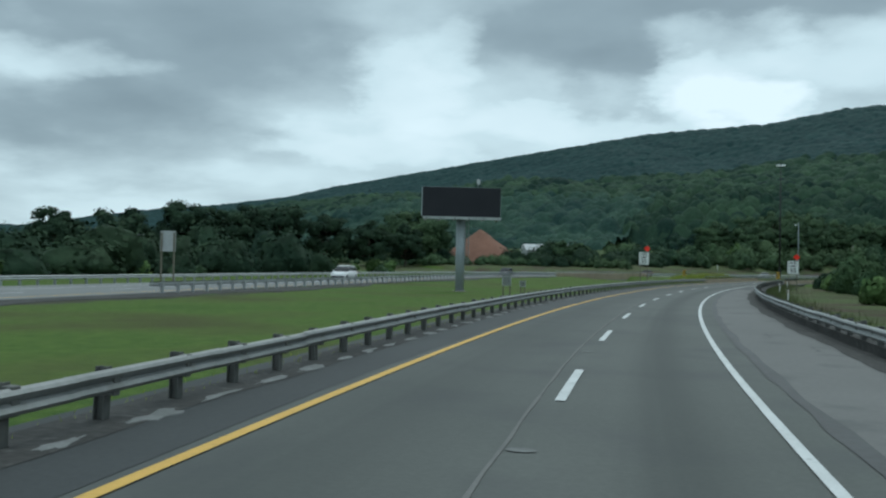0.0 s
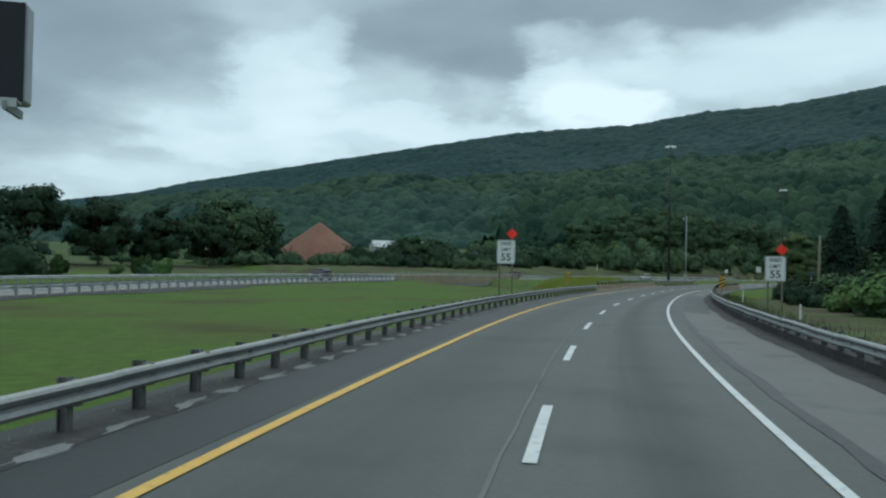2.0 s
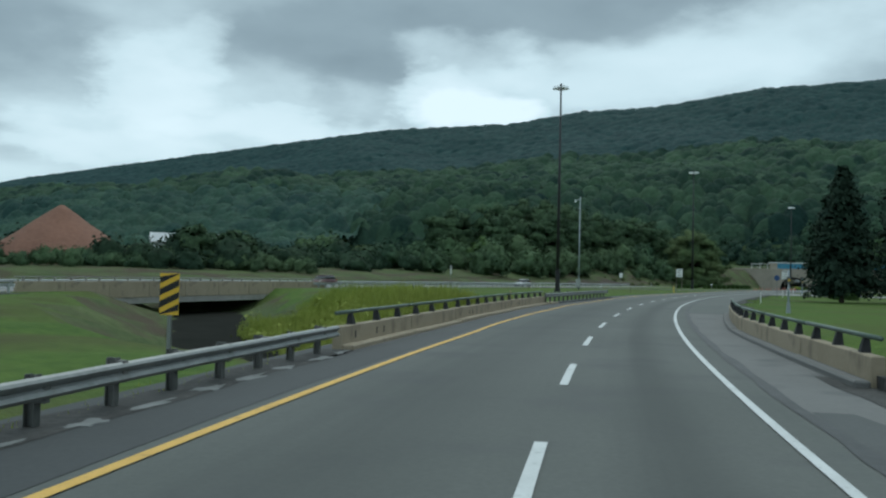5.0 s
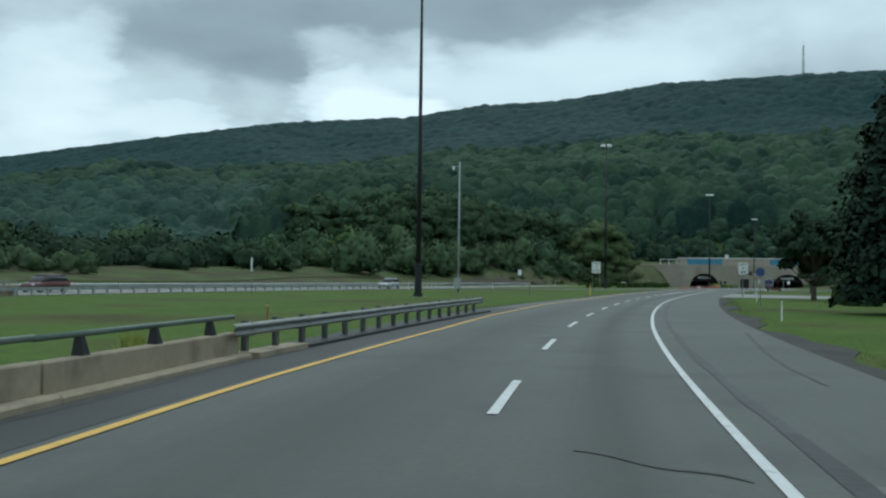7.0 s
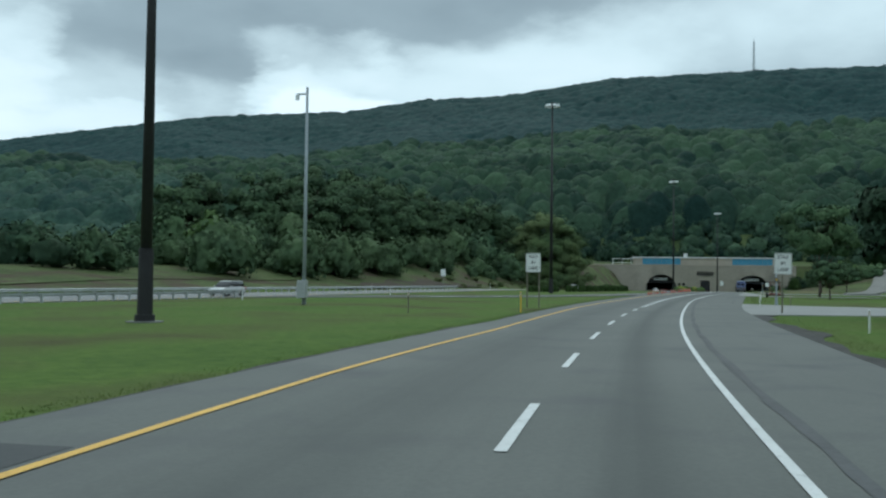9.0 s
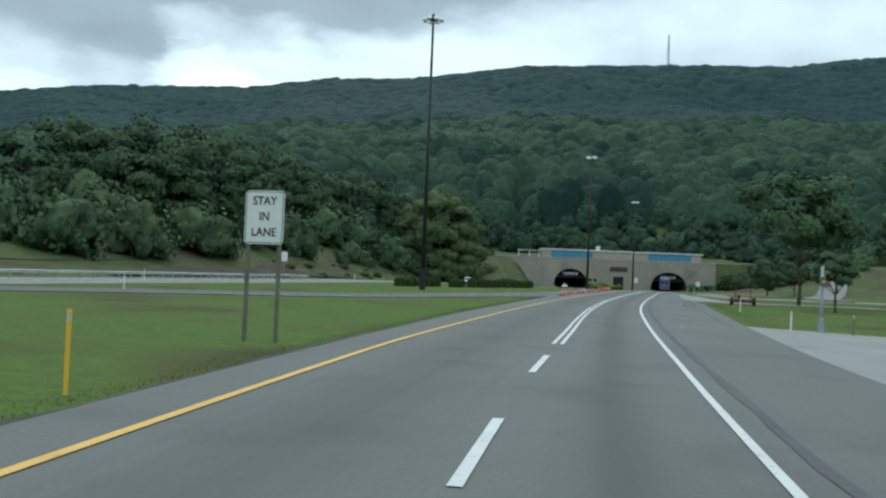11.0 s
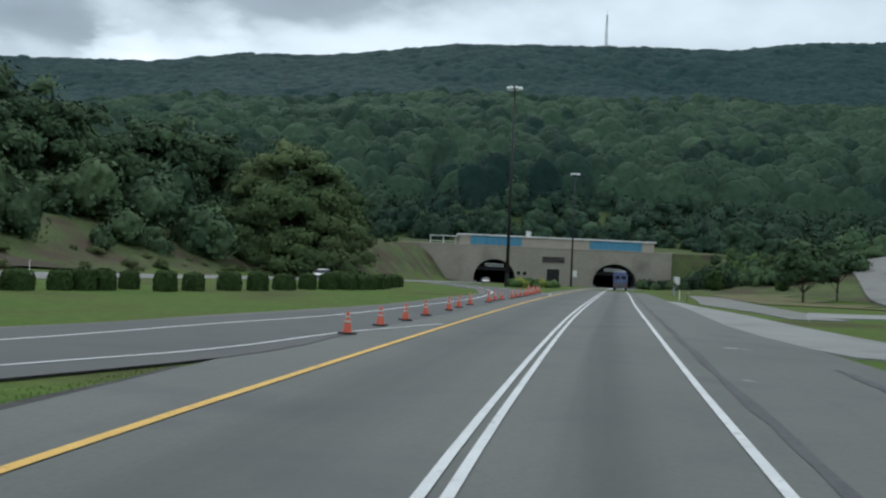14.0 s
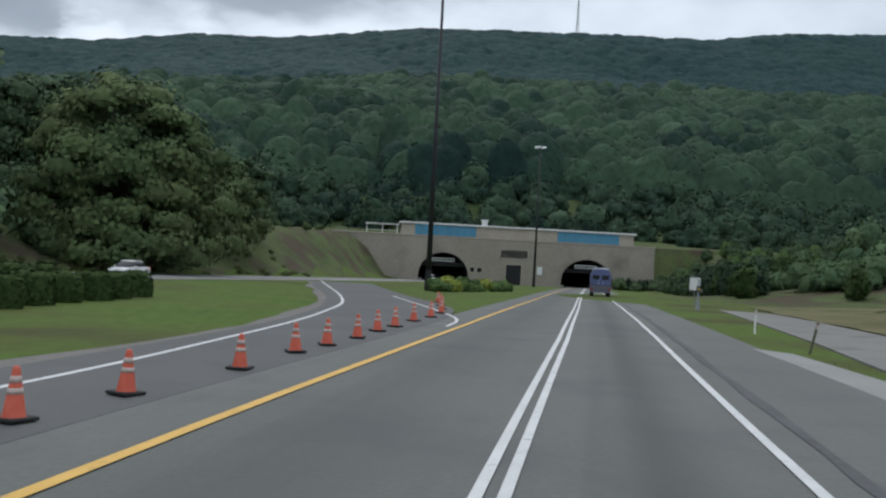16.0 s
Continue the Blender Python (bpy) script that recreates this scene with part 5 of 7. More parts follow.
SPEED = [("SPEED", 0.30, 1.27, 0.92), ("LIMIT", 0.30, 0.90, 0.95), ("55", 0.66, 0.40, 1.05)]
STAY = [("STAY", 0.34, 1.22, 0.95), ("IN", 0.34, 0.78, 0.95), ("LANE", 0.34, 0.33, 0.95)]
sign("speed_limit_sign", "white speed limit 55 sign with red flag behind the median rail", stand(108.5, -7.62, 0, -4), 1.22, 1.52, SPEED, 2.58, (-0.42, 0.42), True)
sign("speed_limit_sign", "white speed limit 55 sign with red flag beyond the outer guardrail", stand(109.8, 8.85, 0, 8), 1.22, 1.52, SPEED, 1.84, (-0.42, 0.42), True)
sign("lane_sign_post", "white stay in lane sign on two posts in grass", stand(296.2, -9.3, 0, -6), 1.22, 1.52, STAY, 2.75, (-0.50, 0.48))
sign("lane_sign_post", "white stay in lane sign on one post in lawn", stand(293.9, 9.0, 0, 8), 1.22, 1.52, STAY, 2.75, (-0.05,))


def object_marker(m, label):
    ob = thing("object_marker", label, "road sign", m)
    sheet = part("sign_sheet", boxed(-0.23, 0.23, -0.012, 0, 1.1, 2.02), M_SIGNYELLOW, ob, "yellow sheet with black diagonal stripes")
    for k in range(4):
        bm = bmesh.new()
        z = 0.98 + 0.27 * k
        q = [(-0.23, z), (0.23, z - 0.0 + 0.22), (0.23, z + 0.37), (-0.23, z + 0.15)]
        q = [(x, min(max(zz, 1.1), 2.02)) for x, zz in q]
        bm.faces.new([bm.verts.new((x, -0.0155, zz)) for x, zz in q])
        part("stripe", bm, M_SIGNBLACK, sheet)
    part("post", boxed(-0.04, 0.04, 0.002, 0.06, -0.3, 1.9), M_GALV, ob)
    return ob


object_marker(stand(146, -9.6), "yellow and black striped marker at the parapet's end")
object_marker(stand(127.6, 6.2, 0, 6), "yellow and black striped marker beyond the outer rail")


def round_sign(m, label, colour, z, r):
    ob = thing("route_sign", label, "road sign", m)
    bm = bmesh.new()
    bmesh.ops.create_cone(bm, cap_ends=True, segments=20, radius1=r, radius2=r, depth=0.012)
    bmesh.ops.transform(bm, verts=bm.verts, matrix=pose(0, -0.01, z, 90))
    part("sign_sheet", bm, colour, ob)
    part("post", boxed(-0.04, 0.04, 0, 0.08, -0.3, z + r * 0.8), M_GALV, ob)
    return ob


round_sign(stand(256.5, 9.8), "small blue round sign on a steel post in the lawn", M_SIGNBLUE, 2.75, 0.36)
for s, o, w, h, foot, lab in ((389.4, -48, 1.0, 1.4, 2.6, "white notice sign beyond the opposite road"), (257.7, -37.5, 0.25, 1.4, 2.3, "narrow white sign beside the opposite road"), (472, 9.6, 0.9, 1.1, 1.4, "small white sign at the tunnel's approach")):
    sign("notice_sign", lab, stand(s, o), w, h, [], foot, (0.0,), post_mat=M_GALV, post_r=0.035)
back = thing("road_sign", "two-post road sign beyond the opposite road, seen from behind", "road sign", pose(-71, 165, 0.3, 0, 0, 150))
part("sign_sheet", boxed(-1.1, 1.1, -0.015, 0, 3.2, 7.0), M_SIGNBACK, back)
for x in (-0.8, 0.8):
    part("post", boxed(x - 0.08, x + 0.08, 0.0, 0.16, -0.5, 6.6), M_SIGNBACK, back)

# ---- variable message board ----
vm = thing("message_board", "large dark electronic message board on a thick grey column", "message board", stand(70.0, -16.8, 0.0, 23))
part("column", tubed((0, 0.0, -0.3), (0, 0.0, 6.0), 0.36, n=20), M_GREYPOLE, vm, "thick grey steel column", True)
part("foundation", tubed((0, 0, -0.3), (0, 0, 0.05), 0.52, n=20), M_CURB, vm)
cab = part("board_cabinet", boxed(-3.2, 3.2, -0.42, 0.35, 5.98, 8.42, bevel=0.06), M_GREYPOLE, vm, "board cabinet")
part("display_face", boxed(-3.17, 3.17, -0.47, -0.42, 6.0, 8.40), M_BOARD, cab, "blank black display face")
for k in range(6):
    x = -2.9 + k * 1.16
    part("walkway_bracket", boxed(x - 0.05, x + 0.05, -1.05, 0.6, 5.72, 5.92), M_GALV, vm)
part("walkway", boxed(-3.15, 3.15, -1.0, -0.46, 5.90, 5.96), M_GALV, vm, "pale steel walkway under the board")
part("walkway_rail", boxed(-3.15, 3.15, -1.02, -0.97, 5.78, 5.99), M_SIGNBACK, vm)
for x in (0.40, 0.66):
    part("ladder_rail", boxed(x - 0.025, x + 0.025, -0.02, 0.03, 2.2, 6.0), M_GALV, vm)
for z in np.arange(2.4, 6.0, 0.32):
    part("ladder_rung", boxed(0.40, 0.66, -0.01, 0.02, z, z + 0.03), M_GALV, vm)
for z in (2.5, 3.2, 3.9, 4.6, 5.3):
    hoop = bmesh.new()
    ring = [(0.53 + 0.24 * math.cos(a), -0.02 - 0.42 * math.sin(a)) for a in np.linspace(0, math.pi, 9)]
    for (ax, ay), (bx, by) in zip(ring[:-1], ring[1:]):
        tube(hoop, (ax, ay, z), (bx, by, z), 0.025, n=5)
    part("ladder_hoop", hoop, M_GALV, vm)
ant = part("antenna_mast", tubed((1.4, 0.2, 8.4), (1.4, 0.2, 9.1), 0.03), M_GALV, vm, "small aerial on the board's top")
part("aerial_panel", boxed(1.28, 1.56, 0.15, 0.22, 8.75, 9.15), M_SIGNBACK, ant)


def cabinet(m, w, d, z0, z1, label, legs):
    ob = thing("control_cabinet", label, "cabinet", m)
    body = part("body", boxed(-w / 2, w / 2, -d / 2, d / 2, z0, z1, bevel=0.02), M_POST if legs == 1 else M_SIGNBACK, ob)
    part("door", boxed(-w / 2 + 0.05, w / 2 - 0.05, -d / 2 - 0.02, -d / 2, z0 + 0.06, z1 - 0.06, bevel=0.005), M_GALV, body)
    part("handle", boxed(w / 2 - 0.14, w / 2 - 0.10, -d / 2 - 0.05, -d / 2 - 0.02, (z0 + z1) / 2 - 0.1, (z0 + z1) / 2 + 0.1), M_DARK, body)
    part("hood", boxed(-w / 2 - 0.04, w / 2 + 0.04, -d / 2 - 0.05, d / 2 + 0.04, z1, z1 + 0.04), M_GALV, body)
    for x in (-w / 2 + 0.07, w / 2 - 0.07):
        part("leg", boxed(x - 0.045, x + 0.045, -0.05, 0.05, -0.3, z0 + 0.02), M_WOODPOST, ob)
    part("plinth", boxed(-w / 2 - 0.05, w / 2 + 0.08, -d / 2 - 0.12, d / 2 + 0.05, -0.2, 0.03), M_PAD, ob)
    return ob


cabinet(stand(62.3, -10.9, 0, 10), 0.62, 0.45, 0.72, 1.42, "grey steel control cabinet on short posts in the grass", 2)
cabinet(stand(63.0, -9.9, 0, 10), 0.42, 0.33, 0.66, 1.06, "small grey meter box on a wooden post frame", 2)

# ---- lamp masts ----


def mast(m, height, lamps=8):
    ob = thing("high_mast_lamp", "tall dark tapered lighting mast with a ring of pale lamps", "street lamp", m, "lighting masts")
    part("pole", tubed((0, 0, 0.3), (0, 0, height), 0.29, 0.12, n=16), M_BLACKSTEEL, ob, "", True)
    part("base_flange", tubed((0, 0, 0.0), (0, 0, 0.34), 0.46, n=16), M_BLACKSTEEL, ob)
    part("base_sleeve", tubed((0, 0, 0.3), (0, 0, 3.4), 0.36, 0.33, n=16), M_BLACKSTEEL, ob)
    part("footing", tubed((0, 0, -0.3), (0, 0, 0.03), 0.85, n=16), M_PAD, ob)
    ring = part("lamp_ring", tubed((0, 0, height - 0.5), (0, 0, height - 0.28), 0.55, n=16), M_BLACKSTEEL, ob)
    for k in range(lamps):
        a = 6.283 * k / lamps
        bm = bmesh.new()
        bmesh.ops.create_cone(bm, cap_ends=True, segments=10, radius1=0.34, radius2=0.17, depth=0.36)
        bmesh.ops.transform(bm, verts=bm.verts, matrix=Matrix.Translation((0, 1.0, 0)))
        tube(bm, (0, 0.3, 0.05), (0, 0.9, 0.05), 0.04)
        lamp = part("lamp", bm, M_LAMP, ring, "pale aluminium lamp")
        lamp.matrix_basis = pose(0, 0, height - 0.40, 0, 0, math.degrees(a))
    part("cap", tubed((0, 0, height - 0.05), (0, 0, height + 0.25), 0.2, 0.1, n=10), M_BLACKSTEEL, ob)
    return ob


first = mast(pose(*at(263.5, -22.2), 0, 0, 0), 32.0)
for s, o, z in ((370.0, -22.4, 30.6), (480.5, -14.8, 30.2), (590.1, -11.0, 29.6)):
    p = at(s, o)
    copy_thing(first, pose(p.x, p.y, p.z + z - 31.6 + (0.9 if z < 30 else 0), 0, 0, 17 * s))

cctv = thing("camera_pole", "slim grey steel pole with a small traffic camera", "pole", stand(291.7, -26.8))
part("pole", tubed((0, 0, -0.3), (0, 0, 17.3), 0.17, 0.10, n=12), M_GREYPOLE, cctv, "", True)
arm = part("bracket", boxed(-0.9, 0.1, -0.05, 0.05, 16.7, 16.82), M_GREYPOLE, cctv)
part("traffic_camera", tubed((-0.85, 0, 16.3), (-0.85, 0, 16.75), 0.16, n=10), M_LAMP, arm)
part("equipment_box", boxed(-0.4, 0.4, -0.55, -0.17, 0.5, 1.9, bevel=0.03), M_SIGNBACK, cctv, "grey equipment box")


def beacon_pole(m, h, label):
    ob = thing("signal_pole", label, "pole", m)
    part("pole", tubed((0, 0, -0.2), (0, 0, h), 0.075, n=12), M_GREYPOLE, ob, "", True)
    part("base", tubed((0, 0, -0.1), (0, 0, 0.75), 0.17, 0.11, n=12), M_GREYPOLE, ob)
    head = part("signal_head", boxed(-0.14, 0.12, -0.26, -0.06, h - 0.95, h - 0.50, bevel=0.03), M_POST, ob, "weathered beacon head")
    part("lens", tubed((0, -0.30, h - 0.72), (0, -0.25, h - 0.72), 0.085, n=12), M_SIGNYELLOW, head, "amber lens")
    part("visor", boxed(-0.12, 0.10, -0.40, -0.26, h - 0.63, h - 0.61), M_POST, head)
    part("side_beacon", boxed(0.08, 0.30, -0.14, 0.08, h - 0.98, h - 0.70, bevel=0.03), M_WOODPOST, ob)
    return ob


beacon_pole(stand(317, 10.1), 3.15, "grey signal pole with weathered beacon head in the lawn")
beacon_pole(stand(196, 9.6), 3.05, "grey signal pole with weathered beacon head beyond the parapet")
beacon_pole(stand(462, 8.7), 2.3, "short signal pole at the tunnel's approach")

def delineator(s, o, h, mat, label, lean=0.0):
    ob = thing("delineator_post", label, "post", stand(s, o) @ pose(0, 0, 0, lean, lean * 0.6, 0), "roadside posts")
    part("stake", boxed(-0.04, 0.04, -0.012, 0.012, -0.2, h, bevel=0.004), mat, ob)
    part("reflector", boxed(-0.035, 0.035, -0.018, -0.011, h - 0.2, h - 0.05), M_CONEWHITE, ob)
    return ob


for s, o in ((92.2, 7.9), (122.5, 7.65), (60, 7.6), (227, 8.5), (269.2, 10.1), (316.0, 8.6), (345.1, 9.5), (432, 7.4)):
    delineator(s, o, 0.98, M_SIGNWHITE, "thin white delineator post in the verge")
util = thing("utility_pole", "grey weathered wooden utility pole rising from the creek hollow", "pole", pose(54.6, 104.8, -2.6, 0, 1.2, 0))
part("pole", tubed((0, 0, 0), (0, 0, 8.5), 0.15, 0.11, n=12), M_WOODPOST, util, "", True)
part("cap", tubed((0, 0, 8.48), (0, 0, 8.56), 0.125, 0.05, n=12), M_GALV, util)
gs = thing("notice_sign", "grey back of a two-post sign beyond the opposite road", "road sign", pose(-23.8, 47.6, 0.0, 0, 0, 8))
part("sign_sheet", boxed(-0.62, 0.62, 0.0, 0.015, 2.75, 4.45, bevel=0.004), M_SIGNBACK, gs, "bare aluminium sheet")
for x in (-0.5, 0.5):
    part("post", boxed(x - 0.06, x + 0.06, -0.12, 0.0, -0.5, 4.3), M_WOODPOST, gs)
    part("bracket", boxed(x - 0.1, x + 0.1, -0.02, 0.0, 3.2, 3.28), M_GALV, gs)
delineator(285.2, -8.2, 1.35, M_SIGNYELLOW, "yellow marker post at the asphalt's edge")
delineator(217, -15.6, 0.72, paint("orange_brown_stake_paint", (0.30, 0.085, 0.03), 0.7), "short orange-brown stake in the median grass")
delineator(280, -14.4, 1.3, M_WOODPOST, "dark wooden stake in the median grass")
delineator(316, 11.3, 1.0, M_WOODPOST, "dark wooden stake in the lawn")
delineator(422.5, 7.3, 1.0, M_WOODPOST, "leaning dark stake beside the service drive", 14)
for s, o in ((302, -38), (330, -34), (352, -46), (410, -45)):
    delineator(s, o, 1.2, M_SIGNWHITE, "thin white delineator post beside the opposite road")

# ---- traffic cones ----


def cone(m):
    ob = thing("traffic_cone", "orange traffic cone with two reflective collars on a black base", "traffic cone", m, "cones along the crossover")
    part("base", boxed(-0.2, 0.2, -0.2, 0.2, 0.0, 0.045, bevel=0.012), M_RUBBER, ob, "black rubber base")
    prof = [(0.145, 0.04), (0.128, 0.08), (0.046, 0.59), (0.034, 0.63)]
    bm = bmesh.new()
    rings = [[bm.verts.new((r * math.cos(a), r * math.sin(a), z)) for a in np.linspace(0, 6.283, 17)[:-1]] for r, z in prof]
    for r0, r1 in zip(rings[:-1], rings[1:]):
        for i in range(16):
            bm.faces.new((r0[i], r0[(i + 1) % 16], r1[(i + 1) % 16], r1[i]))
    bm.faces.new(rings[-1])
    part("body", bm, M_CONE, ob, "", True)
    rad = lambda z: 0.128 - 0.082 * (z - 0.08) / 0.51 + 0.003
    for z0, z1 in ((0.31, 0.38), (0.44, 0.52)):
        part("collar", tubed((0, 0, z0), (0, 0, z1), rad(z0), rad(z1), n=16), M_CONEWHITE, ob, "worn pale reflective collar", True)
    return ob


cone_at = [(166.2, 301.6), (169.0, 304.7), (171.5, 307.3), (174.2, 310.2), (177.9, 314.1), (180.2, 316.7), (182.9, 319.6), (186.7, 323.1), (188.95, 325.55), (190.7, 327.2), (193.4, 329.6), (195.7, 332.1), (197.2, 333.5), (199.0, 335.2), (200.8, 337.2), (202.4, 338.8), (204.8, 341.4), (207.1, 343.7), (209.6, 346.6), (212.0, 350.0), (214.4, 353.6), (216.8, 357.4)]
one = None
for k, (x, y) in enumerate(cone_at):
    m = pose(x, y, 0.05 + float(base_z(uv(x, y)[1])), prng.uniform(-1.5, 1.5), prng.uniform(-1.5, 1.5), prng.uniform(0, 90)) @ Matrix.Diagonal((1.02, 1.02, 1.02, 1))
    if one is None:
        one = cone(m)
    else:
        c = copy_thing(one, m)
        c.matrix_basis = m

# ---- towed arrow-board trailer on the lawn ----
tr = thing("sign_trailer", "small red-brown towed sign trailer with folded frame on the lawn", "trailer", stand(365.9, 11.6, 0, 8))
M_RUST = paint("faded_red_trailer_paint", (0.150, 0.034, 0.024), 0.7)
M_RUSTDARK = paint("dark_rusted_frame", (0.060, 0.034, 0.026), 0.8)
part("axle_beam", boxed(-0.98, 0.98, -0.06, 0.06, 0.26, 0.38), M_RUSTDARK, tr)
for x in (-0.66, 0.66):
    part("side_rail", boxed(x - 0.05, x + 0.05, -1.1, 1.1, 0.40, 0.52, bevel=0.015), M_RUST, tr)
for y in (-1.06, 0.0, 1.06):
    part("cross_member", boxed(-0.61, 0.61, y - 0.05, y + 0.05, 0.40, 0.51, bevel=0.015), M_RUST, tr)
part("deck_panel", boxed(-0.60, 0.60, -0.10, 0.98, 0.522, 0.60, bevel=0.015), M_RUST, tr, "faded red deck panel")
part("control_box", boxed(-0.52, -0.30, -0.20, 0.05, 0.62, 1.02, bevel=0.02), M_RUSTDARK, tr, "small dark control box")
for x in (-0.72, 0.72):
    part("upright", boxed(x - 0.045, x + 0.045, -0.05, 0.05, 0.38, 2.2), M_RUST, tr)
    part("brace", tubed((x, 0.0, 1.55), (x * 0.72, 0.0, 2.16), 0.03), M_RUSTDARK, tr)
roofing = boxed(-1.10, 1.16, -0.30, 0.30, 2.18, 2.27, bevel=0.02)
bmesh.ops.rotate(roofing, cent=(0, 0, 2.2), matrix=Matrix.Rotation(math.radians(3.5), 3, "Y"), verts=roofing.verts)
part("folded_board", roofing, M_RUSTDARK, tr, "thin dark board folded flat across the uprights")
lower = boxed(-0.76, 0.80, -0.22, 0.22, 2.02, 2.07, bevel=0.01)
bmesh.ops.rotate(lower, cent=(0, 0, 2.05), matrix=Matrix.Rotation(math.radians(3.5), 3, "Y"), verts=lower.verts)
part("board_rail", lower, M_RUST, tr)
part("lamp_box", boxed(-0.60, -0.30, -0.12, 0.12, 1.62, 1.84, bevel=0.02), M_DARK, tr, "dark lamp box hung under the board")
for x in (-1.08, 1.08):
    part("mudguard", boxed(x - 0.16, x + 0.16, -0.40, 0.40, 0.66, 0.74, bevel=0.03), M_DARK, tr)
    w = part("wheel", tubed((x - 0.11, 0, 0.33), (x + 0.11, 0, 0.33), 0.33, n=18), M_RUBBER, tr, "", True)
    part("hub", tubed((x - 0.12, 0, 0.33), (x + 0.12, 0, 0.33), 0.13, n=12), M_RUSTDARK, w)
part("tow_bar", tubed((0, -1.1, 0.45), (0, -2.4, 0.40), 0.05), M_RUST, tr)

# ---- vehicles ----


def loft(sections):
    """A closed skin through cross-sections: y, half width, z low, z high, top half width."""
    bm = bmesh.new()
    rows = []
    for y, w, z0, z1, wt in sections:
        pts = [(-w * 0.92, z0), (-w, z0 + (z1 - z0) * 0.25), (-w, z0 + (z1 - z0) * 0.62), (-wt, z1 - (z1 - z0) * 0.06), (-wt * 0.86, z1), (wt * 0.86, z1), (wt, z1 - (z1 - z0) * 0.06), (w, z0 + (z1 - z0) * 0.62), (w, z0 + (z1 - z0) * 0.25), (w * 0.92, z0)]
        rows.append([bm.verts.new((x, y, z)) for x, z in pts])
    n = len(rows[0])
    for a, b in zip(rows[:-1], rows[1:]):
        for i in range(n):
            bm.faces.new((a[i], a[(i + 1) % n], b[(i + 1) % n], b[i]))
    bm.faces.new(rows[0][::-1]), bm.faces.new(rows[-1])
    bmesh.ops.recalc_face_normals(bm, faces=bm.faces)
    return bm


def car(name, label, m, colour, L=4.7, W=1.85, H=1.5, kind="suv"):
    ob = thing(name, label, "car", m)
    col = paint(name + "_paint", colour)
    w = W / 2
    belt = H * 0.60
    part("body", loft([(-L / 2, w * 0.86, 0.38, belt * 0.92, w * 0.80), (-L / 2 + 0.25, w * 0.97, 0.26, belt, w * 0.92), (-L * 0.15, w, 0.22, belt + 0.02, w * 0.95), (L * 0.18, w, 0.22, belt, w * 0.95), (L * 0.36, w * 0.98, 0.24, belt * 0.90, w * 0.90), (L / 2 - 0.12, w * 0.90, 0.28, belt * 0.78, w * 0.80), (L / 2, w * 0.78, 0.36, belt * 0.66, w * 0.7)]), col, ob, "", True)
    rear = -L / 2 + (0.12 if kind != "sedan" else 0.75)
    part("glasshouse", loft([(rear, w * 0.84, belt - 0.05, belt + 0.04, w * 0.78), (rear + 0.35, w * 0.88, belt - 0.05, H - 0.10, w * 0.70), (L * 0.02, w * 0.90, belt - 0.05, H - 0.03, w * 0.72), (L * 0.12, w * 0.88, belt - 0.05, H - 0.10, w * 0.70), (L * 0.27, w * 0.84, belt - 0.05, belt + 0.03, w * 0.76)]), M_GLASS, ob, "dark side and rear glass", True)
    part("roof_panel", loft([(rear + 0.25, w * 0.66, H - 0.16, H - 0.07, w * 0.62), (rear + 0.6, w * 0.71, H - 0.12, H - 0.005, w * 0.64), (L * 0.02, w * 0.73, H - 0.10, H + 0.005, w * 0.66), (L * 0.13, w * 0.70, H - 0.16, H - 0.06, w * 0.62)]), col, ob, "", True)
    for sx in (-1, 1):
        for y in (L * 0.02, -L * 0.22):
            bm = bmesh.new()
            q = [(sx * w * 0.93, y - 0.05, belt), (sx * w * 0.93, y + 0.05, belt), (sx * w * 0.735, y + 0.02, H - 0.12), (sx * w * 0.735, y - 0.08, H - 0.12)]
            bm.faces.new([bm.verts.new(p) for p in q])
            part("pillar", bm, col, ob)
        for y in (-L * 0.31, L * 0.32):
            tyre = part("wheel", tubed((sx * (w - 0.20), y, 0.33), (sx * (w + 0.005), y, 0.33), 0.33, n=18), M_RUBBER, ob, "", True)
            part("rim", tubed((sx * (w - 0.01), y, 0.33), (sx * (w + 0.015), y, 0.33), 0.21, n=14), M_CHROME, tyre, "pale alloy rim")
        part("headlight", boxed(sx * w * 0.72 - 0.17, sx * w * 0.72 + 0.17, L / 2 - 0.22, L / 2 - 0.05, belt * 0.62, belt * 0.76, bevel=0.03), M_LAMP, ob)
        part("tail_light", boxed(sx * w * 0.80 - 0.11, sx * w * 0.80 + 0.11, -L / 2 - 0.01, -L / 2 + 0.12, belt * 0.70, belt * 1.02, bevel=0.02), M_REDLIGHT, ob)
        part("door_mirror", boxed(sx * (w + 0.10) - 0.09, sx * (w + 0.10) + 0.09, L * 0.17, L * 0.17 + 0.09, belt - 0.02, belt + 0.12, bevel=0.02), col, ob)
    part("bumper", boxed(-w * 0.80, w * 0.80, L / 2 - 0.14, L / 2 + 0.03, 0.30, 0.48, bevel=0.04), M_DARK, ob)
    part("rear_bumper", boxed(-w * 0.84, w * 0.84, -L / 2 - 0.05, -L / 2 + 0.10, 0.36, 0.54, bevel=0.04), M_DARK, ob)
    return ob


def on_opp(s, off):
    p = opp(s, off, 0.035)
    return pose(p.x, p.y, p.z, 0, 0, opp_turn(s) + 180)


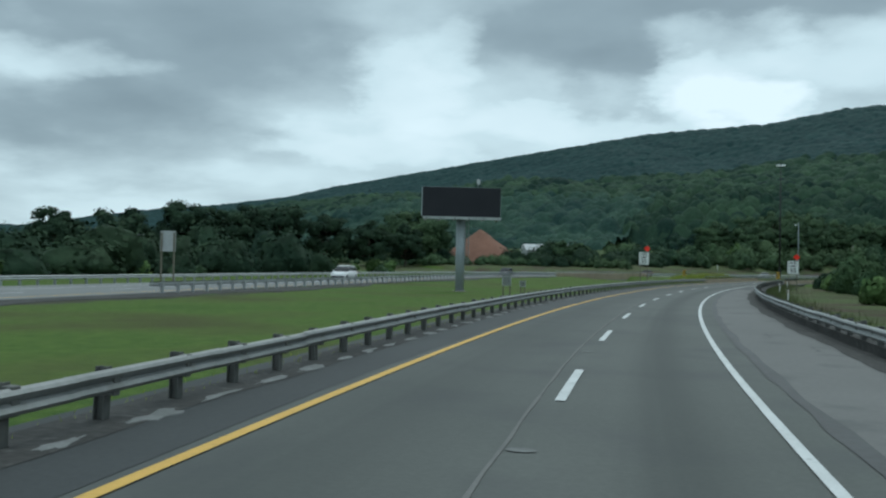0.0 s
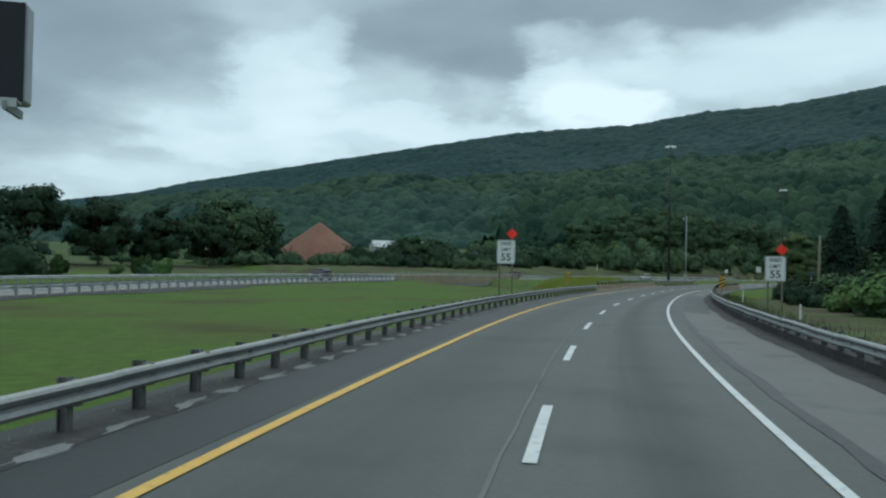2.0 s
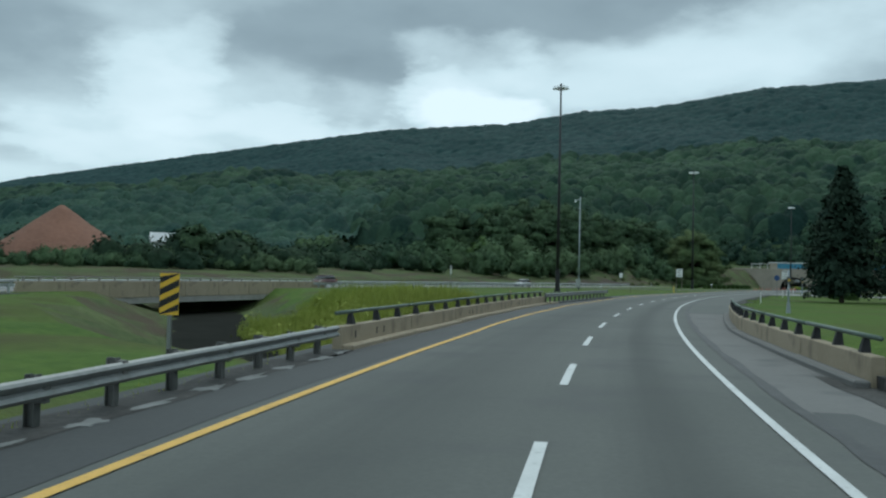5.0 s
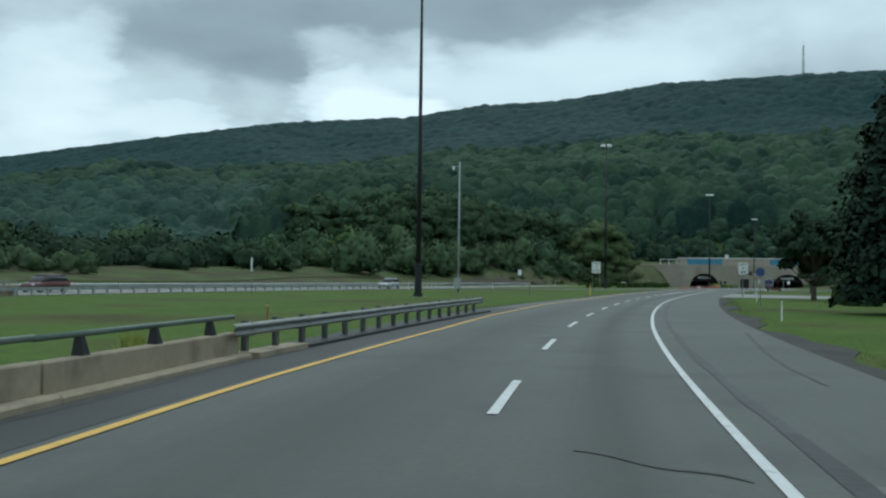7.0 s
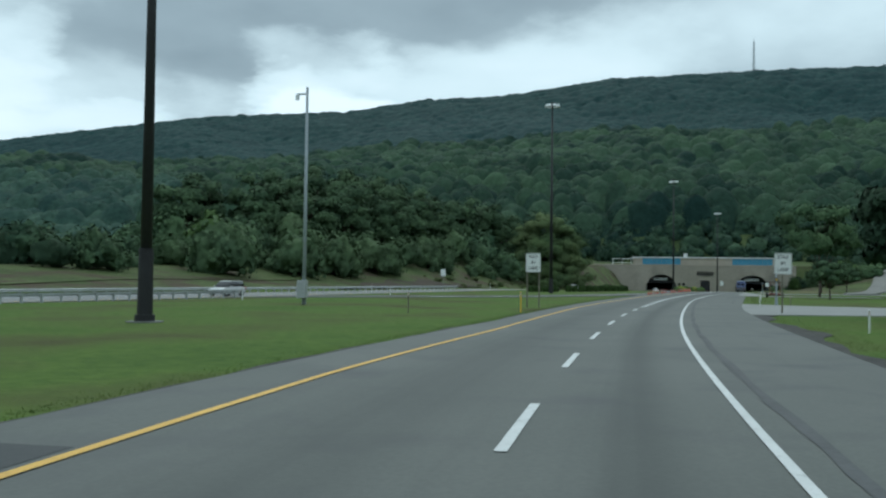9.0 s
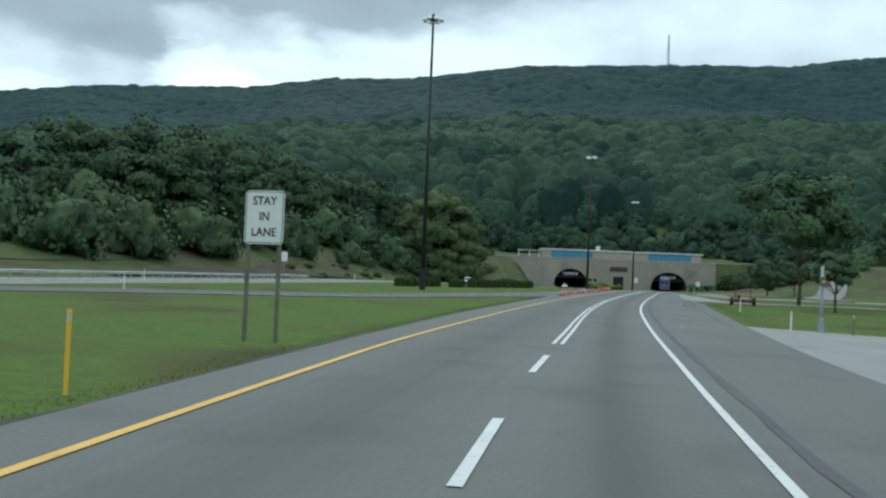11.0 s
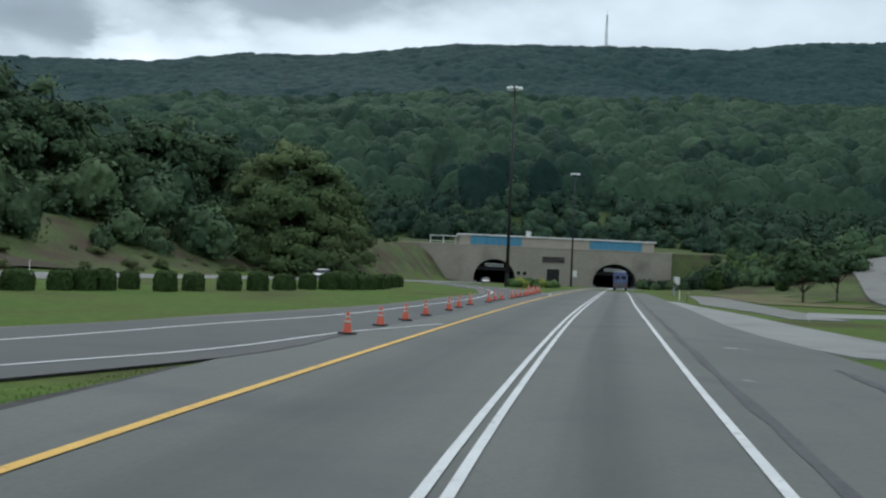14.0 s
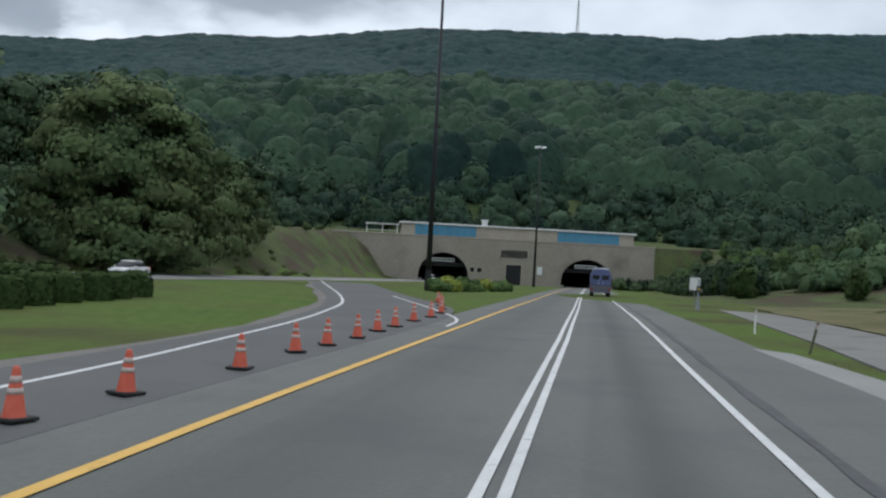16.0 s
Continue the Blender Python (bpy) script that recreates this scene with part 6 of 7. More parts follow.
car("white_minivan", "white minivan on the opposite carriageway", on_opp(166, 7.2), (0.72, 0.73, 0.73), 5.1, 1.98, 1.75)
car("dark_suv", "dark suv driving on the opposite carriageway", on_opp(240, 3.4), (0.045, 0.047, 0.050), 4.8, 1.9, 1.72)
car("maroon_suv", "dark maroon suv on the opposite carriageway", on_opp(330, 7.2), (0.075, 0.018, 0.020), 4.9, 1.95, 1.75)
car("silver_suv", "silver suv on the opposite carriageway", on_opp(395, 3.4), (0.42, 0.43, 0.43), 4.6, 1.86, 1.65)
car("pale_car", "pale silver car beside the wooded bank", on_opp(555, 5.0), (0.55, 0.56, 0.55), 4.5, 1.8, 1.45, "sedan")
car("white_car", "white car near the tunnel on the opposite carriageway", on_opp(690, 3.4), (0.70, 0.71, 0.71), 4.5, 1.8, 1.45, "sedan")

lorry = thing("box_truck", "blue high-bodied truck with a pale roof heading for the tunnel", "truck", stand(499, 2.1, 0.05))
M_TRUCKBLUE = paint("blue_truck_paint", (0.085, 0.105, 0.235), 0.45)
M_TRUCKGREY = paint("pale_truck_roof", (0.50, 0.54, 0.60), 0.5)
M_TRUCKDIM = paint("dull_truck_skirt", (0.105, 0.105, 0.13), 0.6)
part("cargo_box", loft([(-3.6, 1.14, 1.3, 3.05, 0.86), (-3.3, 1.18, 1.3, 3.12, 0.90), (1.3, 1.18, 1.3, 3.12, 0.90), (1.42, 1.14, 1.3, 3.05, 0.88)]), M_TRUCKBLUE, lorry, "blue cargo body narrowing to the roof")
part("skirt", boxed(-1.16, 1.16, -3.62, 1.4, 0.72, 1.3, bevel=0.05), M_TRUCKDIM, lorry, "dull grey lower body")
part("box_roof", boxed(-0.84, 0.84, -3.5, 1.3, 3.08, 3.26, bevel=0.05), M_TRUCKGREY, lorry, "pale roof")
for x in (-0.52, 0.52):
    d = part("rear_door", boxed(x - 0.50, x + 0.50, -3.66, -3.6, 1.36, 2.55, bevel=0.02), M_TRUCKBLUE, lorry)
    part("rear_window", boxed(x - 0.36, x + 0.36, -3.68, -3.66, 1.95, 2.45), M_GLASS, d, "dark rear window")
    part("door_bar", boxed(x - 0.30 * (1 if x > 0 else -1) - 0.02, x - 0.30 * (1 if x > 0 else -1) + 0.02, -3.70, -3.66, 1.4, 1.9), M_CHROME, d)
part("cab", loft([(1.5, 1.05, 0.75, 2.35, 0.95), (2.2, 1.08, 0.7, 2.4, 0.95), (2.8, 1.05, 0.7, 1.7, 0.95), (3.5, 0.98, 0.7, 1.45, 0.85)]), M_TRUCKBLUE, lorry, "", True)
part("chassis", boxed(-0.5, 0.5, -3.6, 3.3, 0.62, 1.0), M_DARK, lorry)
part("rear_bumper", boxed(-1.1, 1.1, -3.75, -3.6, 0.50, 0.72, bevel=0.02), M_TRUCKDIM, lorry, "dull grey rear bumper")
for sx in (-1, 1):
    part("tail_light", boxed(sx * 0.98 - 0.12, sx * 0.98 + 0.12, -3.70, -3.6, 0.80, 0.98), M_REDLIGHT, lorry)
    for y in (-2.4, 2.5):
        t = part("wheel", tubed((sx * 1.12, y, 0.45), (sx * 0.72, y, 0.45), 0.45, n=18), M_RUBBER, lorry, "", True)
        part("rim", tubed((sx * 1.13, y, 0.45), (sx * 1.0, y, 0.45), 0.25, n=12), M_SIGNBACK, t)

# ---- distance: works shed, aggregate heap, ridge tower ----
shed = thing("works_shed", "long shed with white metal roof beyond the opposite road", "shed", pose(26.5, 316, 6.2, 0, 0, 4))
part("wall", boxed(-8, 8, -9, 9, -5.0, 2.2), M_SIGNBACK, shed, "pale grey metal siding")
bm = bmesh.new()
v = [bm.verts.new(p) for p in ((-8.5, -9.8, 2.0), (8.5, -9.8, 2.0), (8.5, 0, 4.4), (-8.5, 0, 4.4), (-8.5, 9.8, 2.0), (8.5, 9.8, 2.0))]
bm.faces.new((v[0], v[1], v[2], v[3])), bm.faces.new((v[3], v[2], v[5], v[4]))
bmesh.ops.solidify(bm, geom=bm.faces, thickness=0.25)
part("roof", bm, M_CLADWHITE, shed, "white metal roof")
for x in (-8, 8):
    bm = bmesh.new()
    bm.faces.new([bm.verts.new(p) for p in ((x, -9, 2.2), (x, 9, 2.2), (x, 0, 4.3))])
    part("gable", bm, M_SIGNBACK, shed)

bm = bmesh.new()
bmesh.ops.create_cone(bm, cap_ends=True, segments=48, radius1=18.5, radius2=0.4, depth=13.0)
bmesh.ops.subdivide_edges(bm, edges=[e for e in bm.edges if abs(e.verts[0].co.z - e.verts[1].co.z) > 1], cuts=10)
for q in bm.verts:
    k = noise.fractal(q.co * 0.13, 1.0, 2.0, 4)
    q.co.x *= 1 + 0.035 * k
    q.co.y *= 1 + 0.035 * k
    q.co.z += 0.25 * noise.noise(q.co * 0.25)
heap = link("mound", bm, M_PILE, smooth_faces=True)
heap.matrix_basis = pose(2.0, 297, 8.4)
tagged(heap, "tall rust-red conical mound of crushed stone", "mound")

tower = thing("ridge_tower", "slender lattice radio tower on the wooded ridge", "radio tower", pose(851.4, 1041.0, 246, 0, 0, 20))
for sx, sy in ((-1, -1), (1, -1), (1, 1), (-1, 1)):
    part("leg", tubed((sx * 1.5, sy * 1.5, -4), (sx * 0.5, sy * 0.5, 50), 0.26, 0.18, n=6), M_GREYPOLE, tower)
for k in range(15):
    z = 1 + k * 3.3
    w0, w1 = 1.5 - z * 0.02, 1.5 - (z + 3.3) * 0.02
    for (ax, ay), (bx, by) in (((-1, -1), (1, -1)), ((1, -1), (1, 1)), ((1, 1), (-1, 1)), ((-1, 1), (-1, -1))):
        part("brace", tubed((ax * w0, ay * w0, z), (bx * w1, by * w1, z + 3.3), 0.09, n=5), M_GREYPOLE, tower)
part("aerial", tubed((0, 0, 49), (0, 0, 56), 0.12, n=6), M_GREYPOLE, tower)
for z in (36, 43, 47):
    part("dish", tubed((-0.9, -0.9, z), (-0.9, -1.6, z), 0.9, n=12), M_LAMP, tower)

# ---- planting ----
vr = np.random.RandomState(21)


def sphere_points(n, r, low=-0.35):
    z = r.uniform(low, 1.0, n)
    a = r.uniform(0, 2 * np.pi, n)
    q = np.sqrt(1 - z * z)
    return np.stack([q * np.cos(a), q * np.sin(a), z], 1)


def leaf_quads(c, nrm, size, r):
    """One bent-looking quad a leaf clump: centres c, rough normals nrm, sizes."""
    n = len(c)
    nrm = nrm + r.normal(0, 0.55, (n, 3))
    nrm /= np.linalg.norm(nrm, axis=1)[:, None] + 1e-9
    t = np.cross(nrm, r.normal(0, 1, (n, 3)))
    t /= np.linalg.norm(t, axis=1)[:, None] + 1e-9
    b = np.cross(nrm, t)
    s = (size * r.uniform(0.6, 1.3, n))[:, None]
    k = r.uniform(0.55, 1.0, (n, 1))
    v = np.stack([c - t * s - b * s * k, c + t * s * 0.8 - b * s * k * 0.7 + nrm * s * 0.25, c + t * s * 0.9 + b * s * k, c - t * s * 0.7 + b * s * k * 0.9 - nrm * s * 0.2], 1)
    return v.reshape(-1, 3), np.arange(n * 4).reshape(n, 4)


def ico(level):
    bm = bmesh.new()
    bmesh.ops.create_icosphere(bm, subdivisions=level, radius=1.0)
    v = np.array([q.co[:] for q in bm.verts])
    f = np.array([[q.index for q in p.verts] for p in bm.faces])
    bm.free()
    return v, f


def lumpy(c, rad, inner):
    """How far a body of balls c, rad reaches along each direction, and which ball is met there."""

    def reach(d):
        best, won = np.full(len(d), inner), np.full(len(d), -1)
        for k, (p, q) in enumerate(zip(c, rad)):
            along_ = d @ p
            off = q * q - (p @ p - along_ ** 2)
            far = np.where(off > 0, along_ + np.sqrt(np.maximum(off, 0)), 0)
            won = np.where(far > best, k, won)
            best = np.maximum(best, far)
        return best, won

    return reach


def unit_rows(a):
    return a / (np.linalg.norm(a, axis=1)[:, None] + 1e-9)


def crown_proto(leaves, size, core, seed, tall=1.1, lumps=13, small=0.30, big=0.48):
    """A crown about 1 m in radius, foot at z = 0: leaf clumps over a lumpy body. Returns vertices, quads, triangles, normals, hues."""
    r = np.random.RandomState(seed)
    c = sphere_points(lumps, r, -0.5) * r.uniform(0.44, 0.98 - small, (lumps, 1))
    rad = r.uniform(small, big, lumps)
    reach = lumpy(c, rad, 0.42)
    tint = r.uniform(-0.30, 0.30, lumps + 1)

    def facing(p, d, won):
        mid = np.concatenate([c, np.zeros((1, 3))])[won]
        return unit_rows(unit_rows(p - mid) * 0.65 + d * 0.35 + (0, 0, 0.15))

    d0, cf = ico(core)
    b, w = reach(d0)
    cv = d0 * (b * r.uniform(0.70, 0.86, len(d0)))[:, None]
    cn = facing(cv, d0, w)
    d = sphere_points(leaves, r, -0.6)
    b, w2 = reach(d)
    lc = d * (b * r.uniform(0.76, 1.03, leaves))[:, None]
    ln = facing(lc, d, w2)
    v, q = leaf_quads(lc, ln * 3.0, np.full(leaves, size), r)
    ln = unit_rows(ln + r.normal(0, 0.30, ln.shape))
    # The body's hue is lowered: shade inside the crown put into colour.
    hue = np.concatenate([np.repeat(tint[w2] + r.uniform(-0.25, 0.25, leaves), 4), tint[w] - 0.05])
    verts = (np.concatenate([v, cv]) + (0, 0, 0.58)) * (1, 1, tall)
    return verts, q, cf + len(v), np.concatenate([np.repeat(ln, 4, 0), cn]), hue


def leaf_mesh(name, verts, quads, tris, normals, hues):
    """A foliage mesh whose leaves take the light as their clump does."""
    me = array_mesh(name, verts, quads, tris)
    me.polygons.foreach_set("use_smooth", np.ones(len(me.polygons), dtype=bool))
    me.attributes.new("tree_hue", "FLOAT", "POINT").data.foreach_set("value", np.clip(hues, 0, 1).astype(np.float32))
    me.normals_split_custom_set_from_vertices(np.asarray(normals, np.float32))
    return me


def plant_many(name, protos, xy, z, radius, tall, material, label, category, seed=1):
    """One mesh of many crowns."""
    r = np.random.RandomState(seed)
    V, Q, T, N, H, n = [], [], [], [], [], 0
    pick = r.randint(0, len(protos), len(xy))
    turn = r.uniform(0, 6.283, len(xy))
    shade_of = np.clip(0.45 + 0.25 * rumple(xy[:, 0], xy[:, 1], 60, seed) + r.uniform(-0.28, 0.28, len(xy)), 0.1, 0.9)
    for i in range(len(xy)):
        v, q, t, nr, hu = protos[pick[i]]
        c, s = math.cos(turn[i]), math.sin(turn[i])
        turned = np.array(((c, s, 0), (-s, c, 0), (0, 0, 1)))
        w = (v @ turned) * (radius[i], radius[i], radius[i] * tall[i]) + (xy[i, 0], xy[i, 1], z[i])
        V.append(w)
        N.append(nr @ turned)
        H.append(hu + shade_of[i])
        Q.append(q + n)
        T.append(t + n)
        n += len(v)
    me = leaf_mesh(name, np.concatenate(V), np.concatenate(Q), np.concatenate(T), np.concatenate(N), np.concatenate(H))
    ob = link_mesh(name, me, material)
    tagged(ob, label, category, kind="stuff")
    return ob


def scatter(u0, u1, v0, v1, space, keep, seed):
    r = np.random.RandomState(seed)
    a, b = np.meshgrid(np.arange(u0, u1, space), np.arange(v0, v1, space))
    a = a.ravel() + r.uniform(-0.45, 0.45, a.size) * space
    b = b.ravel() + r.uniform(-0.45, 0.45, b.size) * space
    k = keep(a, b)
    a, b = a[k], b[k]
    x, y = GATE[0] + a * GU[0] + b * GV[0], GATE[1] + a * GU[1] + b * GV[1]
    return np.stack([x, y], 1), ground_z(x, y)


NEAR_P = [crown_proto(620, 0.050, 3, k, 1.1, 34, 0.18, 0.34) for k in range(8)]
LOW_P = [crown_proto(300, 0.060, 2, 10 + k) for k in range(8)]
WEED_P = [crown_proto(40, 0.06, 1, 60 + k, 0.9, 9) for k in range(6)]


def wood(name, u0, u1, v0, v1, space, keep, protos, rad, material, label, seed):
    xy, z = scatter(u0, u1, v0, v1, space, keep, seed)
    r = np.random.RandomState(seed + 1)
    radius = rad * np.clip(r.lognormal(-0.03, 0.30, len(xy)), 0.5, 1.35)
    tall = r.uniform(0.70, 1.12, len(xy))
    return plant_many(name, protos, xy, z - 0.28 * radius + r.uniform(-0.8, 0.6, len(xy)), radius, tall, material, label, "woodland", seed)


def opp_off(x, y):
    """Distance beyond the opposite road's near edge, and the place along it."""
    k = np.array([np.argmin((OPP[:, 0] - a) ** 2 + (OPP[:, 1] - b) ** 2) for a, b in zip(np.atleast_1d(x), np.atleast_1d(y))])
    return (x - OPP[k, 0]) * OPP_N[k, 0] + (y - OPP[k, 1]) * OPP_N[k, 1], OPP_S[k]


def behind_opposite(u, v):
    """Woods begin close behind the opposite road, further back at the works yard and the field."""
    x, y = GATE[0] + u * GU[0] + v * GV[0], GATE[1] + u * GU[1] + v * GV[1]
    off, s = opp_off(x, y)
    first = np.interp(s, (0, 60, 130, 220, 245, 262, 318, 334, 345, 405, 432, 470, 560, 585, 640, 700), (88, 62, 30, 27, 60, 175, 175, 40, 44, 42, 30, 25, 25, 36, 36, 40))
    return (off > first) & (off < first + 55)


road_gap = lambda u, v: (np.abs(u + 3) > 52) | (v > 30)
wood("lower_woodland", -270, 210, 20, 47, 9.0, road_gap, NEAR_P, 6.0, M_CANOPY, "dense green broadleaf wood on the hillside above the tunnel", 31)
wood("upper_woodland", -270, 210, 47, 84, 9.0, road_gap, LOW_P, 6.2, M_CANOPY, "dense green broadleaf wood up the hillside", 34)


def canopy(name, u0, u1, v0, v1, grid, space, h, swing, leaves, leaf, material, label, seed, steep=0.95):
    """Closed canopy of a wood seen from afar: one sheet of crowns side by side, with leaf clumps breaking its face."""
    r = np.random.RandomState(seed)
    nu, nv = int((u1 - u0) / space) + 5, int((v1 - v0) / space) + 5
    jit = r.uniform(-0.42, 0.42, (nu, nv, 2))
    rad = space * np.clip(r.lognormal(-0.35, 0.20, (nu, nv)), 0.5, 1.1)
    top = r.normal(0, swing, (nu, nv))
    gu, gv = np.meshgrid(u0 + np.arange(nu) * space, v0 + np.arange(nv) * space, indexing="ij")
    hue = np.clip(0.42 + 0.30 * rumple(gu, gv, 95, seed) + r.uniform(-0.34, 0.34, (nu, nv)), 0, 1)

    def crowns(u, v):
        a, b = (u - u0) / space + 2, (v - v0) / space + 2
        i, j = np.floor(a).astype(int), np.floor(b).astype(int)
        best, shade_of = np.full(np.shape(u), -h * 0.75), np.zeros(np.shape(u))
        for di in (-1, 0, 1):
            for dj in (-1, 0, 1):
                p, q = np.clip(i + di, 0, nu - 1), np.clip(j + dj, 0, nv - 1)
                d = np.hypot(a - (p + 0.5 + jit[p, q, 0]), b - (q + 0.5 + jit[p, q, 1])) * space / rad[p, q]
                z = np.where(d < 1.25, top[p, q] + steep * rad[p, q] * (np.sqrt(np.clip(1.6 - d * d, 0, None)) - 1.26), -99)
                shade_of = np.where(z > best, hue[p, q], shade_of)
                best = np.maximum(best, z)
        return best, shade_of

    def spot(u, v):
        x, y = GATE[0] + u * GU[0] + v * GV[0], GATE[1] + u * GU[1] + v * GV[1]
        dz, hu = crowns(u, v)
        return np.stack([x, y, ground_z(x, y) + (h + dz) * smooth((v - v0) / 9.0)], -1), hu

    a, b = np.meshgrid(np.arange(u0, u1, grid), np.arange(v0, v1, grid), indexing="ij")
    a = a + r.uniform(-0.3, 0.3, a.shape) * grid
    b = b + r.uniform(-0.3, 0.3, b.shape) * grid
    p, hu = spot(a, b)
    p[..., 2] += r.normal(0, 0.10 * grid, a.shape)
    n, m = a.shape
    k = np.arange(n * m).reshape(n, m)
    quads = np.stack([k[:-1, :-1], k[1:, :-1], k[1:, 1:], k[:-1, 1:]], -1).reshape(-1, 4)
    verts, hues = p.reshape(-1, 3), hu.ravel()
    if leaves:
        lu, lv = r.uniform(u0, u1, leaves), r.uniform(v0, v1, leaves)
        c, lh = spot(lu, lv)
        e = 0.5
        cu, _ = spot(lu + e, lv)
        cv, _ = spot(lu, lv + e)
        nrm = np.cross(cu - c, cv - c)
        nrm /= np.linalg.norm(nrm, axis=1)[:, None] + 1e-9
        nrm *= np.sign(nrm[:, 2:3])
        v, q = leaf_quads(c + nrm * leaf * 0.3, nrm * 3.0, np.full(leaves, leaf), r)
        quads = np.concatenate([quads, q + len(verts)])
        verts = np.concatenate([verts, v])
        hues = np.concatenate([hues, np.repeat(np.clip(lh + r.uniform(-0.14, 0.14, leaves), 0, 1), 4)])
    me = array_mesh(name, verts, quads)
    me.attributes.new("tree_hue", "FLOAT", "POINT").data.foreach_set("value", hues.astype(np.float32))
    ob = link_mesh(name, me, material, smooth_faces=True)
    return tagged(ob, label, "woodland", kind="stuff")


canopy("middle_woodland", -300, 270, 72, 222, 1.15, 10.5, 13, 2.6, 60000, 0.42, M_CANOPY, "dense green broadleaf wood higher on the hillside", 32, 2.0)
canopy("hillside_woodland", -900, 640, 206, 440, 2.0, 11.0, 12, 1.8, 30000, 0.6, M_CANOPY, "dense mixed wood covering the hillside", 33, 1.4)
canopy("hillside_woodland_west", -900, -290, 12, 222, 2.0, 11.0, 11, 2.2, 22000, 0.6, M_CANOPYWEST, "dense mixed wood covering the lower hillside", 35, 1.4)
# Both ridge sheets: low crown relief stands in for haze's soft contrast.
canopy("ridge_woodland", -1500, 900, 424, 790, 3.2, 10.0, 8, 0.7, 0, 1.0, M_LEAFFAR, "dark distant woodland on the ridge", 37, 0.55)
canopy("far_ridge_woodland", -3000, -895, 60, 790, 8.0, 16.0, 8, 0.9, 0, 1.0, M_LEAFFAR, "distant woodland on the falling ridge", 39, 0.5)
wood("valley_woodland", -560, -60, -700, -275, 9.5, behind_opposite, LOW_P, 4.9, M_LEAFDARK, "dark broadleaf trees behind the opposite road", 41)
wood("bank_trees", -400, -60, -275, 22, 10.0, behind_opposite, NEAR_P, 5.2, M_LEAF, "dark broadleaf trees above the grassy bank", 42)
wood("bank_woodland", 60, 330, -150, 20, 9.0, lambda u, v: (u > 84 - 0.15 * v) & (u < 170), LOW_P, 5.4, M_LEAF, "green broadleaf trees on the bank beside the tunnel", 43)
wood("east_woodland", 30, 150, -480, -150, 13.0, lambda u, v: u > 62, LOW_P, 5.6, M_LEAF, "broadleaf trees beyond the lawn", 45)


def broadleaf(label, x, y, height, width, material, seed, clumps=46, leaves=95, trunk=0.3, low=0.22, leaf=0.30, bell=0.0):
    """A single tree: tapered trunk, limbs to each clump, a ragged crown of leaf clumps; bell widens its skirt."""
    r = np.random.RandomState(seed)
    z0 = float(ground_z(x, y))
    ob = thing("tree", label, "tree", pose(x, y, z0))
    bm = bmesh.new()
    top = height * 0.72
    path = [Vector((r.normal(0, 0.02) * height * k, r.normal(0, 0.02) * height * k, top * k)) for k in np.linspace(0, 1, 6)]
    path[0] = Vector((0, 0, -0.4))
    rads = np.linspace(trunk, trunk * 0.3, 6)
    for a, b, ra, rb in zip(path[:-1], path[1:], rads[:-1], rads[1:]):
        tube(bm, a, b, ra, rb, 8)
    d = sphere_points(clumps, r, -0.75)
    rr = r.uniform(0.50, 0.92, clumps)[:, None]
    mid = height * (low + (1 - low) / 2)
    c = d * rr * (width / 2, width / 2, height * (1 - low) / 2) + (0, 0, mid)
    if bell:
        f = np.clip(c[:, 2] / height, 0, 1)
        c[:, :2] *= (1 + bell * (0.55 - 1.1 * f))[:, None]
        skirt = clumps // 4
        a, o = r.uniform(0, 6.283, skirt), width / 2 * r.uniform(0.35, 1.05, skirt)
        c[:skirt] = np.stack([o * np.cos(a), o * np.sin(a), height * r.uniform(0.05, 0.22, skirt)], 1)
    for k in range(0, clumps, 2):
        h = min(max(c[k, 2] * 0.55, low * height * 0.7), top * 0.95)
        j = int(h / top * 5)
        start = path[min(j, 5)]
        tube(bm, start, Vector(c[k]), trunk * 0.26, 0.03, 5)
    part("trunk", bm, M_BARK, ob, "tapered trunk and limbs", True)
    size = r.uniform(0.11, 0.20, clumps) * width * 0.62 * min(1.0, (90 / clumps) ** 0.33)
    per, leaf = int(leaves * 1.15), leaf * 0.76
    tint = 0.45 + r.uniform(-0.30, 0.30, clumps)
    V, Q, T, N, H, n = [], [], [], [], [], 0
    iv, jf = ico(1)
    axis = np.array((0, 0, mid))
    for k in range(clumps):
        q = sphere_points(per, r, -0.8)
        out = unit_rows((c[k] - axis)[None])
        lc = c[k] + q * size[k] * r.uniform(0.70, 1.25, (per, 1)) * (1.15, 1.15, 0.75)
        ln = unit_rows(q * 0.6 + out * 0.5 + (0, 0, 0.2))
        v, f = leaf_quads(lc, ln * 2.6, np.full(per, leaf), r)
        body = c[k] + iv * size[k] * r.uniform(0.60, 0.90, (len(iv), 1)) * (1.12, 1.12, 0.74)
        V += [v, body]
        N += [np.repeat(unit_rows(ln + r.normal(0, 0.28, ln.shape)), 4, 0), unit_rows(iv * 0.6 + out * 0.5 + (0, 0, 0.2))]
        # Clump bodies get a darker hue, painting the shade behind the leaves.
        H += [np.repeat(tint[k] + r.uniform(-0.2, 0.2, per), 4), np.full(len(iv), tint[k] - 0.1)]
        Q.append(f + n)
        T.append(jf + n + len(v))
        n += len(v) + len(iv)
    me = leaf_mesh("crown", *(np.concatenate(a) for a in (V, Q, T, N, H)))
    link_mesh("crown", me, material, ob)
    return ob


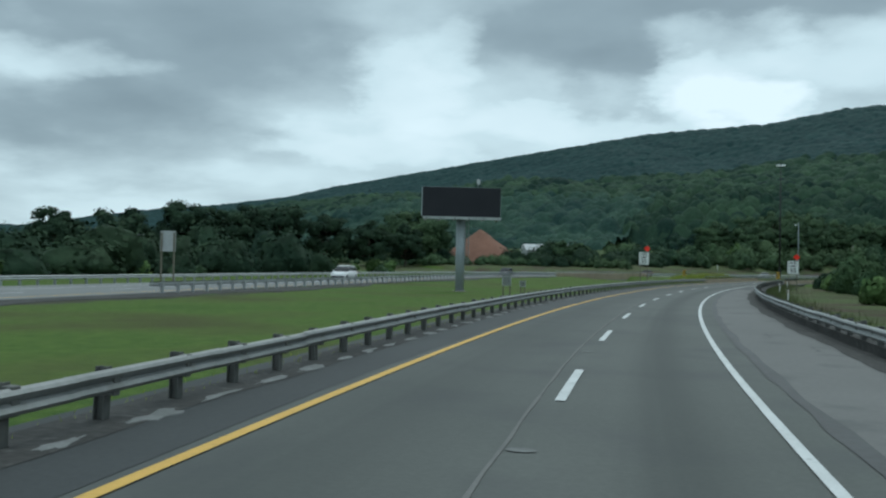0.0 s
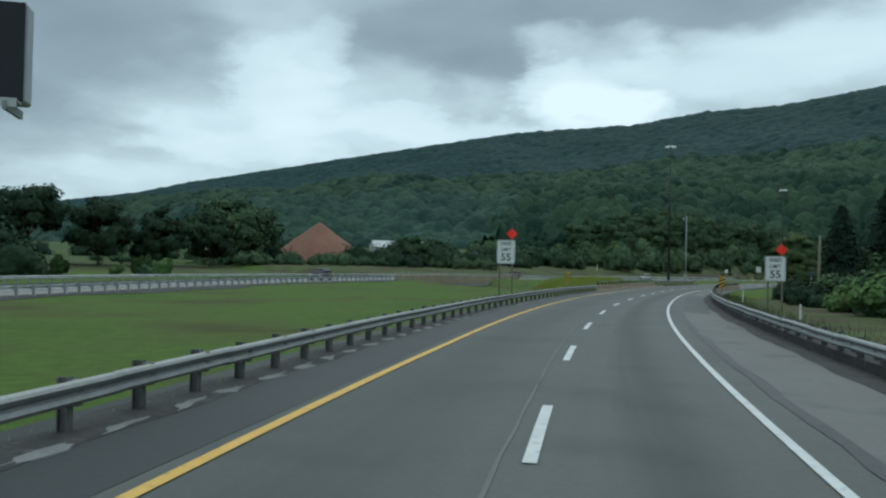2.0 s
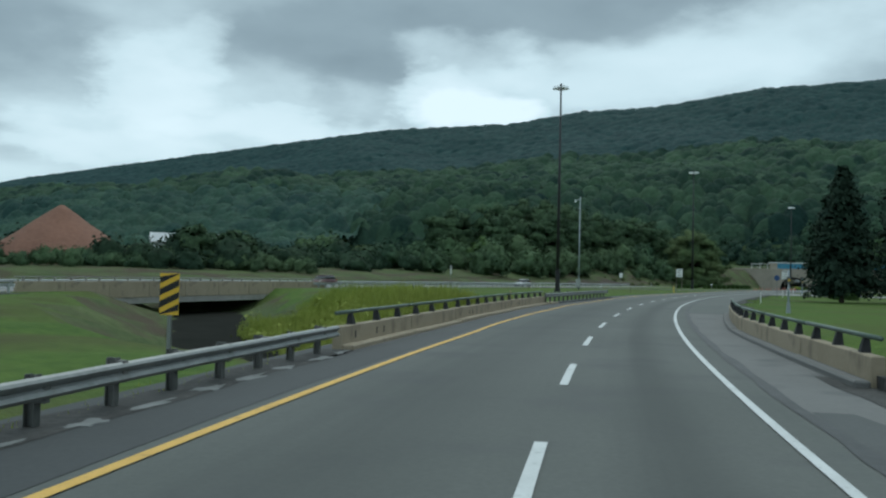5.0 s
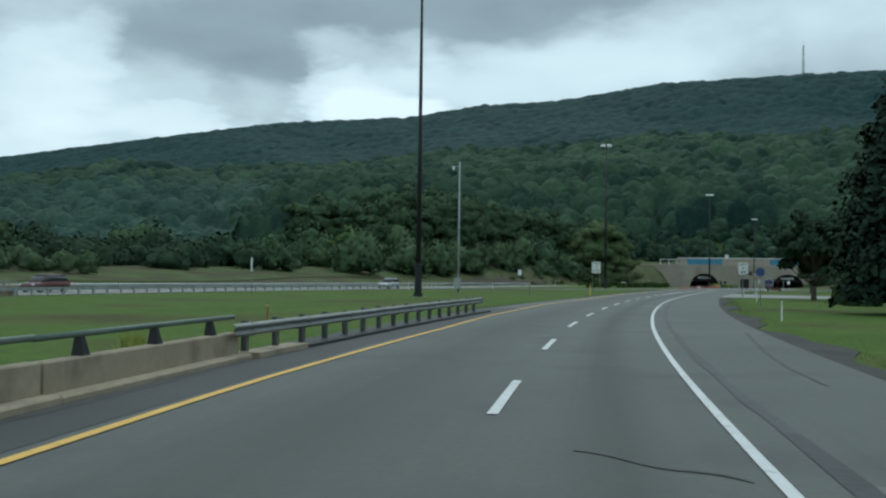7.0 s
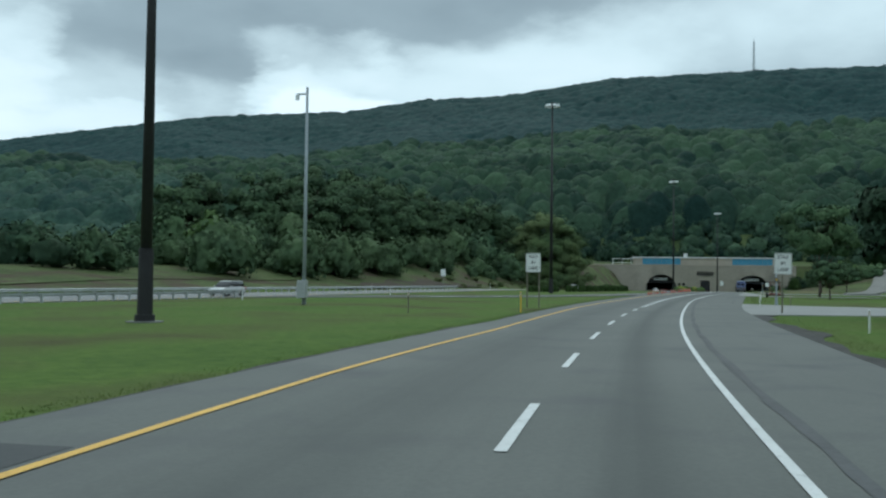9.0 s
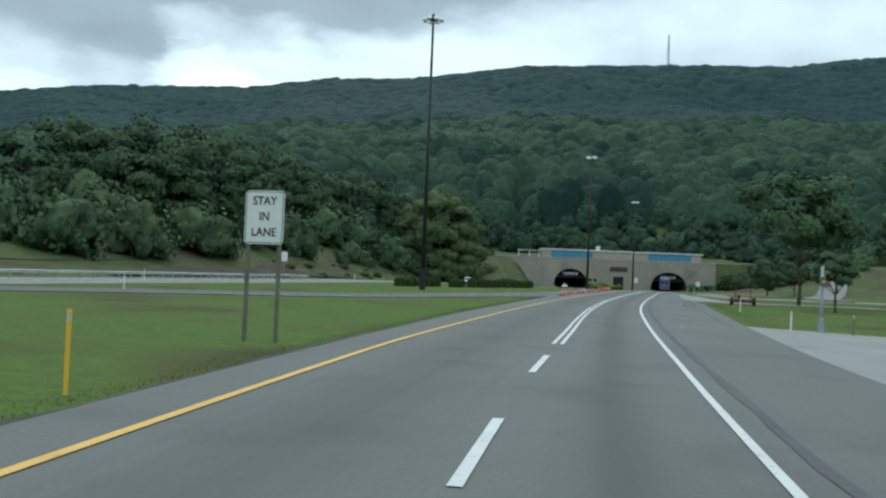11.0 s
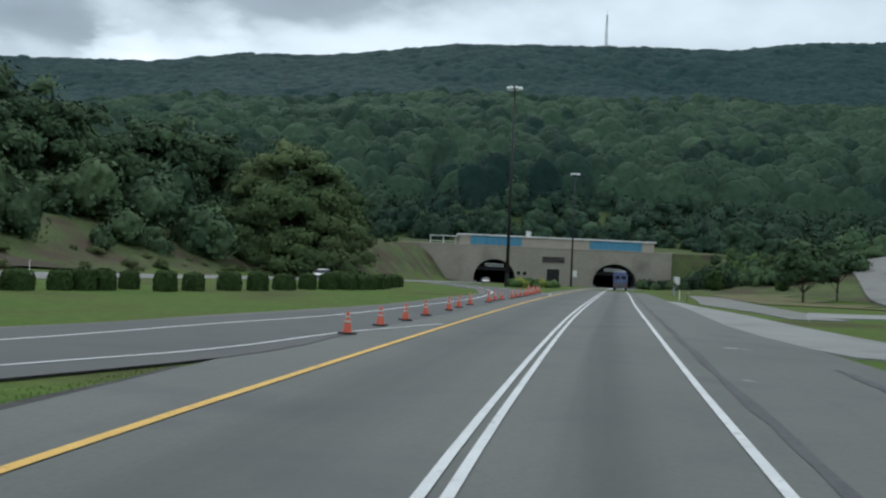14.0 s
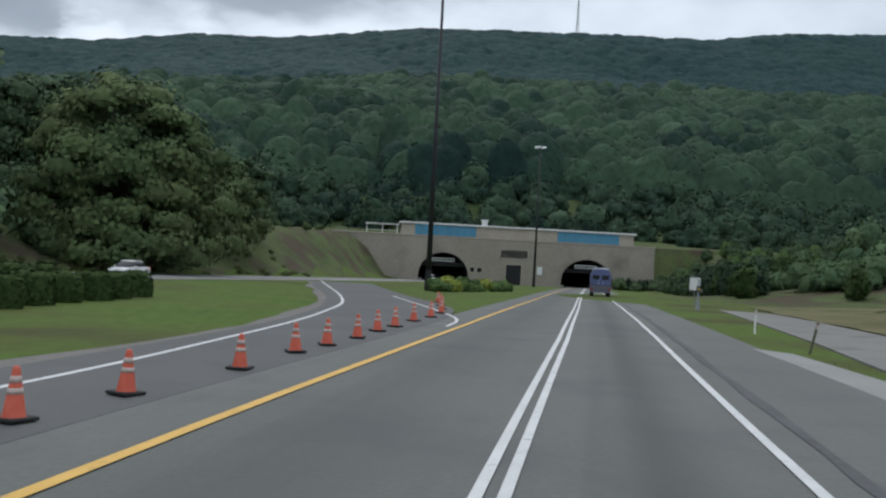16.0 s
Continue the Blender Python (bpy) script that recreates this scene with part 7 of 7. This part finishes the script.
def spruce(label, x, y, height, width, seed):
    r = np.random.RandomState(seed)
    ob = thing("spruce_tree", label, "tree", pose(x, y, float(ground_z(x, y))))
    part("trunk", tubed((0, 0, -0.4), (0, 0, height * 0.97), 0.30, 0.04, 10), M_BARK, ob, "straight dark trunk", True)
    cc, nn, hh = [], [], []
    n = 92
    for k in range(n):
        f = k / n
        z = height * (0.10 + 0.89 * f)
        reach = width / 2 * min(1.0, 0.72 + 1.2 * f) * (1 - f ** 1.5) ** 0.8 * r.uniform(0.60, 1.18) + 0.25
        for a in r.uniform(0, 6.283, int(14 - 8 * f)):
            t = np.linspace(0.12, 1, 30)
            p = np.stack([np.cos(a) * reach * t, np.sin(a) * reach * t, z - reach * 0.26 * t ** 1.6], 1)
            p += r.normal(0, 0.12 + 0.03 * reach, p.shape) * (1, 1, 0.6)
            cc.append(p)
            nn.append(np.tile((np.cos(a) * 0.75, np.sin(a) * 0.75, 0.6), (30, 1)))
            hh.append(np.full(30, r.uniform(0.2, 0.7)))
    c, nrm = np.concatenate(cc), unit_rows(np.concatenate(nn))
    v, q = leaf_quads(c, nrm, np.full(len(c), 0.15), r)
    me = leaf_mesh("crown", v, q, None, np.repeat(unit_rows(nrm + r.normal(0, 0.2, nrm.shape)), 4, 0), np.repeat(np.concatenate(hh), 4))
    link_mesh("crown", me, M_NEEDLE, ob)
    return ob


spruce("tall dark spruce tree with drooping boughs on the lawn", 103.5, 186.3, 15.8, 9.2, 2)
spruce("dark spruce tree beside another on the lawn", 113.0, 186.0, 20.5, 11.5, 3)
broadleaf("broad round dark tree with boughs near the grass", 128.5, 221.5, 10.4, 7.6, M_LEAFDARK, 4, 70, 120, 0.30, 0.10, 0.24)
broadleaf("spreading green tree with a bare lower trunk on the lawn", 188.6, 289.0, 14.5, 13.5, M_LAWNTREE, 5, 34, 120, 0.22, 0.32, 0.24)
broadleaf("broad green tree on the lawn", 203, 283, 13, 13, M_LAWNTREE, 6, 52)
broadleaf("small ornamental tree with several stems", 174.6, 273.5, 5.2, 4.6, M_LEAF, 7, 26, 70, 0.12, 0.3, 0.2)
broadleaf("small rounded tree on the dry bank beside the lane", 240.9, 339.6, 7.4, 7.0, M_LEAF, 8, 36, 90, 0.15, 0.20, 0.22)
broadleaf("small rounded tree on the dry bank beside another", 252.5, 343.2, 7.0, 6.6, M_LEAF, 9, 36, 90, 0.15, 0.20, 0.22)
broadleaf("large yellowing round tree on the bank beside the opposite road", 216, 423, 24, 25, M_LEAFWARM, 10, 230, 95, 0.5, -0.06, 0.34, 0.55)
broadleaf("green tree low on the bank beside the tunnel", 240, 456, 16, 15, M_LEAFWARM, 21, 70, 100, 0.35, -0.04, 0.36, 0.4)
broadleaf("dark green tree on the bank near the portal", 251, 472, 14, 12, M_LEAF, 22, 60, 100, 0.3, -0.04, 0.36, 0.4)
broadleaf("yellow-green tree merging with a larger one", 226, 436, 17, 18, M_LEAFWARM, 18, 80, 110, 0.4, 0.02, 0.36)
broadleaf("broad green tree above the grassy bank", 174, 428, 21, 20, M_LEAF, 11, 80, 110, 0.4, 0.02, 0.38)
broadleaf("tall green tree above the grassy bank", 152, 416, 24, 21, M_LEAF, 12, 80, 110, 0.4, 0.04, 0.40)
broadleaf("dense dark tree behind the opposite road", 128, 402, 22, 20, M_LEAF, 13, 60, 110, 0.4, 0.06, 0.42)
broadleaf("dense green tree behind the opposite road", 106, 382, 18, 18, M_LEAF, 14, 60, 110, 0.4, 0.06, 0.42)
for k, (x, y, h) in enumerate(((214, 463, 21), (202, 455, 22), (229, 478, 18), (167, 416, 15), (157, 406, 17), (145, 397, 18), (134, 388, 16), (120, 378, 17), (141, 409, 24), (186, 440, 20), (197, 449, 19), (163, 427, 25))):
    broadleaf("tall broadleaf tree in the wood edge above the opposite road", x, y, h, h * 0.95, M_LEAF, 60 + k, 80, 100, 0.4, -0.02, 0.40)
for k, (x, y, h) in enumerate(((-49, 199, 16.5), (-58, 193, 15), (-67, 184, 15.5), (-78, 172, 13), (-88, 160, 12), (-100, 146, 11), (-38, 208, 13.5), (-28, 216, 12), (-19, 225, 12), (-92, 128, 11), (-110, 132, 12))):
    broadleaf("dense dark broadleaf tree in the valley wood", x, y, h, h * 1.05, M_LEAFDARK, 90 + k, 60, 90, 0.3, -0.04, 0.36)
broadleaf("pale young tree behind the opposite road", 104, 336, 10, 8, M_LEAFPALE, 15, 40, 90, 0.2, 0.1, 0.3)
broadleaf("large dark tree near the shed", -20, 270, 17, 26, M_LEAF, 16, 70, 110, 0.5, 0.06, 0.5)
broadleaf("round dark tree beside the shed", 37.5, 296, 8.2, 8.5, M_LEAF, 17, 40, 90, 0.25, 0.05, 0.35)

broadleaf("rounded green tree before the shed", 29.0, 283.0, 9.0, 10.0, M_LEAF, 19, 44, 90, 0.25, 0.02, 0.35)
broadleaf("low green tree before the shed", 36.5, 286.0, 7.2, 8.0, M_LEAF, 20, 40, 90, 0.25, 0.02, 0.35)


def shrub(label, x, y, w, h, material, seed, leaves=900, leaf=0.14, boxy=0.0):
    r = np.random.RandomState(seed)
    d = sphere_points(leaves, r, -0.3)
    iv, jf = ico(2)
    if boxy:
        def clip_box(q, rough):
            m = np.abs(q).max(1)[:, None] + 1e-6
            return q * (1 - boxy) + q / m * boxy * rough

        c, cn = clip_box(d * r.uniform(0.93, 1.02, (leaves, 1)), 1.0), unit_rows(np.sign(d) * np.abs(d) ** 2)
        cv, iv_n = clip_box(iv * 0.92, 1.0), unit_rows(np.sign(iv) * np.abs(iv) ** 2)
        # Clipped body set darker than its leaves as painted inner shade.
        size_h, tint_c, tint_b = leaf, np.full(leaves, 0.5), np.full(len(iv), 0.4)
    else:
        k = 14
        lc = sphere_points(k, r, -0.3) * r.uniform(0.42, 0.72, (k, 1))
        reach = lumpy(lc, r.uniform(0.24, 0.42, k), 0.45)
        tint = r.uniform(0.25, 0.75, k + 1)
        mids = np.concatenate([lc, np.zeros((1, 3))])
        b, won = reach(d)
        c = d * (b * r.uniform(0.86, 1.10, leaves))[:, None]
        cn = unit_rows(unit_rows(c - mids[won]) * 0.6 + d * 0.4 + (0, 0, 0.15))
        b, won2 = reach(iv)
        cv = iv * (b * 0.90)[:, None]
        iv_n = unit_rows(unit_rows(cv - mids[won2]) * 0.6 + iv * 0.4)
        # Inner shade of the bush goes into the body's lower tint.
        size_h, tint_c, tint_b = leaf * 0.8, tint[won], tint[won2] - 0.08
    grow = np.array((w / 2, w / 2, h))
    c, cv = (c + (0, 0, 0.3)) / 1.3 * grow, (cv + (0, 0, 0.3)) / 1.3 * grow
    v, q = leaf_quads(c, cn * 3.0, np.full(leaves, size_h), r)
    me = leaf_mesh("foliage", np.concatenate([v, cv]), q, jf + len(v), np.concatenate([np.repeat(unit_rows(cn + r.normal(0, 0.28, cn.shape)), 4, 0), iv_n]), np.concatenate([np.repeat(tint_c + r.uniform(-0.28, 0.28, leaves), 4), tint_b]))
    ob = thing("shrub", label, "shrub", pose(x, y, float(ground_z(x, y)) + 0.02, 0, 0, seed * 37))
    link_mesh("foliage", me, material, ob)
    bm = bmesh.new()
    for k in range(5):
        a = 1.257 * k + seed
        tube(bm, (0.05 * math.cos(a), 0.05 * math.sin(a), -0.25), (0.2 * w * math.cos(a), 0.2 * w * math.sin(a), h * 0.6), 0.05, 0.015, 5)
    part("stem", bm, M_BARK, ob, "thin woody stems")
    return ob


# clipped hedge row on the island
row = [(159.0, 327.0), (160.8, 328.0), (163.0, 329.2), (164.3, 329.8), (165.5, 330.4), (167.4, 332.6), (168.9, 330.4), (171.1, 332.2), (174.0, 334.0), (176.3, 335.0), (179.1, 337.2), (182.0, 339.7), (184.0, 340.4), (186.0, 341.2), (187.5, 342.0), (188.8, 342.9), (190.3, 344.3), (191.8, 346.2), (193.1, 348.3), (194.6, 350.5), (196.2, 352.3), (197.6, 354.2), (199.0, 356.4)]
for k, (x, y) in enumerate(row):
    w = 1.4 if k == 5 else vr.uniform(1.6, 2.0) if k < 14 else vr.uniform(1.7, 2.05)
    shrub("clipped round hedge bush in a row on the grass island", x, y, w, 1.1 if k == 5 else vr.uniform(1.08, 1.26), M_HEDGE, 100 + k, 1300, 0.075, 0.45)
for k in range(5):
    x, y = row[17 + k]
    shrub("clipped hedge bush in a second row on the island", x - 2.6, y + 2.6, 2.2, 1.35, M_HEDGE, 140 + k, 800, 0.10, 0.5)
# planted bed at the foot of the mast between the roads
for k in range(7):
    p = at(478 + 3.4 * k, -13.6 + 0.75 * k)
    shrub("low planted bush in the bed between the roads", p.x, p.y, vr.uniform(3.0, 4.2), vr.uniform(1.2, 1.6), M_WEED if k % 3 == 1 else M_LEAFPALE, 160 + k, 800, 0.16)
# rough shrubs on the slopes beside the portal and the drive
for k in range(90):
    u, f = vr.uniform(30, 80), vr.uniform(1, 95)
    if u - (34 - 0.2 * f) < 4:
        continue
    p = from_uv(u, -f)
    w = vr.uniform(3, 6.5)
    shrub("rough green bush on the bank beside the tunnel", p.x, p.y, w, w * vr.uniform(0.5, 0.8), (M_LEAFPALE, M_LEAF, M_HEDGE)[k % 3], 200 + k, 700, 0.22)
for k in range(52):
    s = vr.uniform(478, 600)
    p = at(s, 14.5 + abs(vr.normal(0, 5)) + 0.03 * (s - 486))
    w = vr.uniform(3.5, 6.5)
    shrub("dense green bush at the foot of the bank", p.x, p.y, w, w * vr.uniform(0.6, 0.9), (M_LEAF, M_HEDGE, M_LEAFDARK)[k % 3], 500 + k, 800, 0.2)
crowd = np.array([at(a, b)[:2] for a, b in zip(vr.uniform(486, 545, 110), vr.uniform(22, 48, 110))])
plant_many("bank_bushes", LOW_P, crowd, ground_z(crowd[:, 0], crowd[:, 1]) - 0.3, vr.uniform(1.5, 2.9, 110), vr.uniform(0.7, 1.0, 110), M_LAWNTREE, "rounded green bushes crowding the bank beside the tunnel", "bushes", 18)
tangle = np.array([opp(a, b)[:2] for a, b in zip(vr.uniform(500, 640, 70), 16 + 9 * vr.uniform(0, 1, 70) ** 1.3)])
plant_many("bank_brush", LOW_P, tangle, ground_z(tangle[:, 0], tangle[:, 1]) - 0.2, vr.uniform(0.6, 1.5, 70), vr.uniform(0.4, 0.7, 70), M_BRUSH, "low tangled brush on the rough bank", "brush", 19)
slope = np.array([from_uv(a + 0.05 * b, -b)[:2] for a, b in zip(vr.uniform(25, 46, 60), vr.uniform(1, 60, 60))])
plant_many("slope_bushes", LOW_P, slope, ground_z(slope[:, 0], slope[:, 1]) - 0.3, vr.uniform(1.4, 2.6, 60), vr.uniform(0.7, 1.0, 60), M_LEAF, "leafy bushes on the slope beside the portal", "bushes", 20)
for k in range(9):
    p = from_uv(27 + 1.4 * k, -vr.uniform(0.5, 7))
    shrub("dark bush against the end of the portal wall", p.x, p.y, 3.6, 3.4, (M_LEAF, M_LEAFDARK)[k % 2], 900 + k, 900, 0.16)
for k in range(20):
    u, f = vr.uniform(-72, -44), vr.uniform(1, 55)
    p = from_uv(u - 0.25 * f, -f)
    w = vr.uniform(1.6, 3.6)
    shrub("rough bush on the grassy bank", p.x, p.y, w, w * 0.6, (M_LEAF, M_LEAFWARM, M_LEAFPALE)[k % 3], 240 + k, 420, 0.2)
for x, y, w, h in ((117.0, 203.0, 3.8, 2.0), (119.6, 207.2, 3.6, 1.9)):
    shrub("dense dark rounded shrub under the spruce", x, y, w, h, M_HEDGE, int(x), 1600, 0.15, 0.3)
# bushes beyond the outer guardrail
for k, (x, y, w, h, dark) in enumerate(((38.6, 65.0, 5.4, 4.8, 0), (40.8, 72.5, 4.6, 3.9, 0), (43.0, 62.0, 5.2, 4.4, 0), (37.8, 59.0, 4.4, 3.6, 0), (45.8, 74.0, 5.2, 3.2, 1), (43.4, 84.0, 3.2, 1.5, 1), (44.6, 87.5, 3.8, 1.8, 1), (46.4, 92.0, 4.2, 1.9, 1), (48.2, 96.5, 4.4, 2.0, 1), (50.0, 100.5, 4.6, 2.2, 1), (51.6, 104.0, 4.4, 2.1, 1), (53.6, 108.0, 4.6, 2.2, 1), (55.4, 111.5, 4.4, 2.0, 1), (58.0, 116.0, 4.2, 1.8, 1), (50.5, 86.0, 5.5, 2.8, 1), (54.5, 98.0, 5.5, 2.8, 1), (57.6, 105.0, 5.0, 2.6, 1))):
    shrub("dense leafy bush close behind the outer guardrail", x, y, w, h, M_LEAFDARK if dark else M_LAWNTREE, 700 + k, 2200, 0.13)
for k in range(30):
    s = vr.uniform(28, 150)
    o = 13.5 + vr.uniform(0, 9) + 4.0 * smooth((60 - s) / 40)
    p = at(s, o)
    w = vr.uniform(4.0, 7.5)
    shrub("leafy green bush beyond the outer guardrail", p.x, p.y, w, w * vr.uniform(0.6, 0.9) * (1.0 if s < 60 else 0.55), (M_LEAFPALE, M_LEAF, M_LEAFDARK)[k % 3], 300 + k, 1500, 0.20)
for s, o, h in ((92, 30, 13), (118, 34, 17), (140, 30, 15), (160, 36, 18), (70, 36, 13), (182, 42, 16)):
    p = at(s, o)
    broadleaf("dense dark broadleaf tree beyond the outer guardrail", p.x, p.y, h, h * 0.8, M_LEAF, int(s), 50, 90, 0.3, 0.05, 0.36)
# shrubs and low trees fringing the opposite road's far side
for k in range(60):
    s = vr.uniform(30, 640)
    if 255 < s < 480 or (s > 480 and k % 3):
        continue
    o = OPP_WIDE + vr.uniform(9, 30)
    p = opp(s, o)
    w = vr.uniform(1.8, 3.8) * (1.0 + 0.4 * math.sin(s * 0.06))
    shrub("scrubby bush behind the opposite road", p.x, p.y, w, w * vr.uniform(0.5, 0.8), (M_LEAF, M_LEAFPALE, M_HEDGE)[k % 3], 400 + k, 600, 0.26)

scrub_n = 150
scrub = np.array((-46.0, 246.0)) + np.array((94.0, 42.0)) * vr.uniform(0, 1, (scrub_n, 1)) + vr.uniform(-7, 7, (scrub_n, 2))
plant_many("scrub", LOW_P, scrub, ground_z(scrub[:, 0], scrub[:, 1]) - 0.3, vr.uniform(1.3, 2.7, scrub_n), vr.uniform(0.8, 1.1, scrub_n), M_LEAF, "dense low scrub before the mound and the shed", "scrub", 15)

# tall weeds by the creek and along the rails
def blades(name, pts, h, w, material, label, seed):
    r = np.random.RandomState(seed)
    n = len(pts)
    a = r.uniform(0, 6.283, n)
    d = np.stack([np.cos(a), np.sin(a), 0 * a], 1)
    hh = h * r.uniform(0.5, 1.2, n)
    lean = r.normal(0, 0.22, (n, 3)) * (1, 1, 0)
    tip = pts + np.stack([0 * a, 0 * a, hh], 1) + lean * hh[:, None]
    v = np.stack([pts - d * w, pts + d * w, tip], 1).reshape(-1, 3)
    me = array_mesh(name, v, None, np.arange(n * 3).reshape(n, 3))
    me.attributes.new("tree_hue", "FLOAT", "POINT").data.foreach_set("value", np.repeat(r.uniform(0.2, 0.9, n), 3).astype(np.float32))
    ob = link_mesh(name, me, material)
    return tagged(ob, label, "weeds", kind="stuff")


def spread(n, fn, seed):
    r = np.random.RandomState(seed)
    out = []
    for _ in range(n):
        out.append(fn(r))
    p = np.array([q[:2] for q in out])
    return np.concatenate([p, ground_z(p[:, 0], p[:, 1])[:, None] - 0.03], 1)


def creek_side(r):
    """The far bank of the creek between the two bridges."""
    y = r.uniform(134, 167)
    x = float(np.interp(y, (122, 142, 165, 190, 214), (47.0, 37.5, 34.8, 37.2, 41.0))) + 2.8 + abs(r.normal(0, 6.5))
    edge = at(150 + (y - 121) * 1.13, -10.2)
    return Vector((min(x, edge.x - 0.2 - r.uniform(0, 2.0)), y, 0))


def rail_side(r):
    s = r.uniform(-30, 150)
    return at(s, OFF_RAIL_L(s) - 0.25 - abs(r.normal(0, 0.35)))


tuft = spread(800, creek_side, 13)
tuft_r = vr.uniform(0.55, 1.15, len(tuft)) * np.interp(tuft[:, 0] - np.interp(tuft[:, 1], (122, 142, 172, 206), (47.0, 37.5, 34.5, 33.5)), (2, 8, 13, 22), (2.1, 1.7, 0.9, 0.45))
plant_many("creek_weeds", WEED_P, tuft[:, :2], tuft[:, 2] - 0.35, tuft_r * 0.9, vr.uniform(0.8, 1.15, len(tuft)), M_WEED, "tall yellow-green weeds filling the creek hollow", "weeds", 14)
pick = vr.randint(0, len(tuft), 90000)
way = sphere_points(len(pick), vr, 0.05)
stalk = tuft[pick] + way * (tuft_r[pick] * 0.72)[:, None] * (1, 1, 0.9) + np.stack([0 * pick, 0 * pick, tuft_r[pick] * 0.34 - 0.2], 1)
blades("creek_grass", stalk, 0.62, 0.020, M_WEED, "long yellow-green grass in the creek hollow", 5)
def outer_side(r):
    s = r.uniform(-20, 150)
    return at(s, OFF_RAIL_R(s) + 0.85 + abs(r.normal(0, 1.0)))


blades("outer_weeds", spread(9000, outer_side, 8), 0.42, 0.022, M_BRUSH, "knee-high weeds behind the outer guardrail", 12)
blades("rail_weeds", spread(1800, rail_side, 4), 0.14, 0.015, M_WEED, "short weeds along the guardrail's foot", 6)


def verge_side(r):
    if r.uniform() < 0.5:
        s = r.uniform(228, 376)
        return at(s, OFF_PAVE_L(s) - 0.30 - abs(r.normal(0, 0.4)))
    s = r.uniform(196, 420)
    return at(s, OFF_PAVE_R(s) + 0.8 + abs(r.normal(0, 0.9)))


blades("verge_grass", spread(16000, verge_side, 9), 0.06, 0.012, M_FRINGE, "uneven grass fringe along the asphalt", 10)
